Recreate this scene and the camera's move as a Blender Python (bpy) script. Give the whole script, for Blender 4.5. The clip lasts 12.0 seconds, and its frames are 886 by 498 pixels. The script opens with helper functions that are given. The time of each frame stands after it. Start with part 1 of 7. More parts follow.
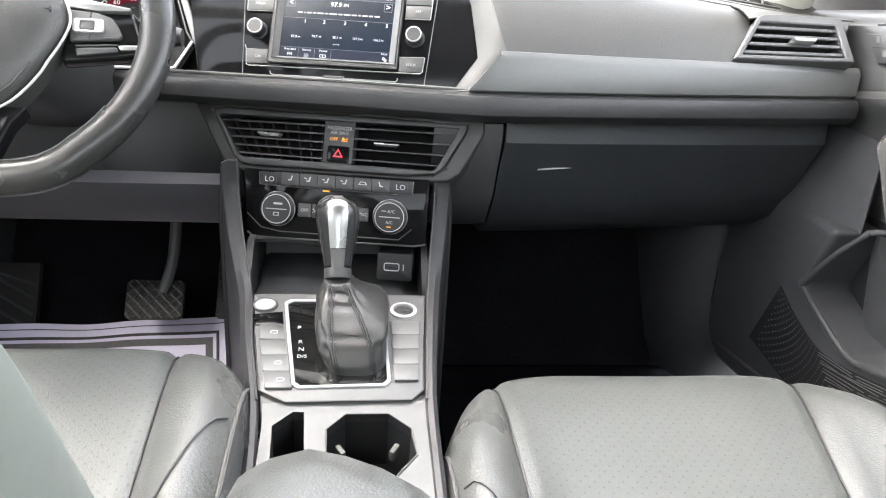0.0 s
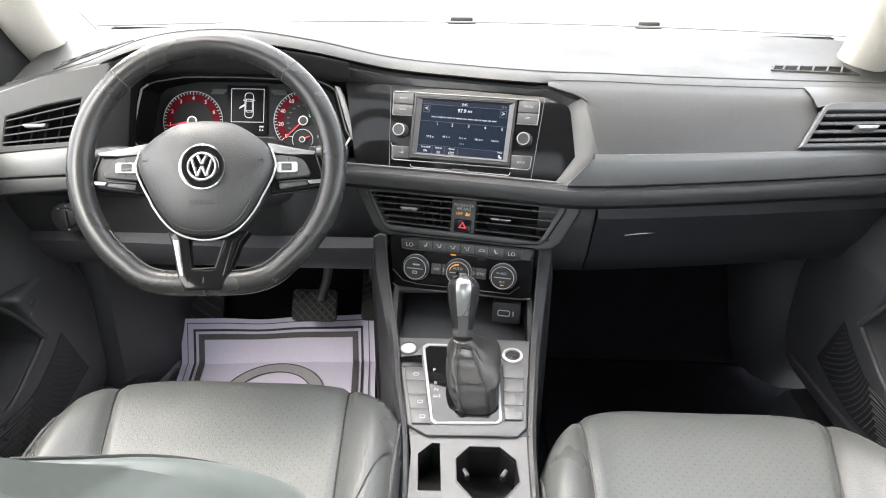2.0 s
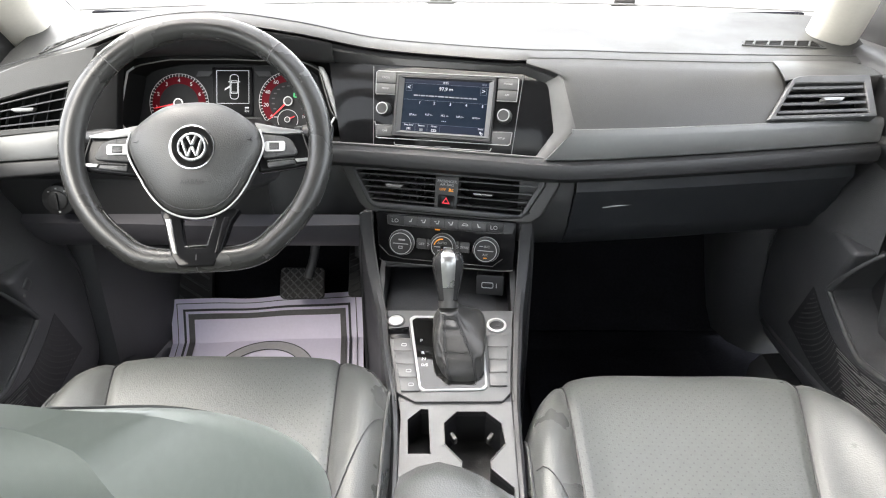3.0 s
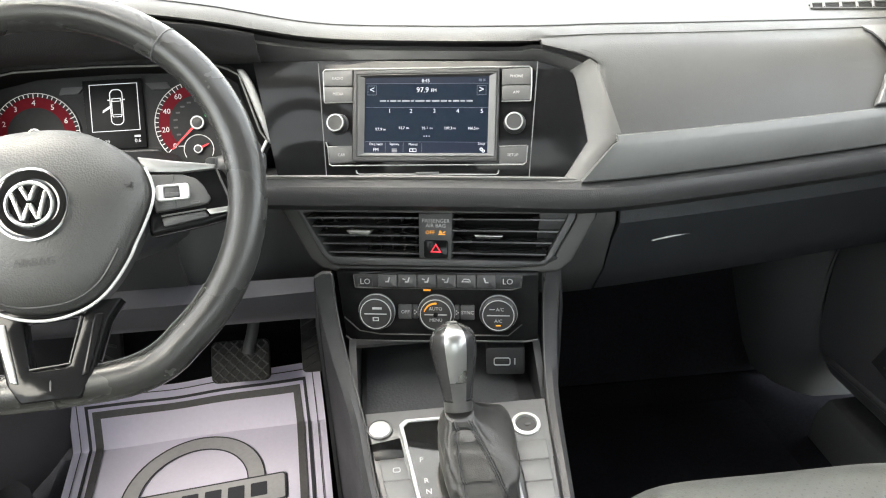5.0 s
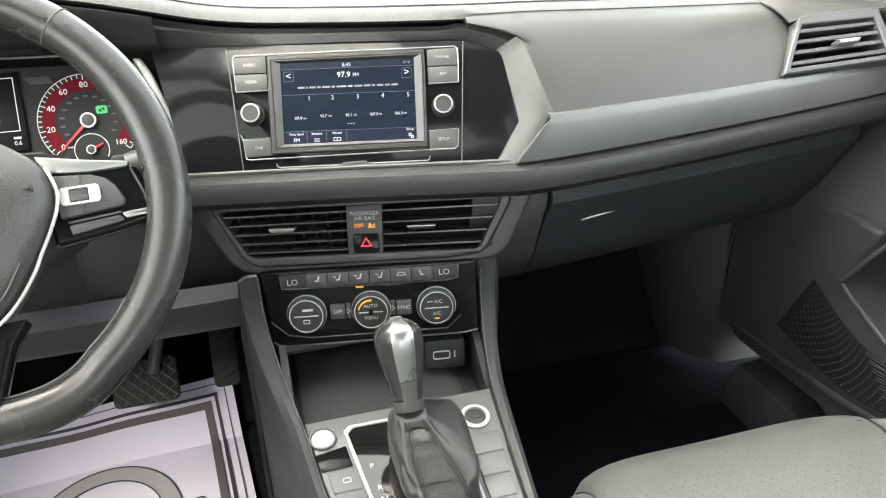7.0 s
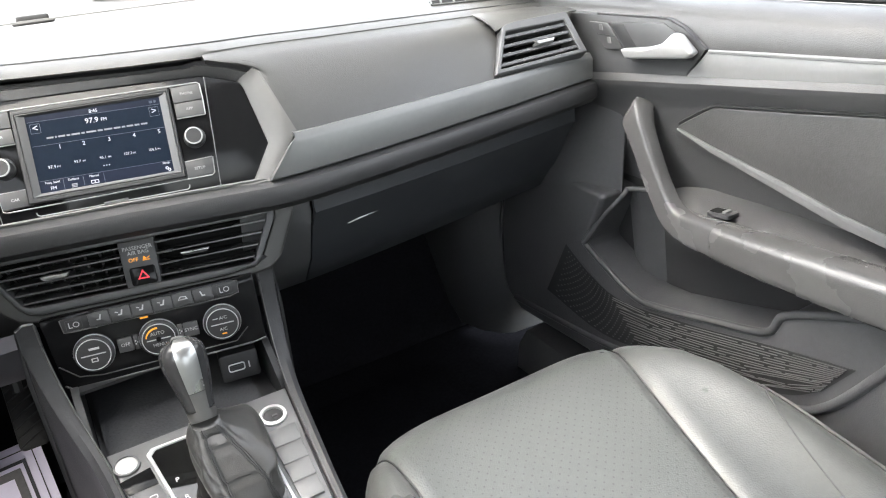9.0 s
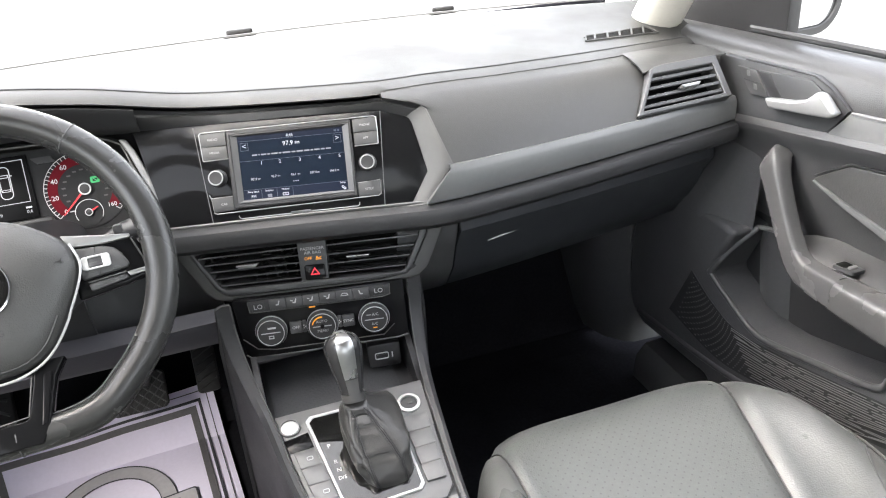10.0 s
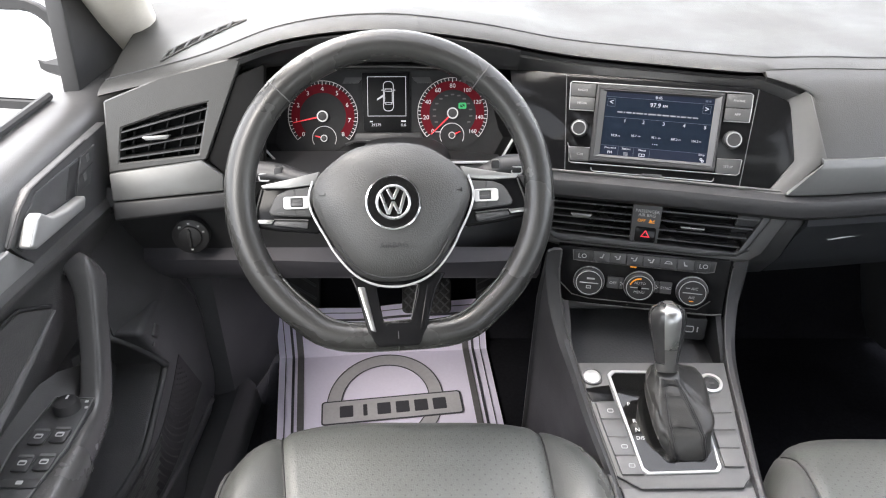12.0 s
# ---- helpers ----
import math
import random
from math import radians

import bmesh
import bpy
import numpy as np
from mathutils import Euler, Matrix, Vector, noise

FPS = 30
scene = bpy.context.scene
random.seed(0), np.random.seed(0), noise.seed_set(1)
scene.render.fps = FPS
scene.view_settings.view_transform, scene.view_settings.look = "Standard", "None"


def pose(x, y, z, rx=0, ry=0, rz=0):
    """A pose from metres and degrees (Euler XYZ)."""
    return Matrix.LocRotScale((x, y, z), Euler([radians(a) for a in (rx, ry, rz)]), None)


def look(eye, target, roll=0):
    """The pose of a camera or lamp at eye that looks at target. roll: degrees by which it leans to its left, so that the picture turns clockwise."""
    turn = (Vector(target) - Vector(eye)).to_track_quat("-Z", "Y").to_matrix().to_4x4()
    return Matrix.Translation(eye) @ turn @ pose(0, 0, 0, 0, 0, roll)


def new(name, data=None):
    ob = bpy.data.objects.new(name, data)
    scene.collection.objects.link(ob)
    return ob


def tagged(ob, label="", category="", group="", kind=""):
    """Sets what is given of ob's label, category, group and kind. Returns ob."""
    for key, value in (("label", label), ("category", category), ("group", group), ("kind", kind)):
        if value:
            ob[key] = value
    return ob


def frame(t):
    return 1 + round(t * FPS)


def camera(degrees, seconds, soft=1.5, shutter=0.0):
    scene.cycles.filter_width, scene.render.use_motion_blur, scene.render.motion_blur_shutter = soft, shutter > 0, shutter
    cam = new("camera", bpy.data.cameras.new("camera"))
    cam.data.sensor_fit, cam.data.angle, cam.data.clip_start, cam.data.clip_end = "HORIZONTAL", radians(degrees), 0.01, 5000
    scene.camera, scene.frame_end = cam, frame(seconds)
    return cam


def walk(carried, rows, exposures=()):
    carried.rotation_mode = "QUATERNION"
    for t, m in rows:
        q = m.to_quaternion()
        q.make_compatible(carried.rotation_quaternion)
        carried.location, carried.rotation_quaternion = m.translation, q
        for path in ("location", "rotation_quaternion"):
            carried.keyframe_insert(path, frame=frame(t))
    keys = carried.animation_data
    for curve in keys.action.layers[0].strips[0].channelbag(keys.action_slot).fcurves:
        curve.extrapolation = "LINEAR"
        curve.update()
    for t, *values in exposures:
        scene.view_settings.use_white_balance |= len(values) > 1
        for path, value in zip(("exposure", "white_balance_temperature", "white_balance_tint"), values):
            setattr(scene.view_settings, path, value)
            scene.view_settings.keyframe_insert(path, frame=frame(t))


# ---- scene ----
cam = camera(62.5, 12.0, 1.1)
PATH = [
    (0, (0.0203, -0.9153, 0.6903), (0.2051, 0.4934, 0.2094), 3.45),
    (0.5, (0.0143, -0.9374, 0.8132), (0.0714, 0.4588, 0.2680), 2.42),
    (1, (0.0309, -0.9769, 0.8841), (-0.0002, 0.4098, 0.3133), 1.54),
    (1.5, (0.0208, -1.0315, 0.9277), (-0.0247, 0.3414, 0.3252), 0.67),
    (2, (0.0042, -1.0676, 0.9659), (-0.0396, 0.2866, 0.3222), 0.52),
    (2.5, (0.0070, -1.0969, 0.9690), (-0.0312, 0.2500, 0.3099), 0.14),
    (3, (0.0033, -1.1046, 0.9728), (-0.0060, 0.2330, 0.2941), 0.06),
    (3.5, (0.0148, -1.0563, 0.9514), (0.0129, 0.2869, 0.2836), -0.65),
    (3.7, (0.0125, -1.0080, 0.9443), (0.0227, 0.3348, 0.2758), -1.05),
    (5.5, (-0.0804, -0.7244, 0.8363), (0.0723, 0.6257, 0.2007), -2.10),
    (6, (-0.0995, -0.7200, 0.8232), (0.1007, 0.6286, 0.1978), -1.72),
    (6.5, (-0.1018, -0.7169, 0.8341), (0.1390, 0.6153, 0.1881), -1.91),
    (7, (-0.1006, -0.7200, 0.8442), (0.2399, 0.5827, 0.1831), -1.85),
    (7.5, (-0.0947, -0.7424, 0.8365), (0.3559, 0.5392, 0.2006), -2.55),
    (7.7, (-0.0988, -0.7452, 0.8533), (0.4146, 0.4998, 0.1928), -2.58),
    (9.3, (-0.0608, -0.8532, 0.8653), (0.5979, 0.3324, 0.2246), -5.16),
    (9.5, (-0.0659, -0.8639, 0.8901), (0.5762, 0.3250, 0.2388), -4.63),
    (10, (-0.0920, -0.9005, 0.9748), (0.3035, 0.3746, 0.2909), -4.26),
    (10.5, (-0.1661, -0.9105, 1.0160), (-0.0254, 0.3959, 0.2925), -2.99),
    (11, (-0.2178, -0.8949, 1.0283), (-0.1762, 0.3922, 0.2592), -1.41),
    (11.5, (-0.2493, -0.8817, 1.0337), (-0.2443, 0.3898, 0.2379), -0.66),
    (12, (-0.2698, -0.8743, 1.0326), (-0.2858, 0.3907, 0.2266), -0.45),
]
EXPOSURES = [(0, 3.9, 6900, 9), (1, 3.6, 6900, 9), (2.5, 3.4, 6900, 9), (6.5, 3.69, 7250, 3), (9.5, 3.5, 6850, 9), (12, 3.22, 6850, 11)]
walk(cam, [(t, look(eye, target, roll)) for t, eye, target, roll in PATH], EXPOSURES)

# ---- world and light ----
world = bpy.data.worlds.new("sky")
scene.world = world
world.use_nodes = True
wn = world.node_tree
sky = wn.nodes.new("ShaderNodeTexSky")
sky.sky_type = "NISHITA"
sky.sun_disc = False
sky.sun_elevation, sky.sun_rotation = radians(60), radians(-52)
sky.air_density, sky.dust_density = 1.0, 2.0
wn.nodes["Background"].inputs["Strength"].default_value = 0.15
cloud = wn.nodes.new("ShaderNodeHueSaturation")  # thin cloud takes most of the blue out of the sky
cloud.inputs["Saturation"].default_value = 0.35
wn.links.new(sky.outputs[0], cloud.inputs["Color"])
wn.links.new(cloud.outputs[0], wn.nodes["Background"].inputs["Color"])
sun = new("sun", bpy.data.lights.new("sun", "SUN"))
sun.data.energy, sun.data.angle, sun.data.color = 0.6, radians(30), (1.0, 0.97, 0.93)
sun.matrix_world = look((-3.8, -6.5, 8.2), (0, 0, 0))


# ---- materials ----
def material(name, colour, rough=0.5, metal=0.0, vary=0.0, grain=0.0, scale=300.0, emit=None, strength=1.0, coat=0.0, spec=0.5, wear=0.0, kind="noise", pitch=105):
    """A node material: base colour, two scales of variation, and a fine relief."""
    m = bpy.data.materials.new(name)
    m.use_nodes = True
    n, l = m.node_tree.nodes, m.node_tree.links
    b = n["Principled BSDF"]
    b.inputs["Base Color"].default_value = (*colour, 1)
    b.inputs["Roughness"].default_value, b.inputs["Metallic"].default_value = rough, metal
    b.inputs["Coat Weight"].default_value = coat
    b.inputs["Coat Roughness"].default_value = 0.03
    b.inputs["Specular IOR Level"].default_value = spec
    if emit:
        b.inputs["Emission Color"].default_value = (*emit, 1)
        b.inputs["Emission Strength"].default_value = strength
    co = n.new("ShaderNodeTexCoord")
    if vary > 0:
        big = n.new("ShaderNodeTexNoise")
        big.inputs["Scale"].default_value, big.inputs["Detail"].default_value = 9, 5
        l.new(co.outputs["Object"], big.inputs["Vector"])
        fine = n.new("ShaderNodeTexNoise")
        fine.inputs["Scale"].default_value, fine.inputs["Detail"].default_value = 160, 3
        l.new(co.outputs["Object"], fine.inputs["Vector"])
        add = n.new("ShaderNodeMath")
        add.operation = "ADD"
        l.new(big.outputs["Fac"], add.inputs[0])
        l.new(fine.outputs["Fac"], add.inputs[1])
        rng = n.new("ShaderNodeMapRange")
        rng.inputs["From Min"].default_value, rng.inputs["From Max"].default_value = 0.6, 1.4
        rng.inputs["To Min"].default_value, rng.inputs["To Max"].default_value = 1 - vary, 1 + vary
        l.new(add.outputs[0], rng.inputs["Value"])
        mul = n.new("ShaderNodeVectorMath")
        mul.operation = "SCALE"
        mul.inputs[0].default_value = colour
        l.new(rng.outputs[0], mul.inputs["Scale"])
        l.new(mul.outputs[0], b.inputs["Base Color"])
        rr = n.new("ShaderNodeMapRange")
        rr.inputs["From Min"].default_value, rr.inputs["From Max"].default_value = 0.3, 0.7
        rr.inputs["To Min"].default_value, rr.inputs["To Max"].default_value = max(0.02, rough - 0.09 - wear), min(1, rough + 0.08)
        l.new(big.outputs["Fac"], rr.inputs["Value"])
        l.new(rr.outputs[0], b.inputs["Roughness"])
    if kind == "perforated":
        # rows of small holes, set in diamonds
        rot = n.new("ShaderNodeMapping")
        rot.inputs["Rotation"].default_value = (0, 0, radians(45))
        rot.inputs["Scale"].default_value = (1, 1, 0)
        l.new(co.outputs["Object"], rot.inputs["Vector"])
        dots = n.new("ShaderNodeTexVoronoi")
        dots.inputs["Scale"].default_value, dots.inputs["Randomness"].default_value = pitch, 0.0
        l.new(rot.outputs[0], dots.inputs["Vector"])
        lim = n.new("ShaderNodeMapRange")
        lim.inputs["From Min"].default_value, lim.inputs["From Max"].default_value = 0.09, 0.15
        lim.inputs["To Min"].default_value, lim.inputs["To Max"].default_value = 0.68, 1.0
        l.new(dots.outputs["Distance"], lim.inputs["Value"])
        dark = n.new("ShaderNodeVectorMath")
        dark.operation = "SCALE"
        l.new(b.inputs["Base Color"].links[0].from_socket, dark.inputs[0])
        l.new(lim.outputs[0], dark.inputs["Scale"])
        l.new(dark.outputs[0], b.inputs["Base Color"])
        grain, kind = 0.35, "leather"
    if grain > 0:
        tex = n.new("ShaderNodeTexVoronoi" if kind == "leather" else "ShaderNodeTexNoise")
        tex.inputs["Scale"].default_value = scale
        l.new(co.outputs["Object"], tex.inputs["Vector"])
        bump = n.new("ShaderNodeBump")
        bump.inputs["Strength"].default_value, bump.inputs["Distance"].default_value = grain, 0.0006
        l.new(tex.outputs["Distance" if kind == "leather" else "Fac"], bump.inputs["Height"])
        l.new(bump.outputs[0], b.inputs["Normal"])
    return m


SOFT = material("soft_dash_plastic", (0.035, 0.035, 0.0335), 0.52, spec=0.4, vary=0.08, grain=0.35, scale=700, kind="leather")
FACE = material("grained_face_plastic", (0.036, 0.036, 0.0345), 0.45, vary=0.08, grain=0.22, scale=750, kind="leather")
HARD = material("hard_dark_plastic", (0.054, 0.0545, 0.056), 0.42, vary=0.1, grain=0.3, scale=900)
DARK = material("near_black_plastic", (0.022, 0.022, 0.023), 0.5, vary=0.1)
GREYPLA = material("mid_grey_plastic", (0.118, 0.118, 0.118), 0.45, vary=0.06, grain=0.2, scale=900)
LOWER = material("lower_grey_plastic", (0.055, 0.053, 0.060), 0.6, vary=0.06, grain=0.25, scale=800)
TRIM = material("brushed_grey_trim", (0.124, 0.126, 0.124), 0.42, metal=0.4, vary=0.05)
SILVER = material("satin_silver", (0.105, 0.103, 0.10), 0.5, metal=0.4, vary=0.04)
CHROME = material("chrome", (0.75, 0.75, 0.76), 0.12, metal=1.0)
GLOSS = material("piano_black", (0.008, 0.008, 0.0085), 0.08, vary=0.02, spec=0.13)
SLOTBLACK = material("slot_black", (0.006, 0.006, 0.006), 0.8, spec=0.1)
CHAMFER = material("screen_chamfer", (0.075, 0.075, 0.077), 0.42, vary=0.03)
GATE = material("gate_gloss", (0.008, 0.008, 0.008), 0.03, spec=0.5)
KNOBFACE = material("climate_knob_face", (0.020, 0.020, 0.021), 0.4, vary=0.05)
LEATHER = material("wheel_leather", (0.026, 0.026, 0.0252), 0.30, vary=0.1, grain=0.16, scale=900, kind="leather", wear=0.08)
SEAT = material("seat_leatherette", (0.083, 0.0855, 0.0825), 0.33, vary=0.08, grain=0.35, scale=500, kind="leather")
# seat leatherette again, paler: window light on backrest and headrest put into the colour
SEATLIT = material("window_lit_leatherette", (0.178, 0.194, 0.174), 0.42, vary=0.05, grain=0.06, scale=2500, kind="leather")
SEATPERF = material("perforated_leatherette", (0.090, 0.0945, 0.0905), 0.36, vary=0.08, grain=0.35, scale=500, kind="perforated")
CARPET = material("black_carpet", (0.014, 0.014, 0.0165), 1.0, spec=0.0, vary=0.3, grain=1.0, scale=900)
RUBBER = material("black_rubber", (0.02, 0.02, 0.02), 0.7, vary=0.2, grain=0.4)
PAPER = material("white_floor_paper", (0.84, 0.79, 0.95), 0.7, vary=0.04, grain=0.2, scale=120)
INK = material("dark_print", (0.05, 0.05, 0.06), 0.7, vary=0.1)
INKGREY = material("grey_print", (0.45, 0.44, 0.46), 0.7, vary=0.1)
CREAM = material("cream_fabric", (0.62, 0.59, 0.53), 0.9, vary=0.05, grain=0.4, scale=800)
HEADLINER = material("grey_headliner", (0.22, 0.215, 0.205), 0.95, vary=0.05, grain=0.4, scale=800)
ASPHALT = material("pale_dry_asphalt", (0.22, 0.22, 0.215), 0.9, vary=0.15, grain=0.5, scale=60)
PAINT = material("white_car_paint", (0.6, 0.6, 0.6), 0.25, vary=0.03, coat=0.5)
WHITE = material("white_marking", (0.55, 0.55, 0.55), 0.5, emit=(0.9, 0.9, 0.9), strength=0.012)
PRINT = material("pale_print", (0.44, 0.44, 0.44), 0.5)
REDRING = material("dull_red_scale", (0.088, 0.005, 0.010), 0.7, vary=0.1, spec=0.08, emit=(0.5, 0.03, 0.04), strength=0.004)
NEEDLE = material("red_needle", (0.7, 0.02, 0.03), 0.4, emit=(1, 0.03, 0.04), strength=0.05)
DIAL = material("dial_face", (0.021, 0.021, 0.022), 0.7, vary=0.1, spec=0.2)
VENTBLACK = material("vent_black", (0.006, 0.006, 0.006), 0.7, spec=0.1)
LCDBLACK = material("display_black", (0.004, 0.004, 0.0045), 0.5, spec=0.15)
SATINLIGHT = material("pale_satin_metal", (0.30, 0.30, 0.295), 0.36, metal=0.6, vary=0.03)
AMBER = material("amber_lamp", (0.9, 0.35, 0.03), 0.4, emit=(1, 0.36, 0.03), strength=0.055)
REDLAMP = material("red_lamp", (0.7, 0.03, 0.05), 0.4, emit=(1, 0.03, 0.06), strength=0.06)
GREEN = material("green_lamp", (0.03, 0.35, 0.12), 0.4, emit=(0.04, 0.7, 0.2), strength=0.022)
LCD = material("blue_screen", (0.006, 0.009, 0.015), 0.18, spec=0.2, emit=(0.026, 0.040, 0.068), strength=0.024)
LCDTXT = material("screen_text", (0.3, 0.3, 0.32), 0.3, emit=(0.75, 0.78, 0.85), strength=0.065)
LCDDIM = material("dim_screen_text", (0.15, 0.15, 0.16), 0.3, emit=(0.75, 0.78, 0.85), strength=0.012)
LCDLINE = material("screen_line", (0.03, 0.035, 0.05), 0.3, emit=(0.10, 0.14, 0.20), strength=0.045)
LCDDARK = material("screen_band", (0.008, 0.010, 0.018), 0.25, spec=0.2, emit=(0.020, 0.028, 0.050), strength=0.045)

GRASS = material("dry_grass", (0.22, 0.26, 0.10), 0.9, vary=0.3)
CARDARK = material("dark_car_paint", (0.05, 0.055, 0.05), 0.3, vary=0.05, coat=0.4)
ORANGE = material("orange_wheel_paint", (0.6, 0.12, 0.03), 0.4, vary=0.05)
RINGGREY = material("grey_satin_ring", (0.32, 0.32, 0.32), 0.35, metal=0.25)
PRINTDIM = material("dim_print", (0.30, 0.30, 0.30), 0.5)
DOTGREY = material("grille_dot", (0.085, 0.085, 0.084), 0.45)
PULL = material("pull_handle_plastic", (0.080, 0.079, 0.079), 0.25, vary=0.05, grain=0.15, scale=700, kind="leather")
ARMPAD = material("armrest_leatherette", (0.070, 0.069, 0.068), 0.27, vary=0.05, grain=0.2, scale=600, kind="leather")
LEVER = material("satin_lever_metal", (0.40, 0.40, 0.395), 0.40, metal=0.7, vary=0.03)
KNOBRING = material("pale_satin_ring", (0.52, 0.52, 0.52), 0.32, metal=0.25)
GLOVE = material("glovebox_plastic", (0.028, 0.030, 0.034), 0.5, vary=0.1, grain=0.3, scale=700, kind="leather")
LEDGE = material("dark_ledge_plastic", (0.023, 0.023, 0.024), 0.5, vary=0.1, grain=0.3, scale=700, kind="leather")
KICK = material("kick_panel_plastic", (0.062, 0.063, 0.066), 0.45, vary=0.1, grain=0.3, scale=700, kind="leather")
CONSIDE = material("console_side_plastic", (0.034, 0.034, 0.036), 0.5, vary=0.08, grain=0.3, scale=700, kind="leather")
PALEEDGE = material("pale_satin_edge", (0.2, 0.2, 0.2), 0.4, metal=0.3, vary=0.05)
COVER = material("airbag_cover_plastic", (0.046, 0.046, 0.0445), 0.42, vary=0.06, grain=0.35, scale=650, kind="leather")
STITCH = material("grey_thread", (0.08, 0.08, 0.08), 0.8)
SLAT = material("vent_slat_plastic", (0.038, 0.038, 0.039), 0.28, vary=0.05)
BUTTON = material("grey_button", (0.05, 0.05, 0.05), 0.55, vary=0.05)
DARKBTN = material("dark_button", (0.048, 0.048, 0.049), 0.42, vary=0.05)
BTNWHITE = material("pale_button", (0.55, 0.55, 0.54), 0.35, metal=0.3)
MESHMAT = material("honeycomb_rubber", (0.035, 0.036, 0.038), 0.55, vary=0.1, grain=1.0, kind="perforated", pitch=150)
BOOT = material("boot_leather", (0.040, 0.0395, 0.038), 0.34, vary=0.12, grain=0.18, scale=900, kind="leather")
GLOSSKNOB = material("dark_gloss_plastic", (0.035, 0.035, 0.036), 0.22, vary=0.05)
SATIN = material("satin_metal", (0.36, 0.36, 0.355), 0.3, metal=0.95, vary=0.04)
# door plastic again, lightened in colour where little light falls low down
DOORLIT = material("lightened_door_plastic", (0.066, 0.066, 0.069), 0.4, vary=0.1, grain=0.35, scale=600, kind="leather")
DOORPLA = material("door_plastic", (0.051, 0.0505, 0.051), 0.38, vary=0.1, grain=0.35, scale=600, kind="leather")
SLOT = material("pale_slot", (0.11, 0.11, 0.108), 0.4)
INSERT = material("insert_leatherette", (0.05, 0.0495, 0.049), 0.42, vary=0.15, grain=0.35, scale=500, kind="leather", wear=0.05)
INKSOFT = material("soft_dark_print", (0.12, 0.115, 0.12), 0.7, vary=0.2)
MIRROR = material("mirror_glass", (0.85, 0.86, 0.87), 0.02, metal=1.0)
GLASS = bpy.data.materials.new("clear_glass")
GLASS.use_nodes = True
_b = GLASS.node_tree.nodes["Principled BSDF"]
_b.inputs["Base Color"].default_value = (1, 1, 1, 1)
_b.inputs["Roughness"].default_value, _b.inputs["IOR"].default_value = 0.0, 1.1
_b.inputs["Transmission Weight"].default_value = 1.0


# ---- mesh helpers ----
def part(name, bm, mat, parent=None, label="", smooth=True):
    """Link a bmesh as one mesh object under a thing or a part."""
    bmesh.ops.recalc_face_normals(bm, faces=bm.faces)
    me = bpy.data.meshes.new(name)
    bm.to_mesh(me)
    bm.free()
    for p in me.polygons:
        p.use_smooth = smooth
    if smooth:
        me.set_sharp_from_angle(angle=radians(38))
    me.materials.append(mat)
    ob = new(name, me)
    if parent is not None:
        ob.parent = parent
    if label:
        ob["label"] = label
    return ob


def thing(name, label, category, group="", kind=""):
    return tagged(new(name), label, category, group, kind)


def panel(o, yaw, lean):
    """A panel's pose: local x to its right, y up along it, z out towards the seats."""
    a, t = radians(yaw), radians(lean)
    u = Vector((math.cos(a), math.sin(a), 0))
    back = Vector((-math.sin(a), math.cos(a), 0))
    v = back * math.sin(t) + Vector((0, 0, 1)) * math.cos(t)
    w = u.cross(v)
    return Matrix(((u.x, v.x, w.x, o[0]), (u.y, v.y, w.y, o[1]), (u.z, v.z, w.z, o[2]), (0, 0, 0, 1)))


def bevelled(bm, width, segs=2, angle=25):
    if width > 0:
        edges = [e for e in bm.edges if len(e.link_faces) == 2 and e.calc_face_angle(0) > radians(angle)]
        bmesh.ops.bevel(bm, geom=edges, offset=width, segments=segs, profile=0.5, affect="EDGES", clamp_overlap=True)
    return bm


def prism(m, poly, w0, w1, bevel=0.0, segs=2, bm=None, taper=0.0):
    """A polygon of the panel m, raised from w0 to w1."""
    own = bm or bmesh.new()
    tmp = bmesh.new()
    cx = sum(p[0] for p in poly) / len(poly)
    cy = sum(p[1] for p in poly) / len(poly)
    lo = [tmp.verts.new((x, y, w0)) for x, y in poly]
    hi = [tmp.verts.new((x + (cx - x) * taper, y + (cy - y) * taper, w1)) for x, y in poly]
    tmp.faces.new(hi)
    tmp.faces.new(lo[::-1])
    for i in range(len(poly)):
        j = (i + 1) % len(poly)
        tmp.faces.new((lo[i], lo[j], hi[j], hi[i]))
    bmesh.ops.recalc_face_normals(tmp, faces=tmp.faces)
    bevelled(tmp, bevel, segs)
    return join(own, tmp, m)


def join(own, tmp, m=Matrix()):
    table = [own.verts.new(m @ v.co) for v in tmp.verts]
    tmp.verts.index_update()
    for f in tmp.faces:
        own.faces.new([table[v.index] for v in f.verts])
    tmp.free()
    return own


def ring(m, outer, inner, w0, w1, bevel=0.0, segs=1, bm=None):
    """A frame between two outlines with the same number of corners, raised from w0 to w1."""
    own = bm or bmesh.new()
    tmp = bmesh.new()
    n = len(outer)
    v = [[tmp.verts.new((x, y, w)) for x, y in line] for line, w in ((outer, w0), (outer, w1), (inner, w1), (inner, w0))]
    for k in range(4):
        a, b = v[k], v[(k + 1) % 4]
        for i in range(n):
            j = (i + 1) % n
            tmp.faces.new((a[i], a[j], b[j], b[i]))
    bmesh.ops.recalc_face_normals(tmp, faces=tmp.faces)
    bevelled(tmp, bevel, segs)
    return join(own, tmp, m)


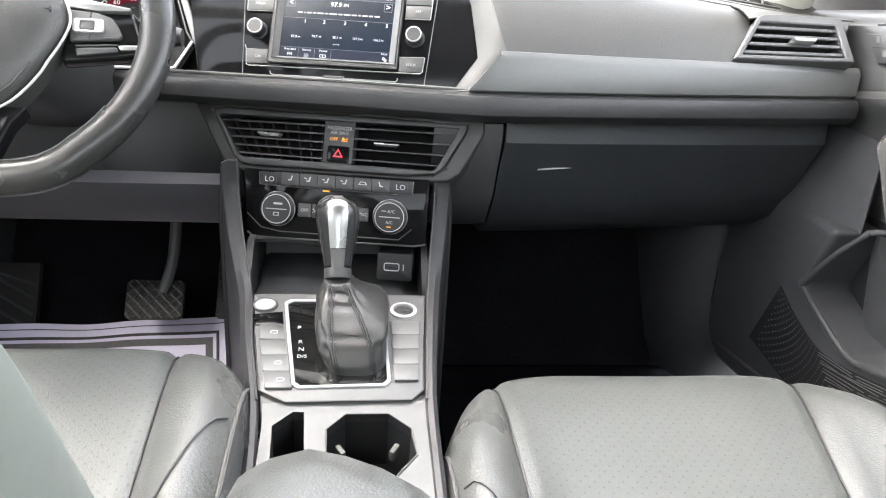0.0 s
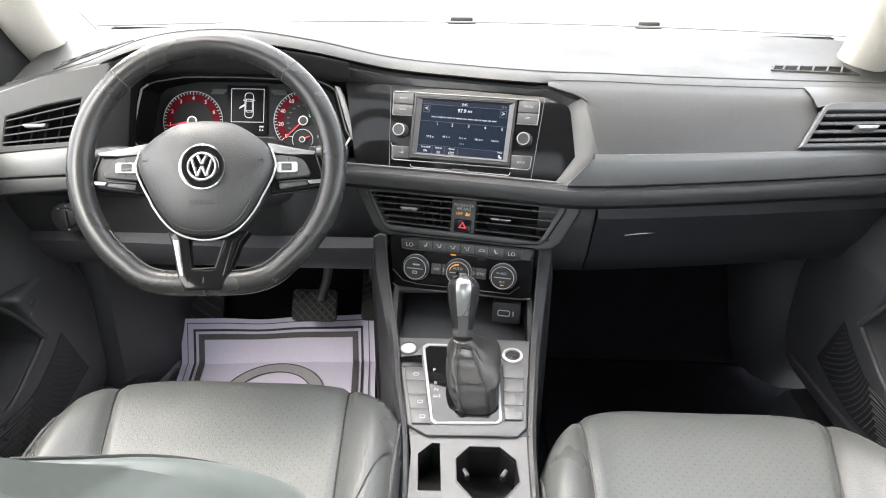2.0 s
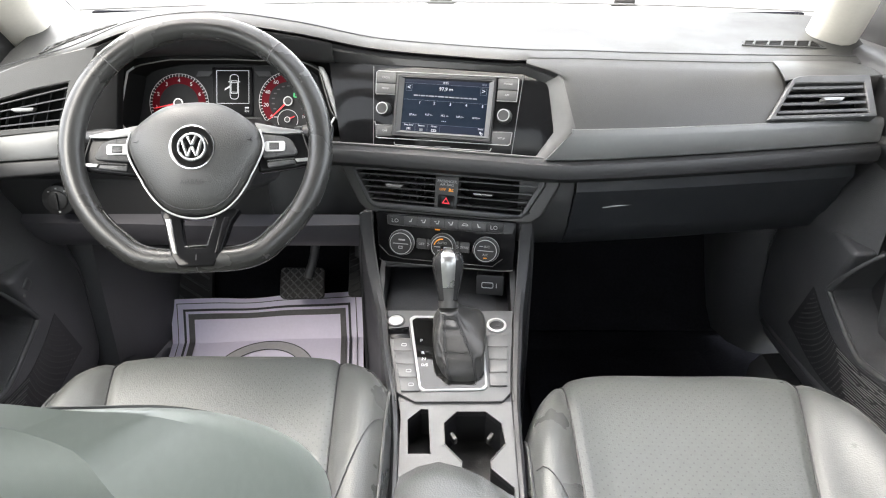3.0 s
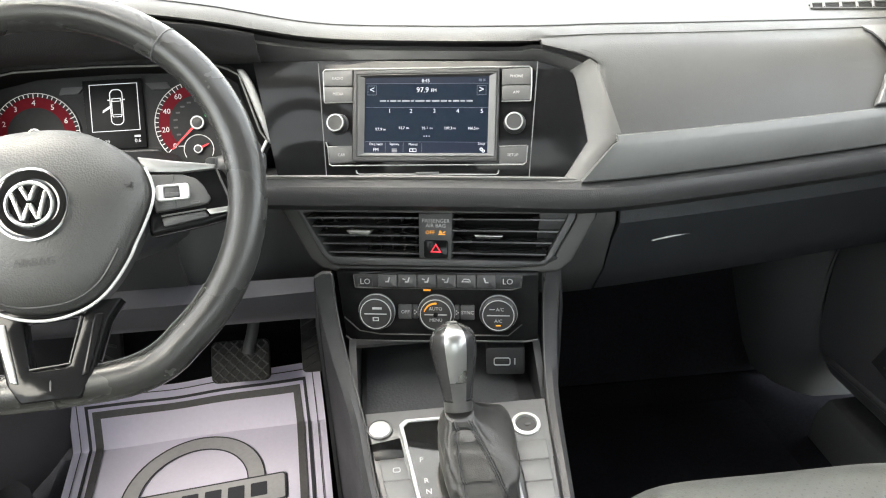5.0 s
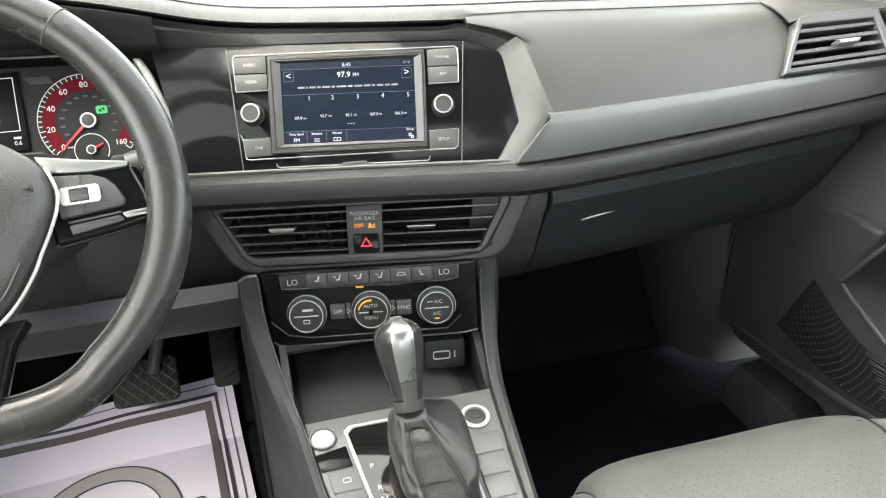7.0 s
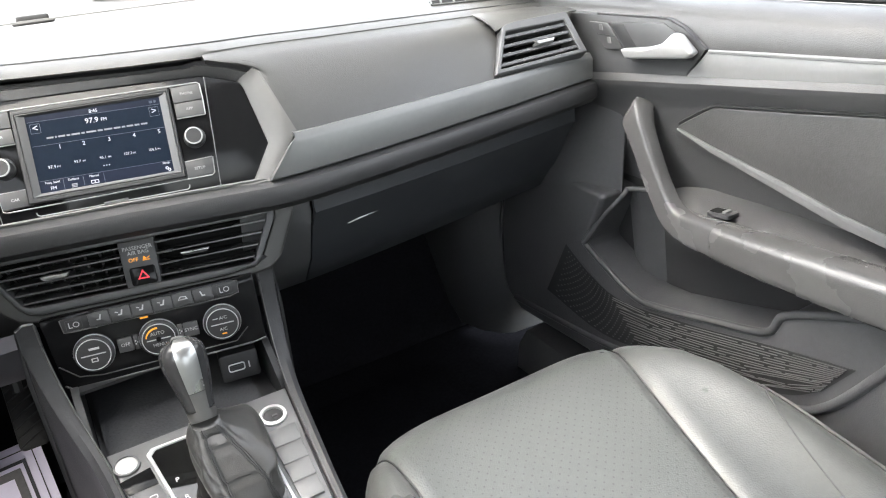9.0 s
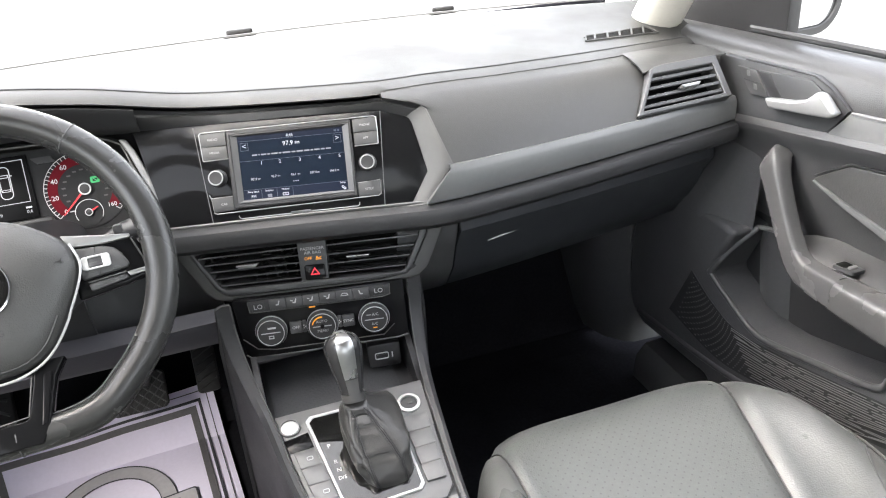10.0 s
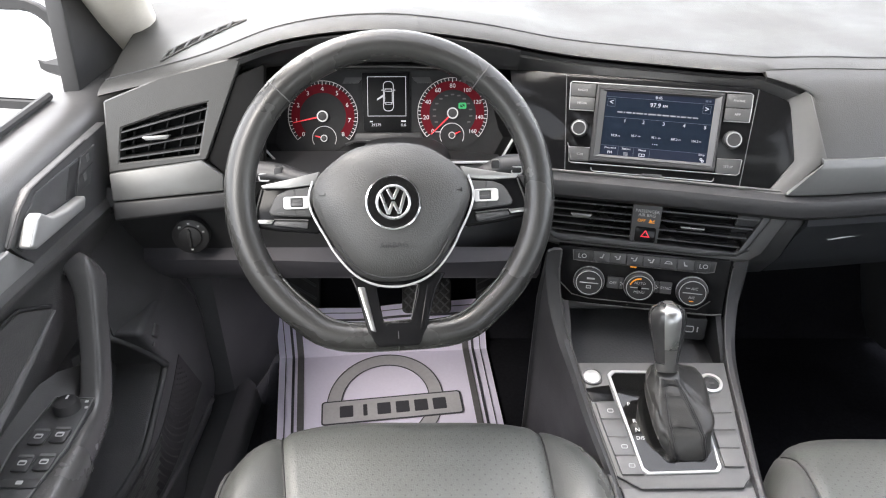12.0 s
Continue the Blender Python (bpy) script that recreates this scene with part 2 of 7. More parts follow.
def rect(cx, cy, w, h, r=0.0, n=4):
    """A rectangle's outline, with rounded corners where r is given."""
    if r <= 0:
        return [(cx - w / 2, cy - h / 2), (cx + w / 2, cy - h / 2), (cx + w / 2, cy + h / 2), (cx - w / 2, cy + h / 2)]
    out = []
    for k, (sx, sy) in enumerate(((1, 1), (-1, 1), (-1, -1), (1, -1))):
        for i in range(n + 1):
            a = radians(90 * k + 90 * i / n)
            out.append((cx + sx * (w / 2 - r) + r * math.cos(a), cy + sy * (h / 2 - r) + r * math.sin(a)))
    return out


def circle(cx, cy, r, n=32, ry=None):
    return [(cx + r * math.cos(2 * math.pi * i / n), cy + (ry or r) * math.sin(2 * math.pi * i / n)) for i in range(n)]


def revolve(m, profile, n=32, bm=None, close=True):
    """A turned body about the panel's z axis, from (radius, height) pairs."""
    own = bm or bmesh.new()
    tmp = bmesh.new()
    rows = [[tmp.verts.new((r * math.cos(2 * math.pi * i / n), r * math.sin(2 * math.pi * i / n), w)) for i in range(n)] for r, w in profile]
    for a, b in zip(rows, rows[1:]):
        for i in range(n):
            j = (i + 1) % n
            tmp.faces.new((a[i], a[j], b[j], b[i]))
    if close:
        tmp.faces.new(rows[-1])
        tmp.faces.new(rows[0][::-1])
    return join(own, tmp, m)


def loft(sections, closed=False, caps=False, bm=None):
    """A skin through sections of equally many points."""
    own = bm or bmesh.new()
    rows = [[own.verts.new(p) for p in s] for s in sections]
    n = len(rows[0])
    for a, b in zip(rows, rows[1:]):
        for i in range(n if closed else n - 1):
            j = (i + 1) % n
            own.faces.new((a[i], a[j], b[j], b[i]))
    if caps:
        own.faces.new(rows[0][::-1])
        own.faces.new(rows[-1])
    return own


def smooth_line(pts, n):
    """n+1 points along a Catmull-Rom curve through pts."""
    pts = [Vector(p) for p in pts]
    ext = [pts[0] * 2 - pts[1]] + pts + [pts[-1] * 2 - pts[-2]]
    out = []
    k = len(pts) - 1
    for i in range(n + 1):
        s = i / n * k
        j = min(int(s), k - 1)
        f = s - j
        p0, p1, p2, p3 = ext[j:j + 4]
        out.append(0.5 * ((2 * p1) + (p2 - p0) * f + (2 * p0 - 5 * p1 + 4 * p2 - p3) * f * f + (3 * p1 - p0 - 3 * p2 + p3) * f ** 3))
    return out


def tube(path, r, n=10, closed=False, bm=None, flat=1.0, up=(0, 0, 1), caps=True, square=1.0):
    """A round bar along a path; r may be a list of radii."""
    path = [Vector(p) for p in path]
    k = len(path)
    secs = []
    for i, p in enumerate(path):
        a = path[(i - 1) % k] if closed or i else path[0]
        b = path[(i + 1) % k] if closed or i < k - 1 else path[-1]
        t = (b - a).normalized()
        s = t.cross(Vector(up))
        s = s.normalized() if s.length > 1e-6 else Vector((1, 0, 0))
        q = s.cross(t)
        rad = r[i] if isinstance(r, (list, tuple)) else r
        row = []
        for j in range(n):
            cs, sn = math.cos(2 * math.pi * (j + 0.5) / n), math.sin(2 * math.pi * (j + 0.5) / n)
            row.append(p + s * rad * math.copysign(abs(cs) ** square, cs) + q * rad * flat * math.copysign(abs(sn) ** square, sn))
        secs.append(row)
    if closed:
        secs.append(secs[0])
        bm = loft(secs, True, False, bm)
        bmesh.ops.remove_doubles(bm, verts=bm.verts, dist=1e-6)
        return bm
    return loft(secs, True, caps, bm)


def slab(bm, thick):
    """Give an open skin thickness."""
    bmesh.ops.recalc_face_normals(bm, faces=bm.faces)
    bmesh.ops.solidify(bm, geom=bm.faces[:], thickness=thick)
    return bm


def letters(name, text, m, u, v, w, size, mat, parent, align="CENTER"):
    """A word in the built-in font, laid on the panel m as a mesh."""
    cu = bpy.data.curves.new("words", "FONT")
    cu.body, cu.size, cu.align_x, cu.align_y = text, size, align, "CENTER"
    cu.resolution_u = 2
    cu.extrude = 0.0001
    tmp = bpy.data.objects.new("words", cu)
    scene.collection.objects.link(tmp)
    bpy.context.view_layer.update()
    me = bpy.data.meshes.new_from_object(tmp.evaluated_get(bpy.context.evaluated_depsgraph_get()))
    bpy.data.objects.remove(tmp)
    bpy.data.curves.remove(cu)
    me.transform(m @ Matrix.Translation((u, v, w)))
    me.materials.clear()
    me.materials.append(mat)
    ob = new(name, me)
    ob.parent = parent
    return ob


# panel poses
S = panel((0.003, 0.0138, 0.651), -13.4, 24.7)
V = panel((0, 0, 0.5), -13.4, 17)
C = panel((0, -0.028, 0.435), -10.6, 12)
K = Matrix(((1, 0, 0, 0.005), (0, 0.983, -0.184, -0.132), (0, 0.184, 0.983, 0.347), (0, 0, 0, 1)))
W = panel((-0.335, -0.164, 0.651), 5.2, 31.9)
G = panel((-0.3595, 0.1085, 0.6345), 0, 25)

# ---- outside ----
def ground():
    bm = bmesh.new()
    bmesh.ops.create_grid(bm, x_segments=8, y_segments=8, size=300)
    bmesh.ops.translate(bm, verts=bm.verts, vec=(0, 0, -0.32))
    return tagged(part("ground", bm, ASPHALT, smooth=False), "pale dry asphalt of a car lot outside", "ground", kind="structure")


ground()


def grass_strip():
    bm = prism(Matrix.Translation((0, 0, -0.32)), [(-60, 26), (60, 26), (60, 60), (-60, 60)], 0.0, 0.06, 0.02)
    return tagged(part("verge", bm, GRASS, smooth=False), "sunlit grass verge beyond the car lot", "grass", kind="structure")


grass_strip()


def parked_vehicle():
    """A dark off-road vehicle with fat tyres, seen low through the windscreen."""
    th = thing("off_road_vehicle", "dark off-road vehicle with fat tyres parked on the lot", "car")
    m = Matrix.Translation((3.6, 16.0, -0.32)) @ Matrix.Rotation(radians(-37), 4, "Z") @ Matrix.Scale(1.24, 4)
    part("body", prism(m @ Matrix.Translation((0, 0, 0.55)), [(-0.8, -1.9), (0.8, -1.9), (0.85, -1.6), (0.85, 1.9), (-0.85, 1.9), (-0.85, -1.6)], 0, 0.55, 0.08, 3), CARDARK, th)
    part("cabin", prism(m @ Matrix.Translation((0, 0.45, 1.1)), rect(0, 0, 1.55, 2.6, 0.1), 0, 0.68, 0.06, 2, taper=0.12), CARDARK, th)
    part("bumper", prism(m @ Matrix.Translation((0, -2.02, 0.5)), rect(0, 0, 1.6, 0.22, 0.05), 0, 0.2, 0.02), RUBBER, th)
    for sx in (-1, 1):
        for y in (-1.3, 1.3):
            wm = m @ Matrix.Translation((sx * 0.8, y, 0.41)) @ Matrix.Rotation(radians(90), 4, "Y")
            tyre = part("wheel", revolve(wm, [(0.2, -0.13), (0.36, -0.14), (0.41, -0.1), (0.41, 0.1), (0.36, 0.14), (0.2, 0.13)], 28), RUBBER, th)
            part("rim", revolve(wm, [(0.2, -0.12), (0.2, 0.12)], 20), ORANGE, tyre)


parked_vehicle()


# ---- cabin shell ----
def shell():
    bm = prism(Matrix.Translation((0, 0, -0.04)), [(-0.80, -1.9), (0.80, -1.9), (0.80, 0.75), (-0.80, 0.75)], 0, 0.04)
    tagged(part("floor", bm, CARPET), "black carpeted cabin floor", "floor", kind="structure")
    bm = slab(loft([[(x, 0.38, 0.0), (x, 0.47, 0.115), (x, 0.55, 0.24), (x, 0.66, 0.42), (x, 0.66, 0.70)] for x in (-0.82, -0.4, 0, 0.4, 0.82)]), 0.02)
    tagged(part("wall_front", bm, CARPET), "black carpeted bulkhead in front of the footwells", "bulkhead", kind="structure")
    roof = [[(x, y, z - 0.06 * (x / 0.55) ** 2) for x in (-0.58, -0.3, 0, 0.3, 0.58)] for y, z in ((-0.30, 1.17), (-0.6, 1.22), (-1.2, 1.24), (-1.75, 1.18))]
    tagged(part("ceiling", slab(loft(roof), 0.03), HEADLINER), "grey fabric headliner of the roof", "ceiling", kind="structure")
    # unseen wall added behind the seats; its height limits light from the rear
    bm = prism(panel((0, -1.72, 0), 0, -12), [(-0.74, 0), (0.74, 0), (0.70, 0.78), (-0.70, 0.78)], 0, 0.12, 0.03, 3)
    tagged(part("wall_back", bm, DARK), "plain dark wall added unseen to close the cabin's rear", "bulkhead", kind="structure")
    for sx in (-1, 1):
        bm = slab(loft([[(sx * 0.81, y, 0.70), (sx * 0.79, y, 0.72), (sx * 0.77, y, 0.71), (sx * 0.75, y, 0.60), (sx * 0.73, y, 0.40), (sx * 0.74, y, 0.05)] for y in (-1.02, -1.4, -1.75)]), 0.01)
        tagged(part("rear_door_lining", bm, DOORPLA), "dark grey rear door lining", "door lining", "rear door linings", "structure")
        # sill under the door, kick panel in front of it
        bm = slab(loft([[(sx * 0.645, y, 0.0), (sx * 0.65, y, 0.05), (sx * 0.67, y, 0.075), (sx * 0.76, y, 0.08)] for y in (-1.6, -0.6, 0.18)]), 0.01)
        tagged(part("sill", bm, HARD), "dark plastic door sill trim", "sill", "door sills", "structure")
        secs = []
        for i in range(9):
            f = i / 8
            z = 0.02 + 0.46 * f
            y0 = 0.262 if sx > 0 else 0.125
            secs.append([(sx * 0.80, y0, z), (sx * 0.70, y0 + 0.006, z), (sx * 0.682, y0 + 0.016, z), (sx * (0.655 - 0.014 * math.sin(f * 3)), 0.245 + 0.5 * (y0 - 0.125) + 0.05 * f, z), (sx * 0.632, 0.40 + 0.02 * f, z), (sx * 0.64, 0.66, z)])
        tagged(part("kick_panel", slab(loft(secs), 0.008), KICK), "grey plastic kick panel beside the footwell", "trim", "kick panels", "structure")


shell()


def pillar(sx):
    inn = 0.07 if sx > 0 else 0.0
    path = smooth_line([(sx * (0.800 - inn), 0.40, 0.58), (sx * (0.752 - inn), 0.20, 0.77), (sx * (0.68 - inn), -0.02, 0.96), (sx * (0.60 - inn * 0.6), -0.28, 1.15)], 14)
    bm = tube(path, [0.044, 0.045, 0.046, 0.046, 0.045, 0.044, 0.043, 0.042, 0.042, 0.042, 0.042, 0.042, 0.042, 0.042, 0.042], 16, flat=0.8)
    tagged(part("windscreen_pillar", bm, CREAM), "pale cream windscreen pillar trim", "pillar", "windscreen pillars", "structure")
    # black corner piece between pillar, door and outside mirror
    bm = prism(Matrix(((0, 0, sx, sx * 0.785), (1, 0, 0, 0), (0, 1, 0, 0), (0, 0, 0, 1))), [(0.02, 0.705), (0.40, 0.68), (0.36, 0.75), (0.22, 0.85), (0.08, 0.95), (0.035, 0.95), (0.025, 0.90)] if sx > 0 else [(0.07, 0.660), (0.31, 0.650), (0.27, 0.70), (0.20, 0.78), (0.12, 0.87), (0.10, 0.87)], -0.012, 0.012, 0.004)
    tagged(part("mirror_corner", bm, DARK), "black plastic corner cover at the front of the side window", "trim", "window corners", "structure")
    # window post behind the front door
    bm = tube([(sx * 0.80, -0.98, 0.70), (sx * 0.72, -1.05, 0.95), (sx * 0.60, -1.1, 1.16)], 0.04, 12)
    tagged(part("centre_pillar", bm, CREAM), "pale cream pillar behind the front door", "pillar", "centre pillars", "structure")
    bm = tube([(sx * 0.60, -0.28, 1.15), (sx * 0.61, -0.7, 1.19), (sx * 0.60, -1.2, 1.19), (sx * 0.56, -1.75, 1.12)], 0.03, 12)
    tagged(part("roof_rail", bm, CREAM), "pale cream roof rail trim", "trim", "roof rails", "structure")


pillar(-1), pillar(1)


def windscreen():
    secs = []
    for i in range(13):
        x = -0.72 + 1.44 * i / 12
        b = 0.10 * (x / 0.72) ** 2
        t = x * 0.80
        secs.append([(x, 0.50 - b * 1.2, 0.735), (x * 0.93 + t * 0.07, 0.24 - b, 0.90), (t * 1.02, -0.30 - b * 0.4, 1.165)])
    g = part("windscreen", slab(loft(secs), 0.005), GLASS)
    g.visible_shadow = False
    tagged(g, "clear windscreen glass", "windscreen", kind="structure")
    # black edge band along its foot; glare is put into its grey colour
    secs = []
    for i in range(25):
        x = -0.70 + 1.40 * i / 24
        b = 0.10 * (x / 0.72) ** 2
        secs.append([(x, 0.448 - b * 1.2, 0.7505), (x, 0.456 - b * 1.2, 0.7500)])
    tagged(part("windscreen_band", slab(loft(secs), 0.003), GREYPLA), "black windscreen foot band, drawn grey for the glare on it", "seal", kind="structure")
    for x, wd in ((-0.012, 0.046), (0.36, 0.042)):
        w = thing("washer_cover", "small dark plastic cover at the foot of the windscreen", "trim", "windscreen foot covers")
        part("body", prism(Matrix.Translation((x, 0.475 - 0.12 * (x / 0.72) ** 2, 0.746)), rect(0, 0, wd, 0.014, 0.005), 0, 0.011, 0.003), RUBBER, w)
        part("foot", prism(Matrix.Translation((x, 0.478 - 0.12 * (x / 0.72) ** 2, 0.742)), rect(0, 0, wd * 1.3, 0.02, 0.006), 0, 0.006, 0.002), RUBBER, w)


windscreen()


def outside_mirror(sx):
    th = thing("wing_mirror", "grey wing mirror on the outside of the door", "mirror", "wing mirrors")
    m = Matrix.Translation((sx * 0.95, 0.20, 0.745 if sx > 0 else 0.695)) @ Matrix.Rotation(radians(sx * 8), 4, "Z") @ panel((0, 0, 0), 0, 0)
    part("housing", prism(m, rect(0, 0.0, 0.25, 0.17, 0.06, 6), -0.10, 0.0, 0.03, 4), PAINT, th)
    part("mirror_glass", prism(m, rect(0, 0.0, 0.215, 0.135, 0.045, 6), 0.0, 0.003, 0.001), MIRROR, th)
    part("rim", ring(m, rect(0, 0, 0.25, 0.17, 0.06, 6), rect(0, 0, 0.218, 0.138, 0.046, 6), -0.004, 0.006, 0.002), DARK, th)
    part("foot", tube([(sx * 0.90, 0.24, 0.70), (sx * 0.86, 0.22, 0.68), (sx * 0.80, 0.20, 0.68)], [0.045, 0.04, 0.045], 12, flat=0.6), DARK, th)


outside_mirror(-1), outside_mirror(1)

# ---- dashboard ----
dash = thing("dashboard", "dark grey soft dashboard with brushed grey trim strip", "dashboard")


def lerp(table, x):
    """A smooth value from (x, value) pairs."""
    if x <= table[0][0]:
        return table[0][1]
    for i in range(len(table) - 1):
        (a, p), (b, q) = table[i], table[i + 1]
        if x <= b:
            f = (x - a) / (b - a)
            s = (q - p) / (b - a)
            s0 = s if i == 0 else (q - table[i - 1][1]) / (b - table[i - 1][0])
            s1 = s if i + 2 == len(table) else (table[i + 2][1] - p) / (table[i + 2][0] - a)
            h = b - a
            return (2 * f ** 3 - 3 * f * f + 1) * p + (f ** 3 - 2 * f * f + f) * h * s0 + (3 * f * f - 2 * f ** 3) * q + (f ** 3 - f * f) * h * s1
    return table[-1][1]


# the rear edge of the top pad, from the driver's door to the passenger's
EDGE_Z = [(-0.74, 0.690), (-0.60, 0.728), (-0.48, 0.772), (-0.36, 0.785), (-0.24, 0.768), (-0.12, 0.739), (0.0, 0.733), (0.12, 0.7315), (0.3, 0.723), (0.45, 0.714), (0.60, 0.702), (0.74, 0.690)]
EDGE_Y = [(-0.74, 0.05), (-0.60, 0.035), (-0.48, 0.02), (-0.36, 0.02), (-0.24, 0.04), (-0.12, 0.065), (0.0, 0.04), (0.12, 0.01), (0.2, 0.02), (0.3, 0.03), (0.45, 0.06), (0.60, 0.11), (0.74, 0.16)]


def pad():
    secs = []
    seam = []
    for i in range(97):
        x = -0.74 + 1.48 * i / 96
        y, z = lerp(EDGE_Y, x), lerp(EDGE_Z, x)
        far = 0.47 - 0.12 * (x / 0.72) ** 2
        zf = 0.746
        t = min(1, max(0, (x - 0.10) / 0.04))
        secs.append([(x, far, zf - 0.01), (x, far - 0.05, zf), (x, far * 0.66 + y * 0.34, zf * 0.62 + z * 0.38 + 0.006), (x, far * 0.33 + y * 0.67, zf * 0.25 + z * 0.75 + 0.007), (x, y + 0.05, z + 0.006), (x, y + 0.02, z + 0.004), (x, y + 0.006, z), (x, y + 0.006 * t, z - 0.0045), (x, y + 0.005 + 0.012 * t, z - 0.0075)])
        seam.append((x, y + 0.035, z + 0.0058))
    part("top_pad", slab(loft(secs), 0.008), SOFT, dash)
    part("seam", tube(seam, 0.0010, 6), HARD, dash, "stitched seam along the pad")


pad()


def trim_y(x):
    return -0.053 + 0.075 * max(0.0, (x - 0.193) / 0.487) ** 1.25


def trim_z(x):
    return 0.640 - 0.003 * (x - 0.193) / 0.487


RIM = [Vector(p) for p in ((0.1218, 0.0040, 0.7245), (0.1492, -0.0030, 0.7175), (0.1700, -0.0065, 0.7095), (0.1762, -0.0085, 0.7050), (0.1785, -0.0160, 0.6960), (0.1935, -0.0525, 0.6404))]
RIM_S = (0, 0.16, 0.28, 0.34, 0.46, 1.0)


def rim_at(s):
    """A point on the edge of the passenger's face beside the screen panel, from the top down."""
    for i in range(5):
        if s <= RIM_S[i + 1]:
            return RIM[i].lerp(RIM[i + 1], (s - RIM_S[i]) / (RIM_S[i + 1] - RIM_S[i]))
    return RIM[-1]


def passenger_face():
    secs = []
    steps = (0, 0.05, 0.1, 0.16, 0.22, 0.28, 0.34, 0.4, 0.46, 0.58, 0.7, 0.82, 0.92, 1.0)
    first = None
    for i in range(49):
        f = (i / 48) ** 1.4
        x = 0.1218 + 0.4302 * f
        xt = 0.1935 + 0.3075 * f
        y, z = lerp(EDGE_Y, x) + 0.002, lerp(EDGE_Z, x) - 0.003
        yt, zt = trim_y(xt), trim_z(xt)
        row = [Vector((x + (xt - x) * s, y + (yt - y) * (s ** 0.6), z + (zt - z) * s)) for s in steps]
        if first is None:
            first = [rim_at(s) - p for s, p in zip(steps, row)]
        k = (1 - f) ** 9
        row = [p + d * k for p, d in zip(row, first)]
        secs.append([row[0] + Vector((0, 0.020, 0.0055)), row[0] + Vector((0, 0.007, 0.0034))] + row)
    part("face_pad", slab(loft(secs), 0.006), FACE, dash)
    secs = []
    for i in range(41):
        f = i / 40
        xt, xb = 0.188 + 0.502 * f, 0.152 + 0.538 * f
        yt, zt = trim_y(xt) - 0.001, trim_z(xt)
        yb, zb = trim_y(xb) - 0.006, 0.592 + 0.006 * f
        secs.append([(xt, yt + 0.006, zt), (xt, yt - 0.003, zt), (xt, yt - 0.006, zt - 0.004), (xt * 0.8 + xb * 0.2, yt * 0.8 + yb * 0.2 - 0.008, zt * 0.8 + zb * 0.2), (xb, yb - 0.004, zb + 0.003), (xb, yb, zb)])
    part("trim_strip", slab(loft(secs), 0.004), TRIM, dash, "brushed grey trim strip")


passenger_face()


def lip_y(x):
    return trim_y(x) - 0.012 if x > 0.16 else -0.065 + (0.16 - x) * 0.236


def lip():
    secs = []
    for i in range(61):
        x = -0.42 + 1.11 * i / 60
        y = lip_y(x)
        z = 0.5915 - 0.012 * max(0, -x) + max(0, x - 0.16) * 0.010
        secs.append([(x, y + 0.05, z), (x, y + 0.004, z), (x, y - 0.006, z - 0.003), (x, y - 0.010, z - 0.010), (x, y - 0.008, z - 0.024), (x, y + 0.004, z - 0.034), (x, y + 0.05, z - 0.040)])
    part("lip", slab(loft(secs), 0.005), LEDGE, dash, "soft dark ledge under the trim")
    bright = [(x, lip_y(x) + 0.012, 0.5935 - 0.012 * max(0, -x) + max(0, x - 0.16) * 0.010) for x in [-0.40 + 0.56 * i / 28 for i in range(29)]]
    part("bright_edge", tube(bright, 0.0022, 6), SILVER, dash, "thin satin edge")


lip()


def glovebox():
    secs = []
    for i in range(21):
        f = i / 20
        x = 0.207 + 0.475 * f
        y = lip_y(x) + 0.048
        secs.append([(x, y + 0.025, 0.560), (x, y - 0.004, 0.552), (x, y - 0.006, 0.530), (x, y + 0.016, 0.500), (x, y + 0.04, 0.450), (x, y + 0.075, 0.405), (x, y + 0.13, 0.375), (x, y + 0.22, 0.365), (x, y + 0.45, 0.39)])
    lid = part("glovebox_lid", slab(loft(secs), 0.006), GLOVE, dash, "dark glovebox lid")
    m = panel((0.315, 0.021, 0.484), 8, 25)
    part("handle", prism(m, [(-0.058, -0.0010), (0.0177, 0.0036), (0.0353, 0.0034), (0.0409, 0.0064), (0.0317, 0.0112), (0.0272, 0.0180), (0.0215, 0.0180), (0.0215, 0.0110), (0.0145, 0.0074), (-0.058, 0.0008)], -0.01, 0.0135, 0.0004), SATINLIGHT, lid, "pale glovebox handle edge")
    # raised black plates; the hollow's shade is only their colour
    part("handle_shade", prism(m, [(-0.055, 0.0012), (0.0140, 0.0080), (0.0205, 0.0115), (0.0205, 0.022), (-0.03, 0.0180)], -0.012, 0.0095, 0.002), VENTBLACK, lid, "black plate painted as shade behind the handle")
    part("handle_shade", prism(m, [(0.0325, 0.0115), (0.0415, 0.0072), (0.062, 0.0175), (0.029, 0.0205)], -0.012, 0.0095, 0.002), VENTBLACK, lid, "black plate painted as shade behind the handle")
    # pad between vent pod and glovebox
    secs = []
    for i in range(9):
        x = 0.118 + 0.086 * i / 8
        y = lip_y(x) + 0.044 + 0.004 * (i / 8)
        secs.append([(x, y + 0.02, 0.558), (x, y - 0.004, 0.550), (x, y - 0.006, 0.53), (x, y + 0.008, 0.50), (x, y + 0.03, 0.45), (x, y + 0.07, 0.40), (x, y + 0.16, 0.37)])
    part("side_cheek", slab(loft(secs), 0.006), HARD, dash)


glovebox()


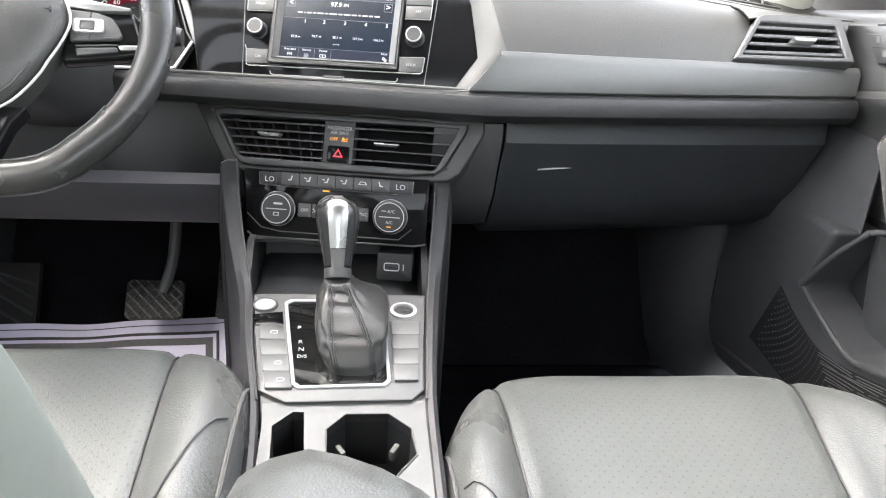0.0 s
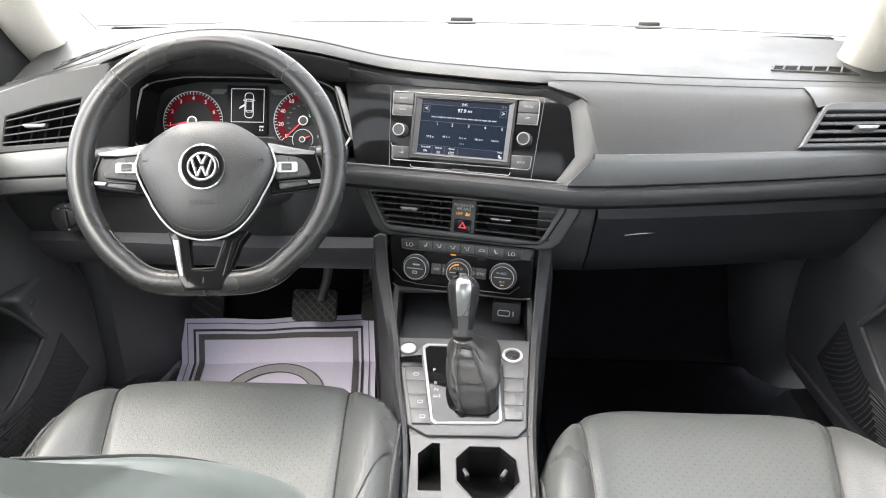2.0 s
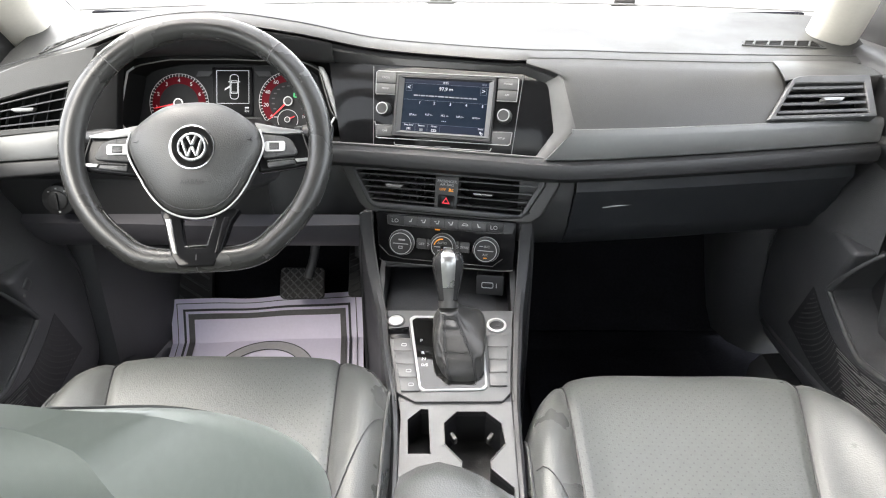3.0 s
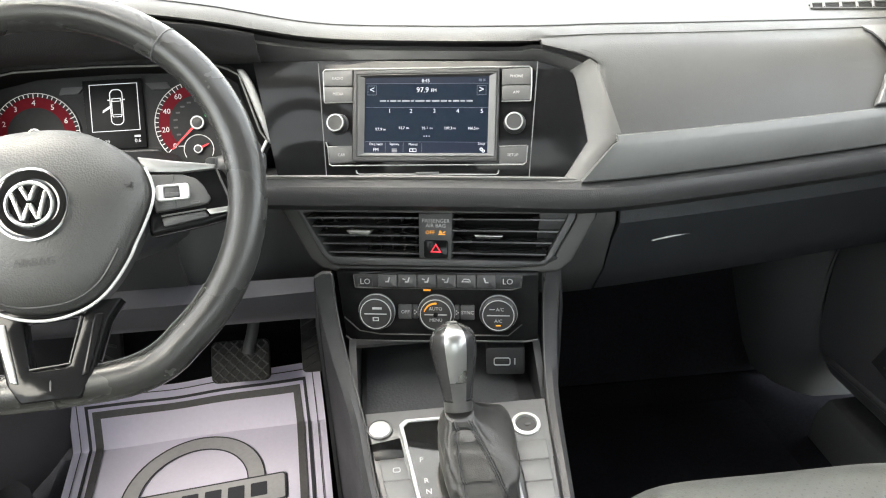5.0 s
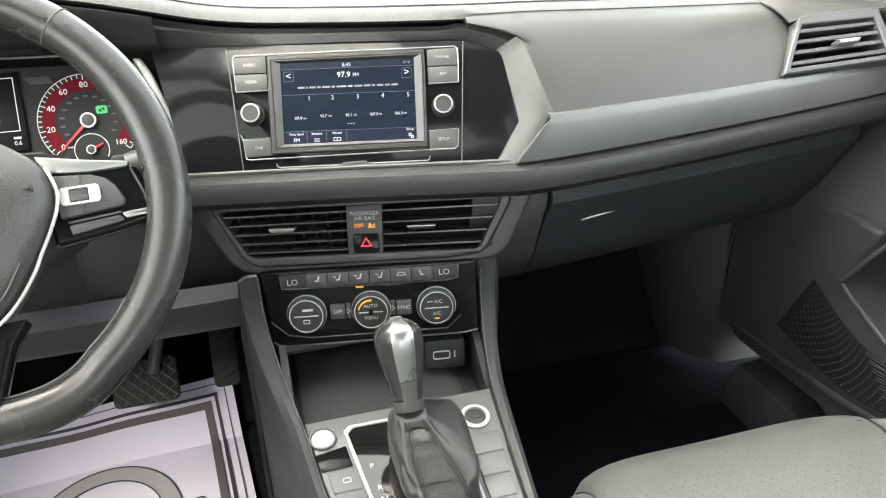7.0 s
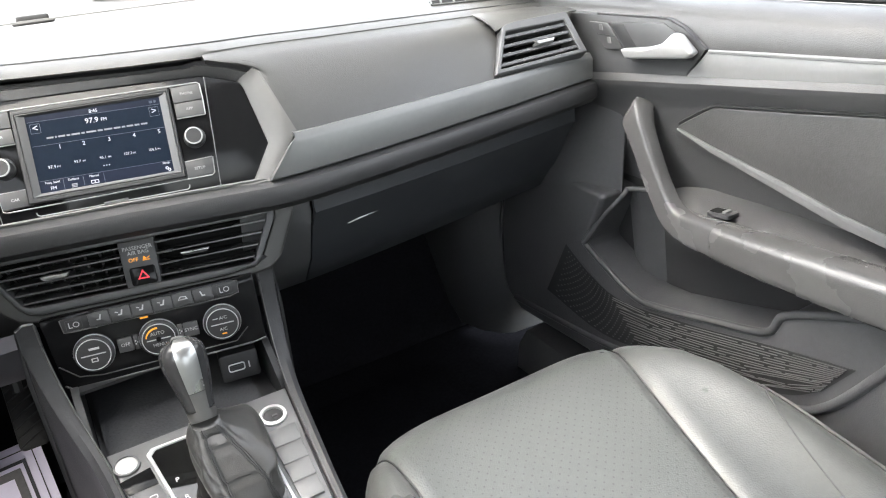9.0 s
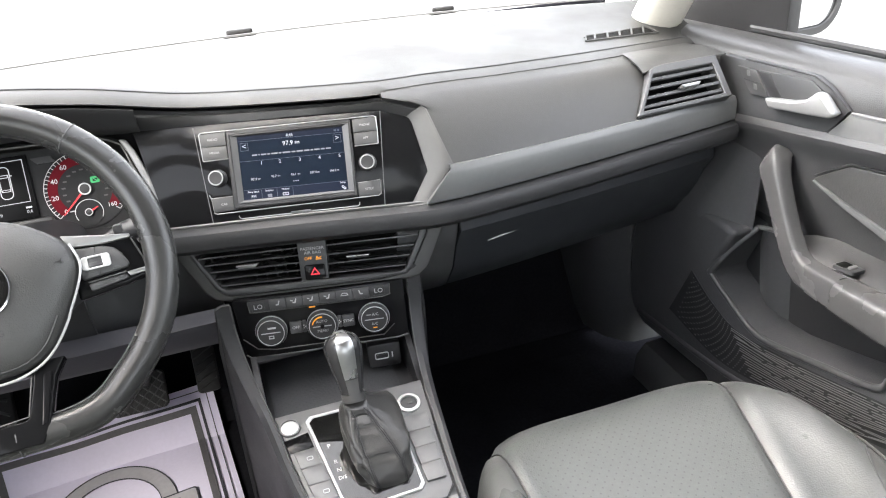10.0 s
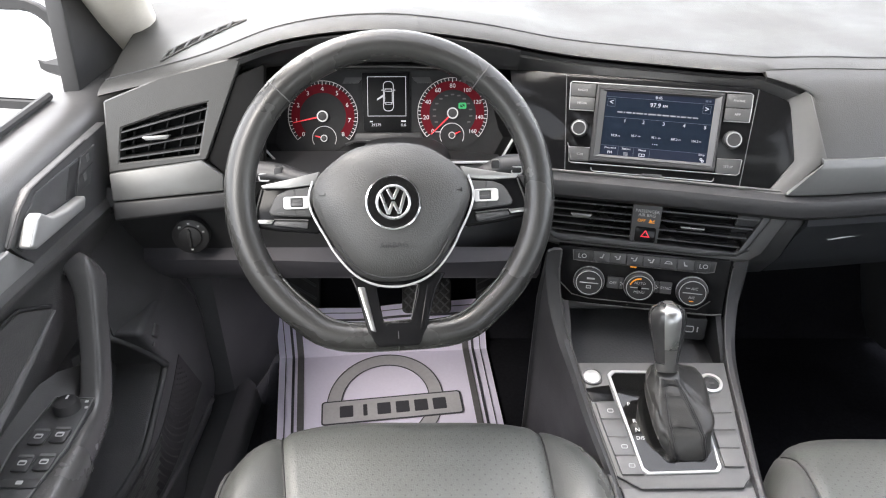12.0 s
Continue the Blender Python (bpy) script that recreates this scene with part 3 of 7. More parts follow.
def driver_side():
    # knee panel with the step under the wheel
    secs = []
    for i in range(25):
        x = -0.735 + 0.445 * i / 24
        o = 0.02 * max(0, (-0.60 - x) / 0.13)
        secs.append([(x, 0.06, 0.600), (x, -0.012 - o, 0.590), (x, -0.028 - o, 0.570), (x, -0.018 - o, 0.555), (x, 0.004, 0.535), (x, 0.006, 0.500), (x, 0.02, 0.46)])
    part("knee_panel_upper", slab(loft(secs), 0.006), LEDGE, dash)
    secs = []
    for i in range(25):
        x = -0.735 + 0.595 * i / 24
        d = 0.012 * math.exp(-((x + 0.34) / 0.16) ** 2)
        secs.append([(x, 0.02, 0.462), (x, 0.008 - d, 0.455), (x, 0.018 - d, 0.43), (x, 0.04, 0.405), (x, 0.055, 0.397), (x, 0.20, 0.40), (x, 0.45, 0.42)])
    part("knee_panel_lower", slab(loft(secs), 0.006), LOWER, dash, "paler grey knee panel")
    # side cheek next to the console
    secs = []
    for i in range(9):
        x = -0.30 + 0.17 * i / 8
        k = 0.045 * min(1, i / 5) ** 1.5
        secs.append([(x, 0.05 + k, 0.57), (x, 0.028 + k, 0.55), (x, 0.03 + k, 0.52), (x, 0.034 + k, 0.47), (x, 0.05 + k, 0.42), (x, 0.12 + k, 0.40)])
    part("side_cheek_driver", slab(loft(secs), 0.006), HARD, dash)
    # trim strip and vent surround towards the door
    L = panel((-0.63, -0.018, 0.66), 10, 22)
    part("vent_surround", ring(L, [(-0.076, -0.043), (0.045, -0.036), (0.105, 0.092), (0.0, 0.070), (-0.070, 0.046)], [(-0.062, -0.032), (0.036, -0.0275), (0.055, 0.0365), (0.0, 0.0265), (-0.053, 0.0115)], -0.03, 0.002, 0.002), FACE, dash)
    part("trim_strip", prism(L, [(-0.0755, -0.0435), (0.0385, -0.0353), (0.064, -0.0575), (0.0615, -0.077), (-0.0759, -0.0794)], -0.02, 0.005, 0.003), TRIM, dash, "brushed grey trim strip")
    part("ledge", prism(L, [(-0.078, -0.080), (0.075, -0.078), (0.075, -0.10), (-0.078, -0.105)], -0.04, 0.002, 0.004, 3), DARK, dash)
    part("side_fill", prism(L, [(0.046, -0.036), (0.091, 0.066), (0.13, 0.08), (0.11, -0.10), (0.068, -0.10), (0.0655, -0.0575)], -0.04, -0.003, 0.003), VENTBLACK, dash)
    # rotary light switch
    sw = thing("light_switch", "black rotary headlight switch on the dashboard", "switch")
    m = panel((-0.631, -0.010, 0.505), 6, 8)
    part("plate", revolve(m, [(0.025, -0.01), (0.025, 0.004), (0.0235, 0.005)], 36), DARK, sw)
    part("knob", revolve(m, [(0.016, 0.005), (0.0155, 0.008), (0.014, 0.009)], 30), DARK, sw)
    part("grip", prism(m, rect(0, 0, 0.0045, 0.026, 0.002), 0.008, 0.013, 0.001), DARK, sw)
    for a in (20, 50, 90, 130, -90):
        part("mark", prism(m, rect(0.0195 * math.cos(radians(a)), 0.0195 * math.sin(radians(a)), 0.0032, 0.0024), 0.004, 0.0056), PRINT, sw)


driver_side()


def centre_stack():
    # gloss black panel round screen, running to the dials
    part("gloss_panel", prism(S, [(-0.172, -0.068), (0.143, -0.0635), (0.1675, -0.024), (0.1530, 0.0410), (0.1495, 0.0485), (0.134, 0.0545), (0.1128, 0.0610), (-0.205, 0.064)], -0.012, 0, 0.001), GLOSS, dash, "piano black panel")
    for u0, v0, u1, v1 in ((-0.128, 0.060, -0.1157, -0.067), (0.113, 0.060, 0.107, -0.0635)):
        part("joint_line", tube([S @ Vector((u0, v0, 0.0004)), S @ Vector((u1, v1, 0.0004))], 0.0006, 5), GREYPLA, dash)
    # sloping frame: dark plastic along the top, the corner's shade put into its colour, silver down the passenger's end
    def slope(pairs, shape):
        rows = []
        for o, i in pairs:
            i0 = S @ Vector((i[0], i[1], 0))
            n = S.to_3x3() @ Vector((0, 0, 1))
            rows.append([o.lerp(i0, f) + n * w for f, w in shape])
        return slab(loft(rows), 0.002)

    pairs = []
    for i in range(41):
        x = -0.30 + 0.40 * i / 40
        u = (x - 0.003) / math.cos(radians(13.4))
        pairs.append((Vector((x, lerp(EDGE_Y, x) + 0.003, lerp(EDGE_Z, x) - 0.010)), (u, 0.0625 - 0.0012 * max(0, u) / 0.1)))
    pairs += [(Vector((0.112, lerp(EDGE_Y, 0.112) - 0.001, lerp(EDGE_Z, 0.112) - 0.007)), (0.107, 0.0612)), (RIM[0], (0.1128, 0.0602)), (RIM[0].lerp(RIM[1], 0.5), (0.1235, 0.0572)), (RIM[1], (0.1340, 0.0538)), (RIM[2], (0.1465, 0.0495))]
    part("brow", slope(pairs, [(-0.04, -0.016), (0.0, -0.004), (0.20, -0.006), (0.30, -0.002), (0.36, 0.0), (0.95, 0.0008), (1.0, 0.0), (1.0, -0.008)]), LEDGE, dash, "dark brow over the screen")
    corner = S @ Vector((0.164, -0.067, 0.004))
    pairs = [(RIM[2], (0.1465, 0.0495)), (RIM[3], (0.1500, 0.0470)), (RIM[4], (0.1532, 0.0400)), (RIM[4].lerp(RIM[5], 0.5), (0.1605, 0.0085)), (RIM[5], (0.1675, -0.024)), (corner, (0.1435, -0.0635)), (S @ Vector((0.12, -0.069, 0.004)), (0.12, -0.065))]
    part("silver_frame", slope(pairs, [(-0.02, -0.02), (0.0, 0.0), (0.06, 0.0012), (0.5, 0.0012), (0.96, 0.0008), (1.0, 0.0), (1.0, -0.008)]), SILVER, dash, "satin silver frame")
    # vent pod
    outer = [(-0.165, 0.0445), (-0.146, 0.0485), (0.159, 0.0495), (0.158, 0.039), (0.135, -0.0044), (0.126, -0.0136), (0.0865, -0.0182), (-0.1116, -0.0208), (-0.124, -0.0181), (-0.133, -0.0099)]
    inner = [(-0.1565, 0.0385), (-0.15, 0.0405), (0.150, 0.0440), (0.1474, 0.036), (0.1264, -0.0068), (0.1203, -0.0104), (0.08, -0.0104), (-0.115, -0.0114), (-0.1215, -0.0112), (-0.1276, -0.0074)]
    part("vent_pod_frame", ring(V, outer, inner, -0.03, 0.005, 0.002, 2), HARD, dash, "dark vent pod frame")
    big = [(-0.192, 0.053), (-0.16, 0.056), (0.180, 0.058), (0.182, 0.042), (0.157, -0.010), (0.142, -0.022), (0.09, -0.029), (-0.112, -0.031), (-0.136, -0.027), (-0.150, -0.016)]
    part("vent_pod_body", ring(V, big, outer, -0.06, 0.001, 0.005, 4), FACE, dash)


centre_stack()


def pad_top(x, y):
    """Height of the pad's skin."""
    y0, z0 = lerp(EDGE_Y, x), lerp(EDGE_Z, x)
    far = 0.47 - 0.12 * (x / 0.72) ** 2
    rows = [(y0 + 0.006, z0), (y0 + 0.02, z0 + 0.004), (y0 + 0.05, z0 + 0.006), (far * 0.33 + y0 * 0.67, 0.1865 + z0 * 0.75 + 0.007), (far * 0.66 + y0 * 0.34, 0.4625 + z0 * 0.38 + 0.006), (far - 0.05, 0.746)]
    for (a, p), (b, q) in zip(rows, rows[1:]):
        if y <= b:
            return p + (q - p) * max(0, (y - a) / (b - a))
    return rows[-1][1]


def defroster(a, b):
    """A slot let into the pad, following its curve, with slanting ribs."""
    th = thing("defroster_vent", "slim slatted defroster vent in the dashboard top", "air vent", "defroster vents")
    a, b = Vector(a), Vector(b)
    d = (b - a).normalized()
    s = Vector((-d.y, d.x))
    ln = (b - a).length

    def spot(u, v, up):
        p = a + d * u + s * v
        return Vector((p.x, p.y, pad_top(p.x, p.y) + up))

    def strip(v0, v1, e0, e1, up0, up1):
        return loft([[spot(e0 * (1 - k / 12) + (ln - e1) * k / 12, v0 + (v1 - v0) * j / 3, up0 + (up1 - up0) * j / 3) for j in range(4)] for k in range(13)])

    part("slot", slab(strip(0.001, 0.0165, 0.010, 0.010, 0.0009, 0.0009), 0.001), SLOTBLACK, th)
    rim = [(0.0, 0.0), (0.016, 0.019), (ln - 0.016, 0.019), (ln, 0.0)]
    for (u0, v0), (u1, v1) in zip(rim, rim[1:] + rim[:1]):
        n = 14 if abs(u1 - u0) > 0.05 else 3
        part("rim", tube([spot(u0 + (u1 - u0) * k / n, v0 + (v1 - v0) * k / n, 0.0010) for k in range(n + 1)], 0.0016, 6), SOFT, th)
    for k in range(1, 6):
        u = ln * k / 6
        part("slat", tube([spot(u - 0.007, 0.001, 0.0014), spot(u + 0.008, 0.018, 0.0022)], 0.0019, 6), SOFT, th)


defroster((-0.663, 0.0955), (-0.560, 0.173))
defroster((0.5007, 0.1555), (0.662, 0.1945))


def backing():
    """Dark backing added behind the dashboard's face to stop light leaks, and the brow over the dials."""
    secs = []
    for i in range(25):
        x = -0.74 + 1.48 * i / 24
        z = lerp(EDGE_Z, x)
        secs.append([(x, 0.62, 0.42), (x, 0.16, 0.41), (x, 0.135, 0.50), (x, 0.15, 0.62), (x, 0.16, z - 0.02), (x, 0.12, z - 0.005)])
    part("leak_backing", slab(loft(secs), 0.006), DARK, dash)
    secs = []
    for i in range(33):
        f = i / 32
        x = -0.60 + 0.42 * f
        u = x + 0.3595
        top = 0.069 - 0.16 * max(0, abs(u) - 0.08) ** 1.25
        r = G @ Vector((u * 0.94, top, 0.046))
        k = max(0, (f - 0.72) / 0.28)
        r = r.lerp(S @ Vector(((x - 0.003) / math.cos(radians(13.4)), 0.064, -0.004)), k * k * (3 - 2 * k))
        y, z = lerp(EDGE_Y, x), lerp(EDGE_Z, x)
        secs.append([(x, y + 0.004, z - 0.010), (x, y + 0.006, z - 0.016), (x, y * 0.6 + r.y * 0.4, z * 0.55 + r.z * 0.45 - 0.004), (x, y * 0.55 + r.y * 0.45, z * 0.5 + r.z * 0.5 - 0.008), (x, r.y - 0.004, r.z + 0.003), (x, r.y + 0.03, r.z)])
    part("dial_brow", slab(loft(secs), 0.003), LEDGE, dash, "dark brow over the dials")


backing()


def vent(name, m, box, tab, slats, vanes, label):
    """An air vent: dark box, blades that tilt down to the front, upright vanes behind, a slider."""
    th = thing("air_vent", label, "air vent", "dashboard air vents")
    bl, br, tr, tl = box
    part("housing", prism(m, box, -0.05, -0.028), VENTBLACK, th)
    for i in range(slats):
        f = (i + 0.5) / slats
        a = (bl[0] + (tl[0] - bl[0]) * f, bl[1] + (tl[1] - bl[1]) * f)
        b = (br[0] + (tr[0] - br[0]) * f, br[1] + (tr[1] - br[1]) * f)
        prof = [(-0.0012, -0.0004), (-0.0008, 0.0006), (0.0008, 0.0006), (0.0013, -0.0006), (0.0030, -0.012), (0.0044, -0.024), (0.0030, -0.024), (0.0010, -0.012)]
        thick = 2.4 if name == "o" else 1.0
        ends = [[m @ Vector((p[0], p[1] + dv * thick, dw)) for dv, dw in prof] for p in (a, b)]
        part("slat", loft(ends, True, True), SLAT, th)
    for i in range(vanes):
        f = (i + 0.5) / vanes
        a = (bl[0] + (br[0] - bl[0]) * f, bl[1] + (br[1] - bl[1]) * f)
        b = (tl[0] + (tr[0] - tl[0]) * f, tl[1] + (tr[1] - tl[1]) * f)
        part("vane", prism(m, [(a[0] - 0.0009, a[1]), (a[0] + 0.0009, a[1]), (b[0] + 0.0009, b[1]), (b[0] - 0.0009, b[1])], -0.045, -0.021, 0.0004), DARK, th)
    u, v, wd = tab
    body = [(u - wd / 2, v + 0.0022), (u + wd / 2, v + 0.0024), (u + wd / 2 - 0.004, v - 0.0030), (u - wd / 2 + 0.004, v - 0.0030)]
    tab_ = part("tab", prism(m, body, -0.004, 0.009, 0.0014, 2), SLAT if name == "r" else SATINLIGHT, th, "slider tab")
    part("tab_edge", prism(m, [(u - wd / 2 + 0.001, v + 0.0012), (u + wd / 2 - 0.001, v + 0.0014), (u + wd / 2 - 0.002, v - 0.0006), (u - wd / 2 + 0.002, v - 0.0006)], 0.008, 0.0096, 0.0004), SATIN, tab_)
    return th


vent("l", V, [(-0.1250, -0.0114), (-0.0195, -0.0112), (-0.0195, 0.0410), (-0.1560, 0.0385)], (-0.0885, 0.0190, 0.031), 5, 8, "dark slatted centre air vent with satin slider tab")
vent("r", V, [(0.0195, -0.0104), (0.1240, -0.0100), (0.1500, 0.0435), (0.0195, 0.0415)], (0.0622, 0.0172, 0.034), 4, 0, "dark slatted centre air vent with grey slider tab")
RV = panel((0.592, 0.018, 0.668), 4.7, 41)
LV = panel((-0.63, -0.018, 0.66), 10, 22)
vent("o", RV, [(-0.088, -0.028), (0.062, -0.026), (0.064, 0.0255), (-0.048, 0.0253)], (0.006, -0.0035, 0.036), 4, 0, "dark slatted side air vent beside the passenger door")
vent("d", LV, [(-0.062, -0.032), (0.036, -0.0275), (0.055, 0.0365), (-0.053, 0.0115)], (-0.012, -0.003, 0.034), 4, 5, "dark slatted side air vent beside the driver door")
part("vent_surround", ring(RV, [(-0.102, -0.0352), (0.074, -0.0330), (0.076, 0.0385), (-0.022, 0.0390), (-0.040, 0.0375), (-0.050, 0.0335)], [(-0.088, -0.028), (0.062, -0.0262), (0.064, 0.0255), (-0.025, 0.0255), (-0.040, 0.0254), (-0.048, 0.0253)], -0.04, 0.004, 0.0015), HARD, dash)


def vent_shoulder():
    """The skin that rolls from the pad down to the top of the side vent."""
    secs = []
    for i in range(13):
        x = 0.530 + 0.160 * i / 12
        top = Vector((x, lerp(EDGE_Y, x) + 0.006, lerp(EDGE_Z, x) + 0.0006))
        low = RV @ Vector((x - 0.592, 0.0375 if x > 0.562 else 0.0375 - 0.20 * (0.562 - x), 0.0015))
        secs.append([top + Vector((0, 0.012, 0.002)), top, top.lerp(low, 0.35) + Vector((0, 0, 0.003)), top.lerp(low, 0.7) + Vector((0, 0, 0.003)), low])
    part("vent_shoulder", slab(loft(secs), 0.002), FACE, dash)


vent_shoulder()


def hazard_switch():
    th = thing("hazard_switch", "black hazard switch with lit amber airbag telltale above", "switch")
    part("plate", prism(V, [(-0.0185, -0.0125), (0.019, -0.011), (0.020, 0.0425), (-0.019, 0.0415)], -0.02, 0.003, 0.001), HARD, th)
    part("button", prism(V, rect(0.0015, 0.0005, 0.028, 0.021, 0.003), 0.003, 0.006, 0.001), GLOSS, th)
    part("triangle", ring(V, [(-0.005, -0.003), (0.008, -0.003), (0.0015, 0.0075)], [(-0.0025, -0.0015), (0.0055, -0.0015), (0.0015, 0.005)], 0.006, 0.0064), REDLAMP, th, "red warning triangle")
    letters("wording", "PASSENGER", V, 0.0008, 0.033, 0.0032, 0.0062, PRINT, th)
    letters("wording", "AIR BAG", V, 0.0008, 0.0275, 0.0032, 0.0062, PRINT, th)
    letters("lamp", "OFF", V, -0.0058, 0.0195, 0.0034, 0.0062, AMBER, th)
    for q in ([(0.004, 0.0172), (0.012, 0.0172), (0.012, 0.0182), (0.004, 0.0182)], [(0.0045, 0.0188), (0.009, 0.0188), (0.0065, 0.0222), (0.0055, 0.0222)], [(0.009, 0.0200), (0.012, 0.0218), (0.012, 0.0206), (0.010, 0.0192)]):
        part("lamp_symbol", prism(V, q, 0.003, 0.0038), AMBER, th)


hazard_switch()


# ---- screen ----
def infotainment():
    th = thing("infotainment_unit", "black infotainment unit with grey buttons and lit blue screen", "car radio")
    outer = [(-0.0864, -0.0487), (0.0737, -0.0472), (0.0730, 0.0522), (-0.0864, 0.0513)]
    edge = [(-0.0800, -0.0428), (0.0700, -0.0416), (0.0703, 0.0477), (-0.0818, 0.0456)]
    glass = [(-0.0735, -0.0396), (0.0624, -0.0387), (0.0625, 0.0449), (-0.0740, 0.0439)]
    part("bezel", ring(S, outer, edge, 0, 0.006, 0.0012), DARK, th)
    # one frame edge; its lit and shaded sides are painted as separate greys
    for i, mat in enumerate((CHAMFER, CHAMFER, DARK, BUTTON)):
        j = (i + 1) % 4
        bm = bmesh.new()
        vs = [bm.verts.new(S @ Vector((p[0], p[1], w))) for p, w in ((edge[i], 0.0056), (edge[j], 0.0056), (glass[j], 0.0022), (glass[i], 0.0022))]
        bm.faces.new(vs)
        part("bezel_chamfer", slab(bm, 0.001), mat, th, "sloping inner edge of the screen frame", smooth=False)
    part("screen", prism(S, glass, -0.002, 0.002), LCD, th, "lit dark blue touchscreen")
    z = 0.0024
    part("screen_band", prism(S, [(-0.0733, -0.0390), (0.0615, -0.0380), (0.0615, -0.0256), (-0.0733, -0.0266)], 0.002, z - 0.0002), LCDDARK, th)
    part("screen_band", prism(S, [(-0.0735, 0.0372), (0.0618, 0.0372), (0.0620, 0.0445), (-0.0738, 0.0435)], 0.002, z - 0.0002), LCDDARK, th)
    for v in (0.0110, 0.0368, -0.0262):
        part("screen_line", prism(S, rect(-0.0055, v, 0.134, 0.0004), 0.002, z - 0.0001), LCDLINE, th)
    for u in (-0.0497, -0.0299, -0.0094):
        part("screen_line", prism(S, rect(u, -0.0325, 0.0004, 0.0105), 0.002, z - 0.0001), LCDLINE, th)
    for u in (-0.0657, 0.0541):
        part("arrow_box", ring(S, rect(u, 0.0295, 0.0100, 0.0102), rect(u, 0.0295, 0.0092, 0.0094), 0.002, z - 0.0001), LCDLINE, th)
    letters("wording", "8:45", S, -0.0065, 0.0396, z, 0.0052, LCDTXT, th)
    letters("wording", "97.9", S, -0.0098, 0.0296, z, 0.0080, LCDTXT, th)
    letters("wording", "FM", S, 0.0024, 0.0292, z, 0.0050, LCDTXT, th)
    letters("wording", "<", S, -0.0657, 0.0297, z, 0.0100, LCDTXT, th)
    letters("wording", ">", S, 0.0541, 0.0299, z, 0.0100, LCDTXT, th)
    part("readout", prism(S, rect(0.0526, 0.0403, 0.0034, 0.0024), 0.002, z), LCDLINE, th)
    part("readout", prism(S, rect(0.0568, 0.0403, 0.0024, 0.0024), 0.002, z), LCDLINE, th)
    u = -0.0568
    for n in (4, 1, 4, 2, 5, 2, 6, 3, 5, 4, 2, 4, 3, 4):
        wd = 0.00165 * n
        part("title_bar", prism(S, rect(u + wd / 2, 0.0180, wd, 0.0017), 0.002, z), LCDDIM, th)
        u += wd + 0.0016
    for n, a, f, b in (("1", -0.0458, "97.9", -0.0575), ("2", -0.0221, "93.7", -0.0320), ("3", 0.0036, "95.1", -0.0063), ("4", 0.0291, "107.3", 0.0190), ("5", 0.0550, "106.5", 0.0445)):
        letters("wording", n, S, a, 0.0070, z, 0.0062, LCDTXT, th)
        letters("wording", f, S, b, -0.0114 if n > "1" else -0.0130, z, 0.0040 if n > "1" else 0.0046, LCDTXT, th)
        letters("wording", "FM", S, b + 0.0066, -0.0117 if n > "1" else -0.0134, z, 0.0025, LCDTXT, th)
    for w, u in (("Freq. band", -0.0602), ("Stations", -0.0396), ("Manual", -0.0190), ("Setup", 0.0555)):
        letters("wording", w, S, u, -0.0290 if u < 0 else -0.0278, z, 0.0034, LCDTXT, th)
    letters("wording", "FM", S, -0.0602, -0.0352, z, 0.0050, LCDTXT, th)
    for k in range(3):
        part("icon", prism(S, rect(-0.0396, -0.0372 + 0.0015 * k, 0.0056, 0.0009), 0.002, z), LCDDIM, th)
    part("icon", ring(S, rect(-0.0191, -0.0353, 0.0078, 0.0036, 0.0006), rect(-0.0191, -0.0353, 0.0066, 0.0024, 0.0003), 0.002, z), LCDTXT, th)
    part("icon", prism(S, rect(-0.0191, -0.0353, 0.0007, 0.0026), 0.002, z), LCDTXT, th)
    for u, v in ((0.0553, -0.0336), (0.0575, -0.0356)):
        part("icon", ring(S, circle(u, v, 0.0017, 12), circle(u, v, 0.0009, 12), 0.002, z), LCDTXT, th)
    for i in (-1, 0, 1):
        part("page_dot", prism(S, circle(-0.0044 + i * 0.0028, -0.0200, 0.0006, 8), 0.002, z), LCDTXT, th)
    # buttons
    keys = (("RADIO", [(-0.1197, 0.0337), (-0.0874, 0.0340), (-0.0878, 0.0511), (-0.1208, 0.0500)], (-0.1044, 0.0422)),
            ("MEDIA", [(-0.1188, 0.0164), (-0.0869, 0.0172), (-0.0874, 0.0332), (-0.1197, 0.0329)], (-0.1035, 0.0252)),
            ("CAR", [(-0.1120, -0.0510), (-0.0825, -0.0494), (-0.0833, -0.0321), (-0.1142, -0.0329)], (-0.0983, -0.0414)),
            ("PHONE", [(0.0758, 0.0345), (0.1066, 0.0352), (0.1061, 0.0528), (0.0756, 0.0514)], (0.0912, 0.0436)),
            ("APP", [(0.0760, 0.0179), (0.1061, 0.0186), (0.1066, 0.0345), (0.0758, 0.0338)], (0.0913, 0.0266)),
            ("SETUP", [(0.0750, -0.0492), (0.1031, -0.0476), (0.1043, -0.0295), (0.0745, -0.0310)], (0.0893, -0.0397)))
    for name, poly, tx in keys:
        b = part("button", prism(S, poly, 0, 0.004, 0.0008), BUTTON, th)
        letters("wording", name, S, tx[0], tx[1], 0.0042, 0.0042, PRINTDIM, b)
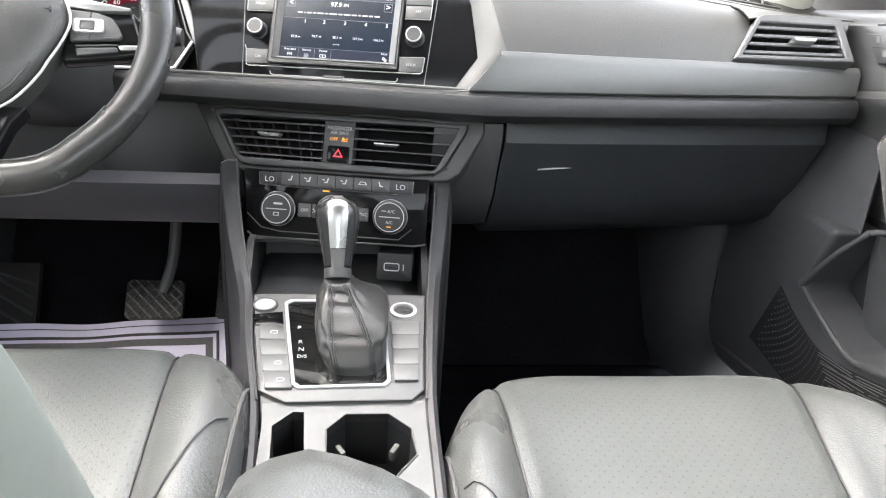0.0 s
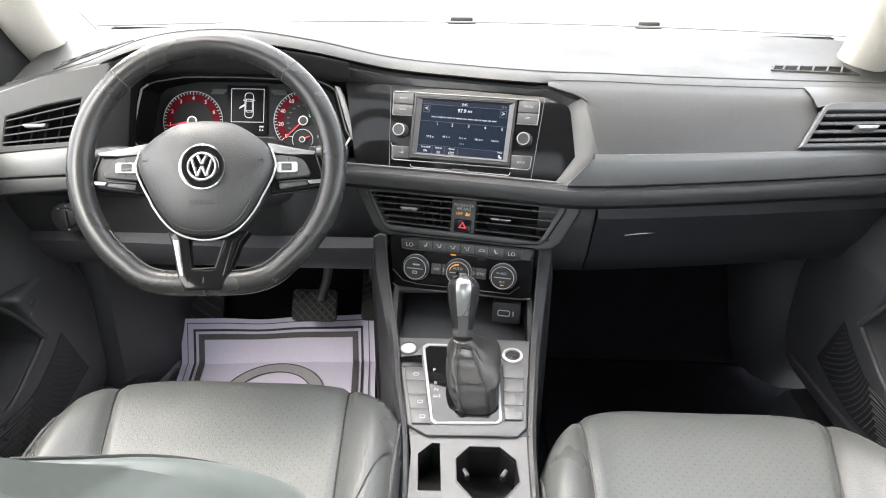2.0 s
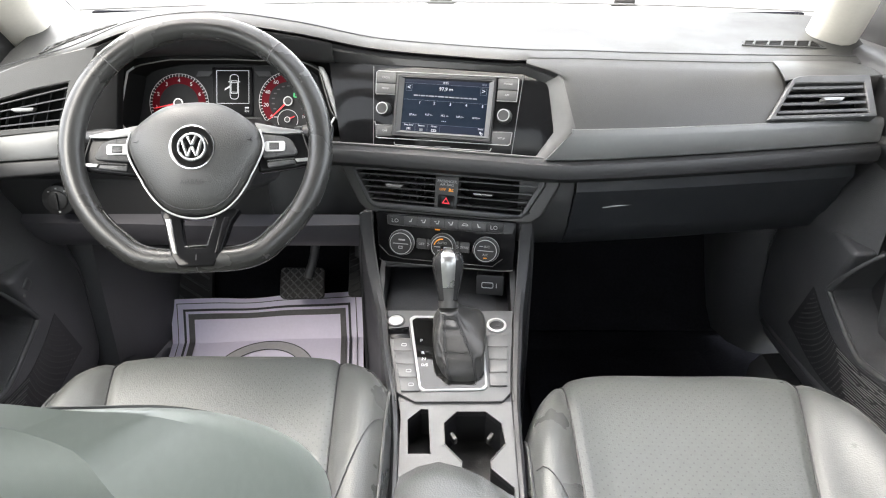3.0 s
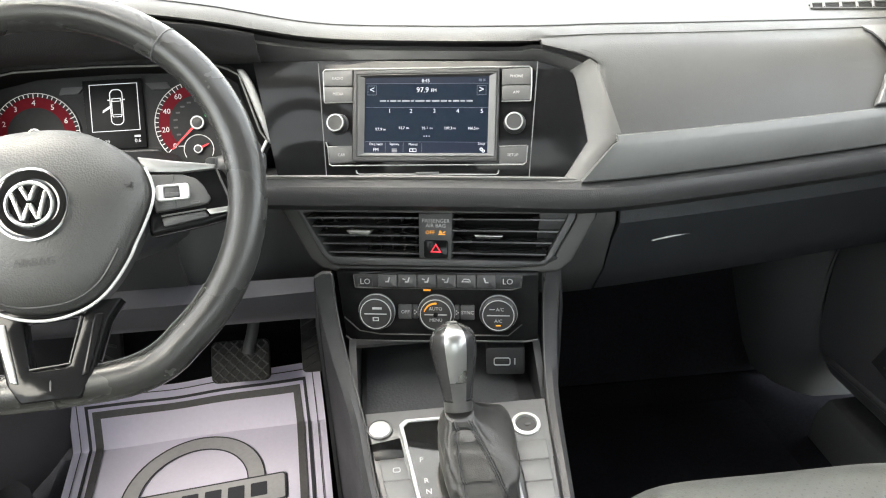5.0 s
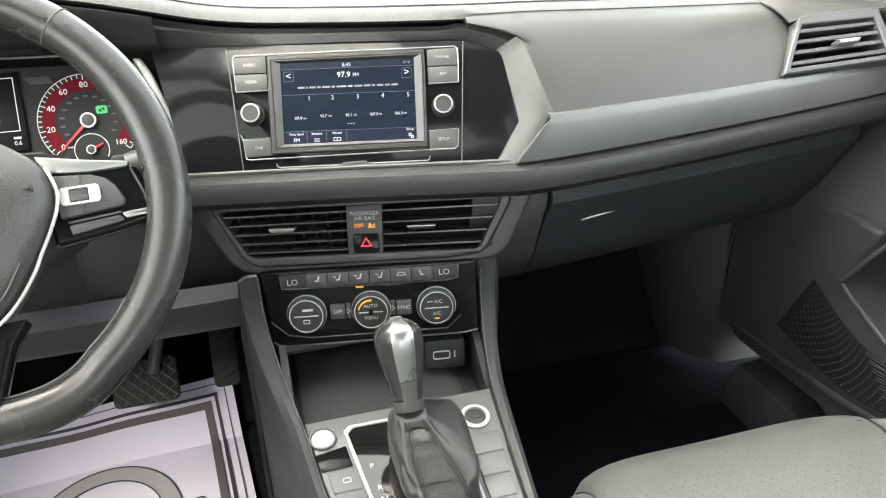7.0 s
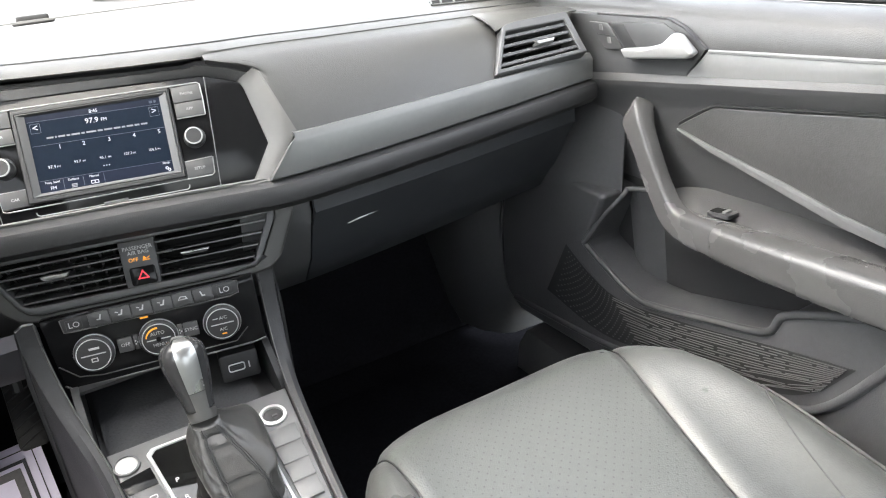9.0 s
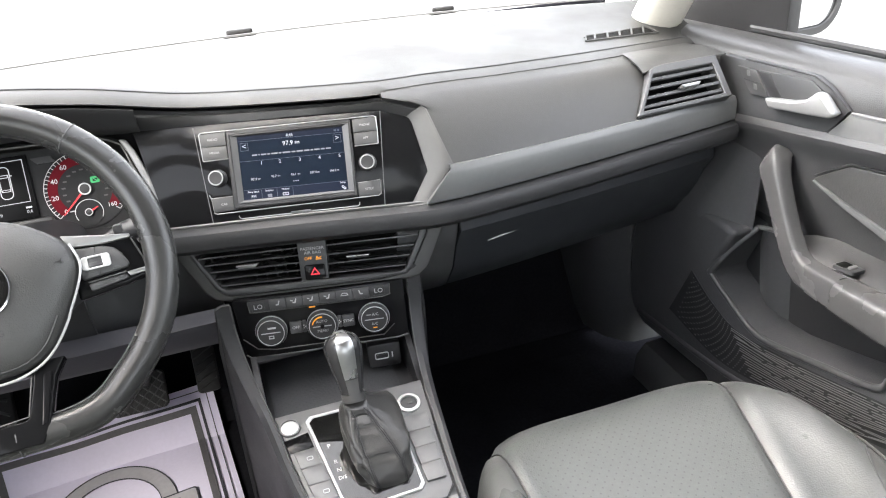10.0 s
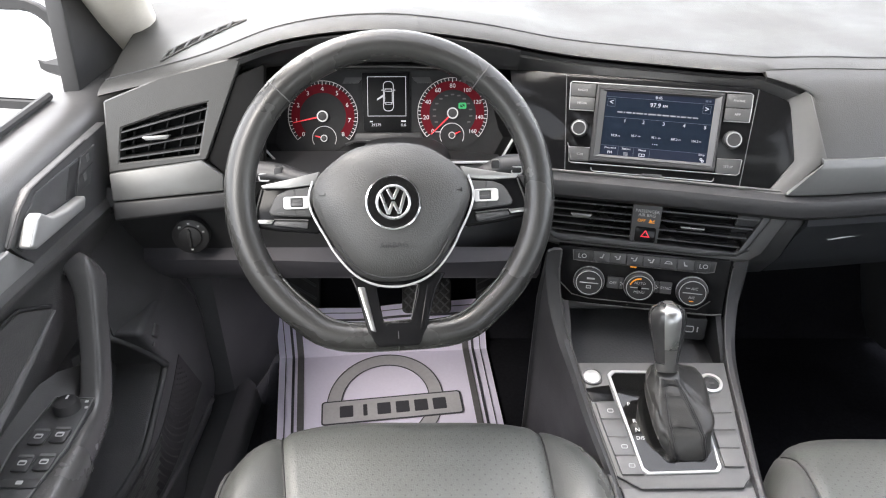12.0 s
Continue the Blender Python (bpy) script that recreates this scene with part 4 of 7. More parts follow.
    # thin satin line round the keys
    lines = (((-0.1165, -0.0275), (-0.1140, -0.0335), (-0.1117, -0.0520), (-0.1085, -0.0532), (0.1005, -0.0494), (0.1036, -0.0470), (0.1048, -0.0295)),
             ((-0.1182, 0.0156), (-0.1192, 0.0175), (-0.1213, 0.0500), (-0.1190, 0.0522), (0.1040, 0.0541), (0.1068, 0.0520), (0.1072, 0.0350), (0.1066, 0.0182)),
             ((-0.1184, 0.0158), (-0.0870, 0.0166)), ((0.0758, 0.0173), (0.1064, 0.0180)), ((-0.0833, -0.0316), (-0.1142, -0.0324)), ((0.0745, -0.0305), (0.1043, -0.0290)))
    for k, ln in enumerate(lines):
        part("bright_line", tube([S @ Vector((u, v, 0.0030)) for u, v in ln], 0.0007 if k < 4 else 0.0004, 6), SATINLIGHT, th)
    for u, v in ((-0.1033, -0.0074), (0.0902, -0.0053)):
        m = S @ Matrix.Translation((u, v, 0))
        k = part("knob", revolve(m, [(0.0118, 0), (0.0116, 0.002), (0.0104, 0.003), (0.0098, 0.013), (0.0084, 0.0145)], 36), DARK, th, "black rotary knob")
        part("knob_ring", revolve(m, [(0.0096, 0.0125), (0.0094, 0.0150), (0.0081, 0.0152), (0.0079, 0.0138)], 36, close=False), RINGGREY, k, "pale ring")
        part("knob_face", revolve(m, [(0.0080, 0.013), (0.0078, 0.0140)], 30), BUTTON, k)
        if u < 0:
            part("knob_mark", ring(m, circle(0, 0, 0.0022, 14), circle(0, 0, 0.0016, 14), 0.0138, 0.0143), CHAMFER, k)
    part("disc_slot", tube([S @ Vector((u, v, 0.0006)) for u, v in ((-0.0822, -0.0577), (-0.0810, -0.0608), (-0.0781, -0.0620), (0.0718, -0.0604), (0.0740, -0.0590), (0.0746, -0.0556))], 0.0007, 6), SATINLIGHT, th, "thin bright slot edge")
    part("slot_mark", prism(S, [(-0.0152, -0.0612), (0.0097, -0.0606), (0.0098, -0.0582), (-0.0152, -0.0590)], 0, 0.0022, 0.0004), CHAMFER, th)


infotainment()


# ---- climate ----
def climate_controls():
    th = thing("climate_panel", "glossy black climate panel with three round knobs", "climate control")
    part("body", prism(C, [(-0.1205, 0.0453), (0.1135, 0.0468), (0.1133, -0.0343), (0.1, -0.037), (-0.104, -0.040), (-0.112, -0.0335)], -0.03, 0, 0.002), GLOSS, th)
    part("foot_edge", tube([C @ Vector((0.113, -0.034, 0.001)), C @ Vector((0.1, -0.0367, 0.001)), C @ Vector((-0.104, -0.0397, 0.001)), C @ Vector((-0.112, -0.0335, 0.001))], 0.0012, 6), SILVER, th)
    st = part("strip", prism(C, [(-0.098, 0.0270), (0.083, 0.0262), (0.0935, 0.0285), (0.0945, 0.0435), (-0.0995, 0.0425)], 0, 0.002, 0.0008), DARK, th)
    part("strip_edge", tube([C @ Vector((x, y, 0.0018)) for x, y in ((-0.0995, 0.0420), (-0.0980, 0.0272), (-0.0900, 0.0264), (0.083, 0.0257), (0.0935, 0.0283), (0.0945, 0.0430))], 0.0007, 6), SILVER, st, "thin bright edge")
    part("chamfer_line", tube([C @ Vector((x, y, 0.0006)) for x, y in ((-0.1130, -0.010), (-0.0954, -0.0266), (-0.0707, -0.0307), (0.0794, -0.0302), (0.0951, -0.0162))], 0.0008, 6), SILVER, th)
    for i, u in enumerate((-0.0594, -0.0366, -0.0140, 0.0088, 0.0314, 0.0542)):
        b = part("button", prism(C, rect(u, 0.0355 + 0.00004 * i, 0.0220, 0.0155, 0.0012), 0.002, 0.0042, 0.0007), DARKBTN, st)
        if i == 4:
            part("symbol", ring(C, [(u - 0.0055, 0.0350), (u + 0.0055, 0.0350), (u + 0.0040, 0.0385), (u - 0.0025, 0.0392)], [(u - 0.0042, 0.0357), (u + 0.0040, 0.0357), (u + 0.0030, 0.0378), (u - 0.0018, 0.0384)], 0.0042, 0.0047), PRINT, b)
        else:
            k = -1 if i == 5 else 1
            part("symbol", prism(C, [(u + k * x, y) for x, y in ((-0.0025, 0.0340), (0.0015, 0.0340), (0.0032, 0.0400), (0.0018, 0.0402), (0.0002, 0.0354), (-0.0025, 0.0354))][::k], 0.0042, 0.0047), PRINT, b)
            if 0 < i < 4:
                part("symbol", prism(C, [(u - 0.0055, 0.0380), (u - 0.0022, 0.0368), (u - 0.0018, 0.0378), (u - 0.0050, 0.0390)], 0.0042, 0.0047), PRINT, b)
    for u, v in ((-0.0860, 0.0338), (0.0785, 0.0350)):
        part("display", ring(C, rect(u, v, 0.017, 0.0125, 0.001), rect(u, v, 0.0164, 0.0119, 0.001), 0.002, 0.0024), BUTTON, st)
        letters("wording", "LO", C, u, v, 0.0022, 0.0095, PRINT, st)
    part("lamp", prism(C, rect(-0.0144, 0.0238, 0.0085, 0.0018), 0, 0.0006), AMBER, th, "amber light bar")
    for u, top, low in ((-0.0733, "", ""), (-0.0035, "AUTO", "MENU"), (0.068, "A/C", "A/C")):
        m = C @ Matrix.Translation((u, -0.002, 0))
        k = part("knob", revolve(m, [(0.0215, 0), (0.0215, 0.004), (0.0205, 0.010), (0.0180, 0.0118)], 40), DARK, th, "black rotary climate knob")
        part("knob_ring", revolve(m, [(0.0216, 0.003), (0.0218, 0.0045), (0.0207, 0.0065), (0.0204, 0.003)], 40, close=False), KNOBRING, k, "pale outer ring")
        part("knob_ring", revolve(m, [(0.0184, 0.009), (0.0182, 0.0124), (0.0174, 0.0124), (0.0172, 0.009)], 40, close=False), KNOBRING, k, "pale inner ring")
        part("knob_face", revolve(m, [(0.0172, 0.008), (0.0172, 0.0121)], 36), KNOBFACE, k)
        part("divider", prism(m, rect(0, 0, 0.026, 0.0011), 0.0121, 0.0126), PRINT, k)
        if top == "AUTO":
            part("knob_centre", revolve(m, [(0.0028, 0.0121), (0.0026, 0.0140), (0.0012, 0.0148)], 16), GLOSS, k)
        if top == "A/C":
            part("symbol", prism(m, rect(-0.0070, 0.0072, 0.0060, 0.0009), 0.0121, 0.0126), PRINT, k)
        if top:
            letters("wording", top, m, 0 if top == "AUTO" else 0.002, 0.0070, 0.0124, 0.0056, PRINT, k)
            letters("wording", low, m, 0, -0.0066, 0.0124, 0.0054, PRINT, k)
        else:
            part("symbol", prism(m, rect(0.002, 0.0068, 0.011, 0.0024), 0.0121, 0.0126), PRINT, k)
            part("symbol", ring(m, rect(0, -0.0062, 0.007, 0.0045), rect(0, -0.0062, 0.005, 0.0027), 0.0121, 0.0126), PRINT, k)
    part("lamp", prism(C, rect(0.068, -0.0140, 0.0055, 0.0013), 0.0121, 0.0127), AMBER, th, "amber light bar")
    arc = [(0.0142 * math.cos(radians(a)), 0.0145 * math.sin(radians(a))) for a in range(85, 166, 10)]
    arc += [(0.0130 * math.cos(radians(a)), 0.0125 * math.sin(radians(a))) for a in range(165, 84, -10)]
    part("lamp_arc", prism(C @ Matrix.Translation((-0.0035, -0.002, 0)), arc, 0.0121, 0.0127), AMBER, th, "amber light arc")
    for u, w, word in ((-0.0398, 0.0165, "OFF"), (0.0325, 0.0165, "SYNC")):
        b = part("button", prism(C, rect(u, -0.0018, w, 0.017, 0.0015), 0, 0.004, 0.0008), DARKBTN, th)
        letters("wording", word, C, u, -0.0018, 0.0042, 0.0058, PRINT, b)
    for u in (-0.0282, 0.0205):
        b = part("button", prism(C, rect(u, -0.0018, 0.0052, 0.017, 0.001), 0, 0.0035, 0.0006), DARKBTN, th)
        for k in (0.0, 2.1, 4.2):
            part("fan_blade", prism(C, circle(u + 0.0013 * math.cos(k), -0.0018 + 0.0022 * math.sin(k), 0.0009, 8), 0.0035, 0.0039), PRINT, b)


climate_controls()


# ---- instruments ----
def instruments():
    th = thing("instrument_cluster", "dark instrument cluster with two red-ringed dials and display", "instrument cluster")
    out = [(-0.176, -0.039), (-0.161, 0.041), (-0.150, 0.049), (-0.138, 0.053), (-0.092, 0.0612), (0.0, 0.0622), (0.125, 0.058), (0.140, 0.052), (0.1525, 0.0444), (0.171, -0.0196), (0.178, -0.031), (0.158, -0.065), (0.150, -0.067), (0.0916, -0.068), (-0.072, -0.069), (-0.144, -0.068), (-0.151, -0.066)]
    face = [(x * 0.925, y * 1.04) for x, y in out]
    part("face", prism(G, face, -0.02, -0.002), DIAL, th)
    # walls of the hood, with a bright rim
    far = [G @ Vector((x, y, -0.004)) for x, y in face + face[:1]]
    mid = [G @ Vector((x * 0.985, y * 1.02, 0.025)) for x, y in out + out[:1]]
    near = [G @ Vector((x, y, 0.044)) for x, y in out + out[:1]]
    lap = [G @ Vector((x * 1.03, y * 1.05, 0.042)) for x, y in out + out[:1]]
    part("hood_wall", slab(loft([far, mid, near, lap]), 0.002), VENTBLACK, th)
    rim = [G @ Vector((x, y, 0.045)) for x, y in out]
    part("bright_rim", tube(rim[10:] + rim[:3], 0.0019, 8), KNOBRING, th, "bright satin rim of the hood")
    part("upper_rim", tube(rim[2:11], 0.0013, 8), SILVER, th, "thin satin upper rim")
    wing = [(0.1505, 0.051), (0.159, 0.050), (0.167, 0.035), (0.180, -0.004), (0.191, -0.034), (0.181, -0.036), (0.170, -0.004), (0.158, 0.034)]
    part("side_wing", prism(G, wing, 0.034, 0.050, 0.003, 3), PALEEDGE, th, "pale grey side of the hood")
    # shelf under the dials
    part("shelf", prism(G, [(-0.046, -0.0255), (0.047, -0.0257), (0.053, -0.040), (-0.050, -0.040)], -0.002, 0.008, 0.003), DARK, th)
    part("shelf_lip", tube([G @ Vector(q) for q in ((-0.06, -0.042, 0.006), (-0.046, -0.0375, 0.009), (0.048, -0.038, 0.009), (0.062, -0.043, 0.006))], 0.0022, 6), HARD, th)
    for u, v, words, span, nd in ((-0.0930, -0.0023, [str(i) for i in range(9)], (222, -42), -156.0), (0.0925, 0.0015, ["0", "20", "40", "60", "80", "100", "120", "140", "160"], (222, -42), 0)):
        m = G @ Matrix.Translation((u, v, 0)) @ Matrix.Scale(1.02, 4)
        d = part("dial", revolve(m, [(0.050, -0.003), (0.050, 0.0)], 48), DIAL, th, "dark dial with red outer scale")
        a0, a1 = span
        band = [(0.0445 * math.cos(radians(a0 + (a1 - a0) * i / 40)), 0.0445 * math.sin(radians(a0 + (a1 - a0) * i / 40))) for i in range(41)]
        inn = [(0.0325 * math.cos(radians(a0 + (a1 - a0) * i / 40)), 0.0325 * math.sin(radians(a0 + (a1 - a0) * i / 40))) for i in range(41)]
        part("red_band", loft([[m @ Vector((x, y, 0.0004)) for x, y in band], [m @ Vector((x, y, 0.0004)) for x, y in inn]]), REDRING, d)
        edge = [m @ Vector((0.0488 * math.cos(radians(a0 + (a1 - a0) * i / 48)), 0.0488 * math.sin(radians(a0 + (a1 - a0) * i / 48)), 0.0006)) for i in range(49)]
        part("scale_line", tube(edge, 0.00042, 4), WHITE, d)
        bm = bmesh.new()
        for i in range(41):
            a = radians(a0 + (a1 - a0) * i / 40)
            r0 = 0.0445 if i % 5 else 0.0428
            t = Matrix.Rotation(a, 4, "Z")
            prism(m @ t, [(r0, -0.0004), (0.0482, -0.0004), (0.0482, 0.0004), (r0, 0.0004)], 0.0004, 0.0008, bm=bm)
        tagged(part("tick_marks", bm, WHITE, d, smooth=False), kind="stuff")
        for i, wd in enumerate(words):
            a = radians(a0 + (a1 - a0) * i / 8)
            letters("numeral", wd, m, 0.0375 * math.cos(a), 0.0375 * math.sin(a), 0.0008, 0.0086 if len(wd) < 3 else 0.0078, WHITE, d)
        # small dial
        s = m @ Matrix.Translation((0.0016 if u < 0 else -0.001, -0.0305, 0.0005))
        part("small_dial", revolve(s, [(0.017, 0), (0.017, 0.0008)], 32), DIAL, d)
        arc = [s @ Vector((0.0168 * math.cos(radians(a)), 0.0168 * math.sin(radians(a)), 0.001)) for a in range(-30, 211, 10)]
        part("small_scale", tube(arc, 0.0005, 4), WHITE, d)
        for sm, ang, ln in ((m, 192 if u < 0 else 224, 0.042), (s, 165 if u < 0 else 25, 0.013)):
            t = Matrix.Rotation(radians(ang), 4, "Z")
            part("needle", prism(sm @ t, [(0.003, -0.0011), (ln, -0.0005), (ln, 0.0005), (0.003, 0.0011)], 0.003, 0.0042), NEEDLE, d, "red needle")
            k = 0.0078 if sm is m else 0.0048
            part("hub", revolve(sm, [(k, 0.001), (k, 0.0045), (k * 0.8, 0.0052)], 24), DARK, d)
            part("hub_ring", revolve(sm, [(k, 0.0042), (k, 0.0056), (k * 0.78, 0.0056), (k * 0.78, 0.0045)], 24, close=False), KNOBRING, d)
    m = G @ Matrix.Translation((0.0925, 0.0015, 0))
    part("green_lamp", ring(m, rect(0.0140, 0.0105, 0.0112, 0.0085, 0.002), rect(0.0140, 0.0105, 0.0060, 0.0040, 0.001), 0.0005, 0.001), GREEN, th, "green lit telltale")
    part("green_lamp_bar", prism(m, [(0.0112, 0.0125), (0.0128, 0.0125), (0.0172, 0.0085), (0.0156, 0.0085)], 0.0006, 0.0012), GREEN, th)
    for i in range(13):
        a = radians(208 - 236 * i / 12)
        c_, s_ = 0.0262 * math.cos(a), 0.0262 * math.sin(a)
        part("fine_mark", prism(m, rect(c_, s_, 0.0048, 0.0020, 0.0006), 0.0004, 0.0008), STITCH, th, "small grey inner figures")
    part("unit_mark", prism(m, rect(-0.021, -0.0262, 0.0075, 0.0014), 0.0004, 0.0008), PRINT, th)
    # middle display
    part("display", prism(G, [(-0.0365, 0.0585), (0.0315, 0.0585), (0.0325, -0.0235), (-0.0345, -0.0235)], -0.002, 0.002, 0.001), LCDBLACK, th, "small black display")
    part("display_frame", ring(G, rect(-0.0012, 0.0252, 0.055, 0.0555), rect(-0.0012, 0.0252, 0.0536, 0.0541), 0.002, 0.0026), LCDTXT, th)
    cu, cv = 0.0012, 0.0255
    part("car_icon", ring(G, rect(cu, cv, 0.0150, 0.0420, 0.006), rect(cu, cv, 0.0132, 0.0402, 0.0052), 0.002, 0.0026), LCDTXT, th)
    for v0, v1, wd in ((0.0065, 0.0105, 0.012), (-0.0085, -0.0115, 0.012)):
        part("car_icon_glass", ring(G, [(cu - wd / 2, cv + v0), (cu + wd / 2, cv + v0), (cu + wd / 2 - 0.001, cv + v1), (cu - wd / 2 + 0.001, cv + v1)], [(cu - wd / 2 + 0.0012, cv + v0 + (v1 - v0) * 0.2), (cu + wd / 2 - 0.0012, cv + v0 + (v1 - v0) * 0.2), (cu + wd / 2 - 0.002, cv + v1 - (v1 - v0) * 0.2), (cu - wd / 2 + 0.002, cv + v1 - (v1 - v0) * 0.2)], 0.002, 0.0026), LCDTXT, th)
    for dx_ in (-0.0055, 0.0055):
        part("car_icon_side", prism(G, rect(cu + dx_, cv - 0.001, 0.0008, 0.014), 0.002, 0.0026), LCDTXT, th)
    for dx_ in (-0.0088, 0.0088):
        part("car_icon_mirror", prism(G, rect(cu + dx_, cv + 0.0085, 0.002, 0.0012), 0.002, 0.0026), LCDTXT, th)
    part("car_icon_door", prism(G, [(cu - 0.0075, cv + 0.002), (cu - 0.0155, cv - 0.003), (cu - 0.0165, cv - 0.006), (cu - 0.0075, cv - 0.001)], 0.002, 0.0026), LCDTXT, th, "open door sign on the display")
    letters("wording", "39379", G, -0.0165, -0.0150, 0.0024, 0.0056, LCDTXT, th)
    letters("wording", "0.6", G, 0.0225, -0.0150, 0.0024, 0.0060, LCDTXT, th)
    part("unit_mark", prism(G, rect(0.0225, -0.0095, 0.007, 0.0022), 0.002, 0.0026), LCDTXT, th)
    part("unit_mark", prism(G, rect(-0.0235, -0.0100, 0.004, 0.0016), 0.002, 0.0026), LCDTXT, th)
    for u, sx in ((-0.048, -1), (0.048, 1)):
        part("indicator", prism(G, [(u - 0.013 * sx, 0.052), (u + 0.012 * sx, 0.052), (u + 0.016 * sx, 0.044), (u - 0.006 * sx, 0.044)], -0.002, 0.0005), DARK, th)


instruments()


# ---- steering wheel ----
def steering_wheel():
    th = thing("steering_wheel", "black leather steering wheel with flat bottom and chrome-edged hub", "steering wheel")
    up = W.to_3x3() @ Vector((0, 0, 1))

    def rim_point(a, r, w=0.0):
        x, y = r * math.cos(a), r * math.sin(a)
        lim = -r * 0.79
        if y < lim:
            d = (lim - y) / (r * 0.21)
            y = lim - r * 0.155 * (1 - (1 - d) ** 2)
        return W @ Vector((x, y, w))

    n = 96
    part("rim", tube([rim_point(2 * math.pi * i / n, 0.165) for i in range(n)], 0.0165, 18, True, up=up), LEATHER, th, "worn black leather rim")
    part("stitching", tube([rim_point(radians(215 + 110 * i / 40), 0.1492, 0.006) for i in range(41)], 0.0008, 5), STITCH, th)
    for a in (50, 135, 270):
        ra = radians(a)
        c = rim_point(ra, 0.165)
        t = (rim_point(ra + 0.01, 0.165) - rim_point(ra - 0.01, 0.165)).normalized()
        s = up.cross(t).normalized()
        loop = [c + s * 0.01665 * math.cos(2 * math.pi * k / 20) + up * 0.01665 * math.sin(2 * math.pi * k / 20) for k in range(20)]
        part("rim_seam", tube(loop, 0.0007, 5, True), STITCH, th)
    # hub cover, a rounded shield that bulges towards the driver
    half = [(0.036, 0.0525), (0.063, 0.0370), (0.0815, 0.0185), (0.0865, -0.004), (0.0765, -0.032), (0.0535, -0.0705), (0.031, -0.0905)]
    shield = smooth_outline([(0.002, 0.0567)] + half + [(0.0, -0.0958)] + [(-x, y) for x, y in half[::-1]], 4)
    rows = []
    for s, w in ((1.0, -0.02), (1.0, 0.004), (0.988, 0.0115), (0.95, 0.0165), (0.86, 0.0215), (0.72, 0.0265), (0.50, 0.0305), (0.25, 0.0325)):
        rows.append([W @ Vector((x * s, (y + 0.015) * s - 0.015, w)) for x, y in shield])
    bm = loft([r + [r[0]] for r in rows])
    bmesh.ops.remove_doubles(bm, verts=bm.verts, dist=1e-6)
    bm.faces.new(cap_loop(bm, rows[-1]))
    part("airbag_cover", bm, COVER, th, "grained dark airbag cover")
    edge = [(-x * 1.035, y - 0.001) for x, y in half[2:]]
    edge = edge + [(0.0, -0.0990)] + [(-x, y) for x, y in edge[::-1]]
    low = smooth_outline(edge, 6, False)
    part("chrome_edge", tube([W @ Vector((x, y - 0.002 * (y < -0.05), 0.0105)) for x, y in low], 0.0013, 8), KNOBRING, th, "bright edge of the hub")
    groove = smooth_outline([(-0.060, -0.050), (-0.044, -0.0745), (-0.024, -0.0875), (0.0, -0.0905), (0.024, -0.0875), (0.044, -0.0745), (0.060, -0.050)], 5, False)
    part("cover_crease", tube([W @ Vector((x, y, 0.0178)) for x, y in groove], 0.0012, 6), DARK, th)
    letters("wording", "AIRBAG", W, 0.0, -0.0555, 0.0312, 0.0088, DARK, th)
    for u in (-0.0735, 0.0725):
        part("horn_mark", prism(W, rect(u, 0.001, 0.007, 0.0008, 0.0003), 0.020, 0.0232), DARK, th)
        part("horn_mark", prism(W, rect(u + 0.003, 0.001, 0.0012, 0.0045, 0.0003), 0.020, 0.0232), DARK, th)
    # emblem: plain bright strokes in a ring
    e = W @ Matrix.Translation((0.0015, -0.0100, 0.0322))
    em = part("emblem", revolve(e, [(0.0290, -0.004), (0.0290, 0.0016), (0.0270, 0.0024), (0.019, 0.0008), (0.016, 0.0004)], 48), GATE, th, "round black and chrome emblem")
    part("emblem_ring", revolve(e, [(0.0294, -0.002), (0.0293, 0.0026), (0.0280, 0.0030), (0.0270, 0.0018)], 48, close=False), CHROME, em)
    part("emblem_ring", revolve(e, [(0.0186, 0.0005), (0.0186, 0.0036), (0.0172, 0.0042), (0.0158, 0.0036), (0.0156, 0.0005)], 44, close=False), SATIN, em)
    for (x0, y0), (x1, y1) in (((-0.0128, 0.0095), (-0.0058, -0.0125)), ((-0.0058, -0.0125), (0.0, 0.0002)), ((0.0, 0.0002), (0.0058, -0.0125)), ((0.0058, -0.0125), (0.0128, 0.0095)), ((-0.0056, 0.0140), (0.0, 0.0030)), ((0.0056, 0.0140), (0.0, 0.0030))):
        d = Vector((x1 - x0, y1 - y0)).normalized() * 0.0018
        part("emblem_stroke", prism(e, [(x0 - d.y, y0 + d.x), (x0 + d.y, y0 - d.x), (x1 + d.y, y1 - d.x), (x1 - d.y, y1 + d.x)], 0.0005, 0.0040, 0.0006), SATIN, em)
    # side spokes with switch pads
    for sx in (-1, 1):
        def side(poly):
            return [(sx * x, y) for x, y in poly][::sx]
        part("spoke", prism(W, side([(0.080, 0.026), (0.144, 0.0145), (0.155, -0.012), (0.149, -0.030), (0.128, -0.034), (0.080, -0.040)]), -0.018, -0.002, 0.004, 3), GLOSS, th, "gloss black spoke")
        pd = part("switch_pad", prism(W, side([(0.0835, 0.0128), (0.112, 0.0102), (0.1235, 0.0055), (0.1285, -0.001), (0.1340, -0.0130), (0.1315, -0.0172), (0.088, -0.0210)]), -0.002, 0.004, 0.002, 3), BUTTON, th, "dark grey switch pad")
        part("pad_edge", prism(W, side([(0.0770, 0.0285), (0.110, 0.0215), (0.141, 0.0160), (0.139, 0.0125), (0.112, 0.0118), (0.0825, 0.0145)]), -0.003, 0.0045, 0.0012), SATINLIGHT, th, "satin silver spoke edge")
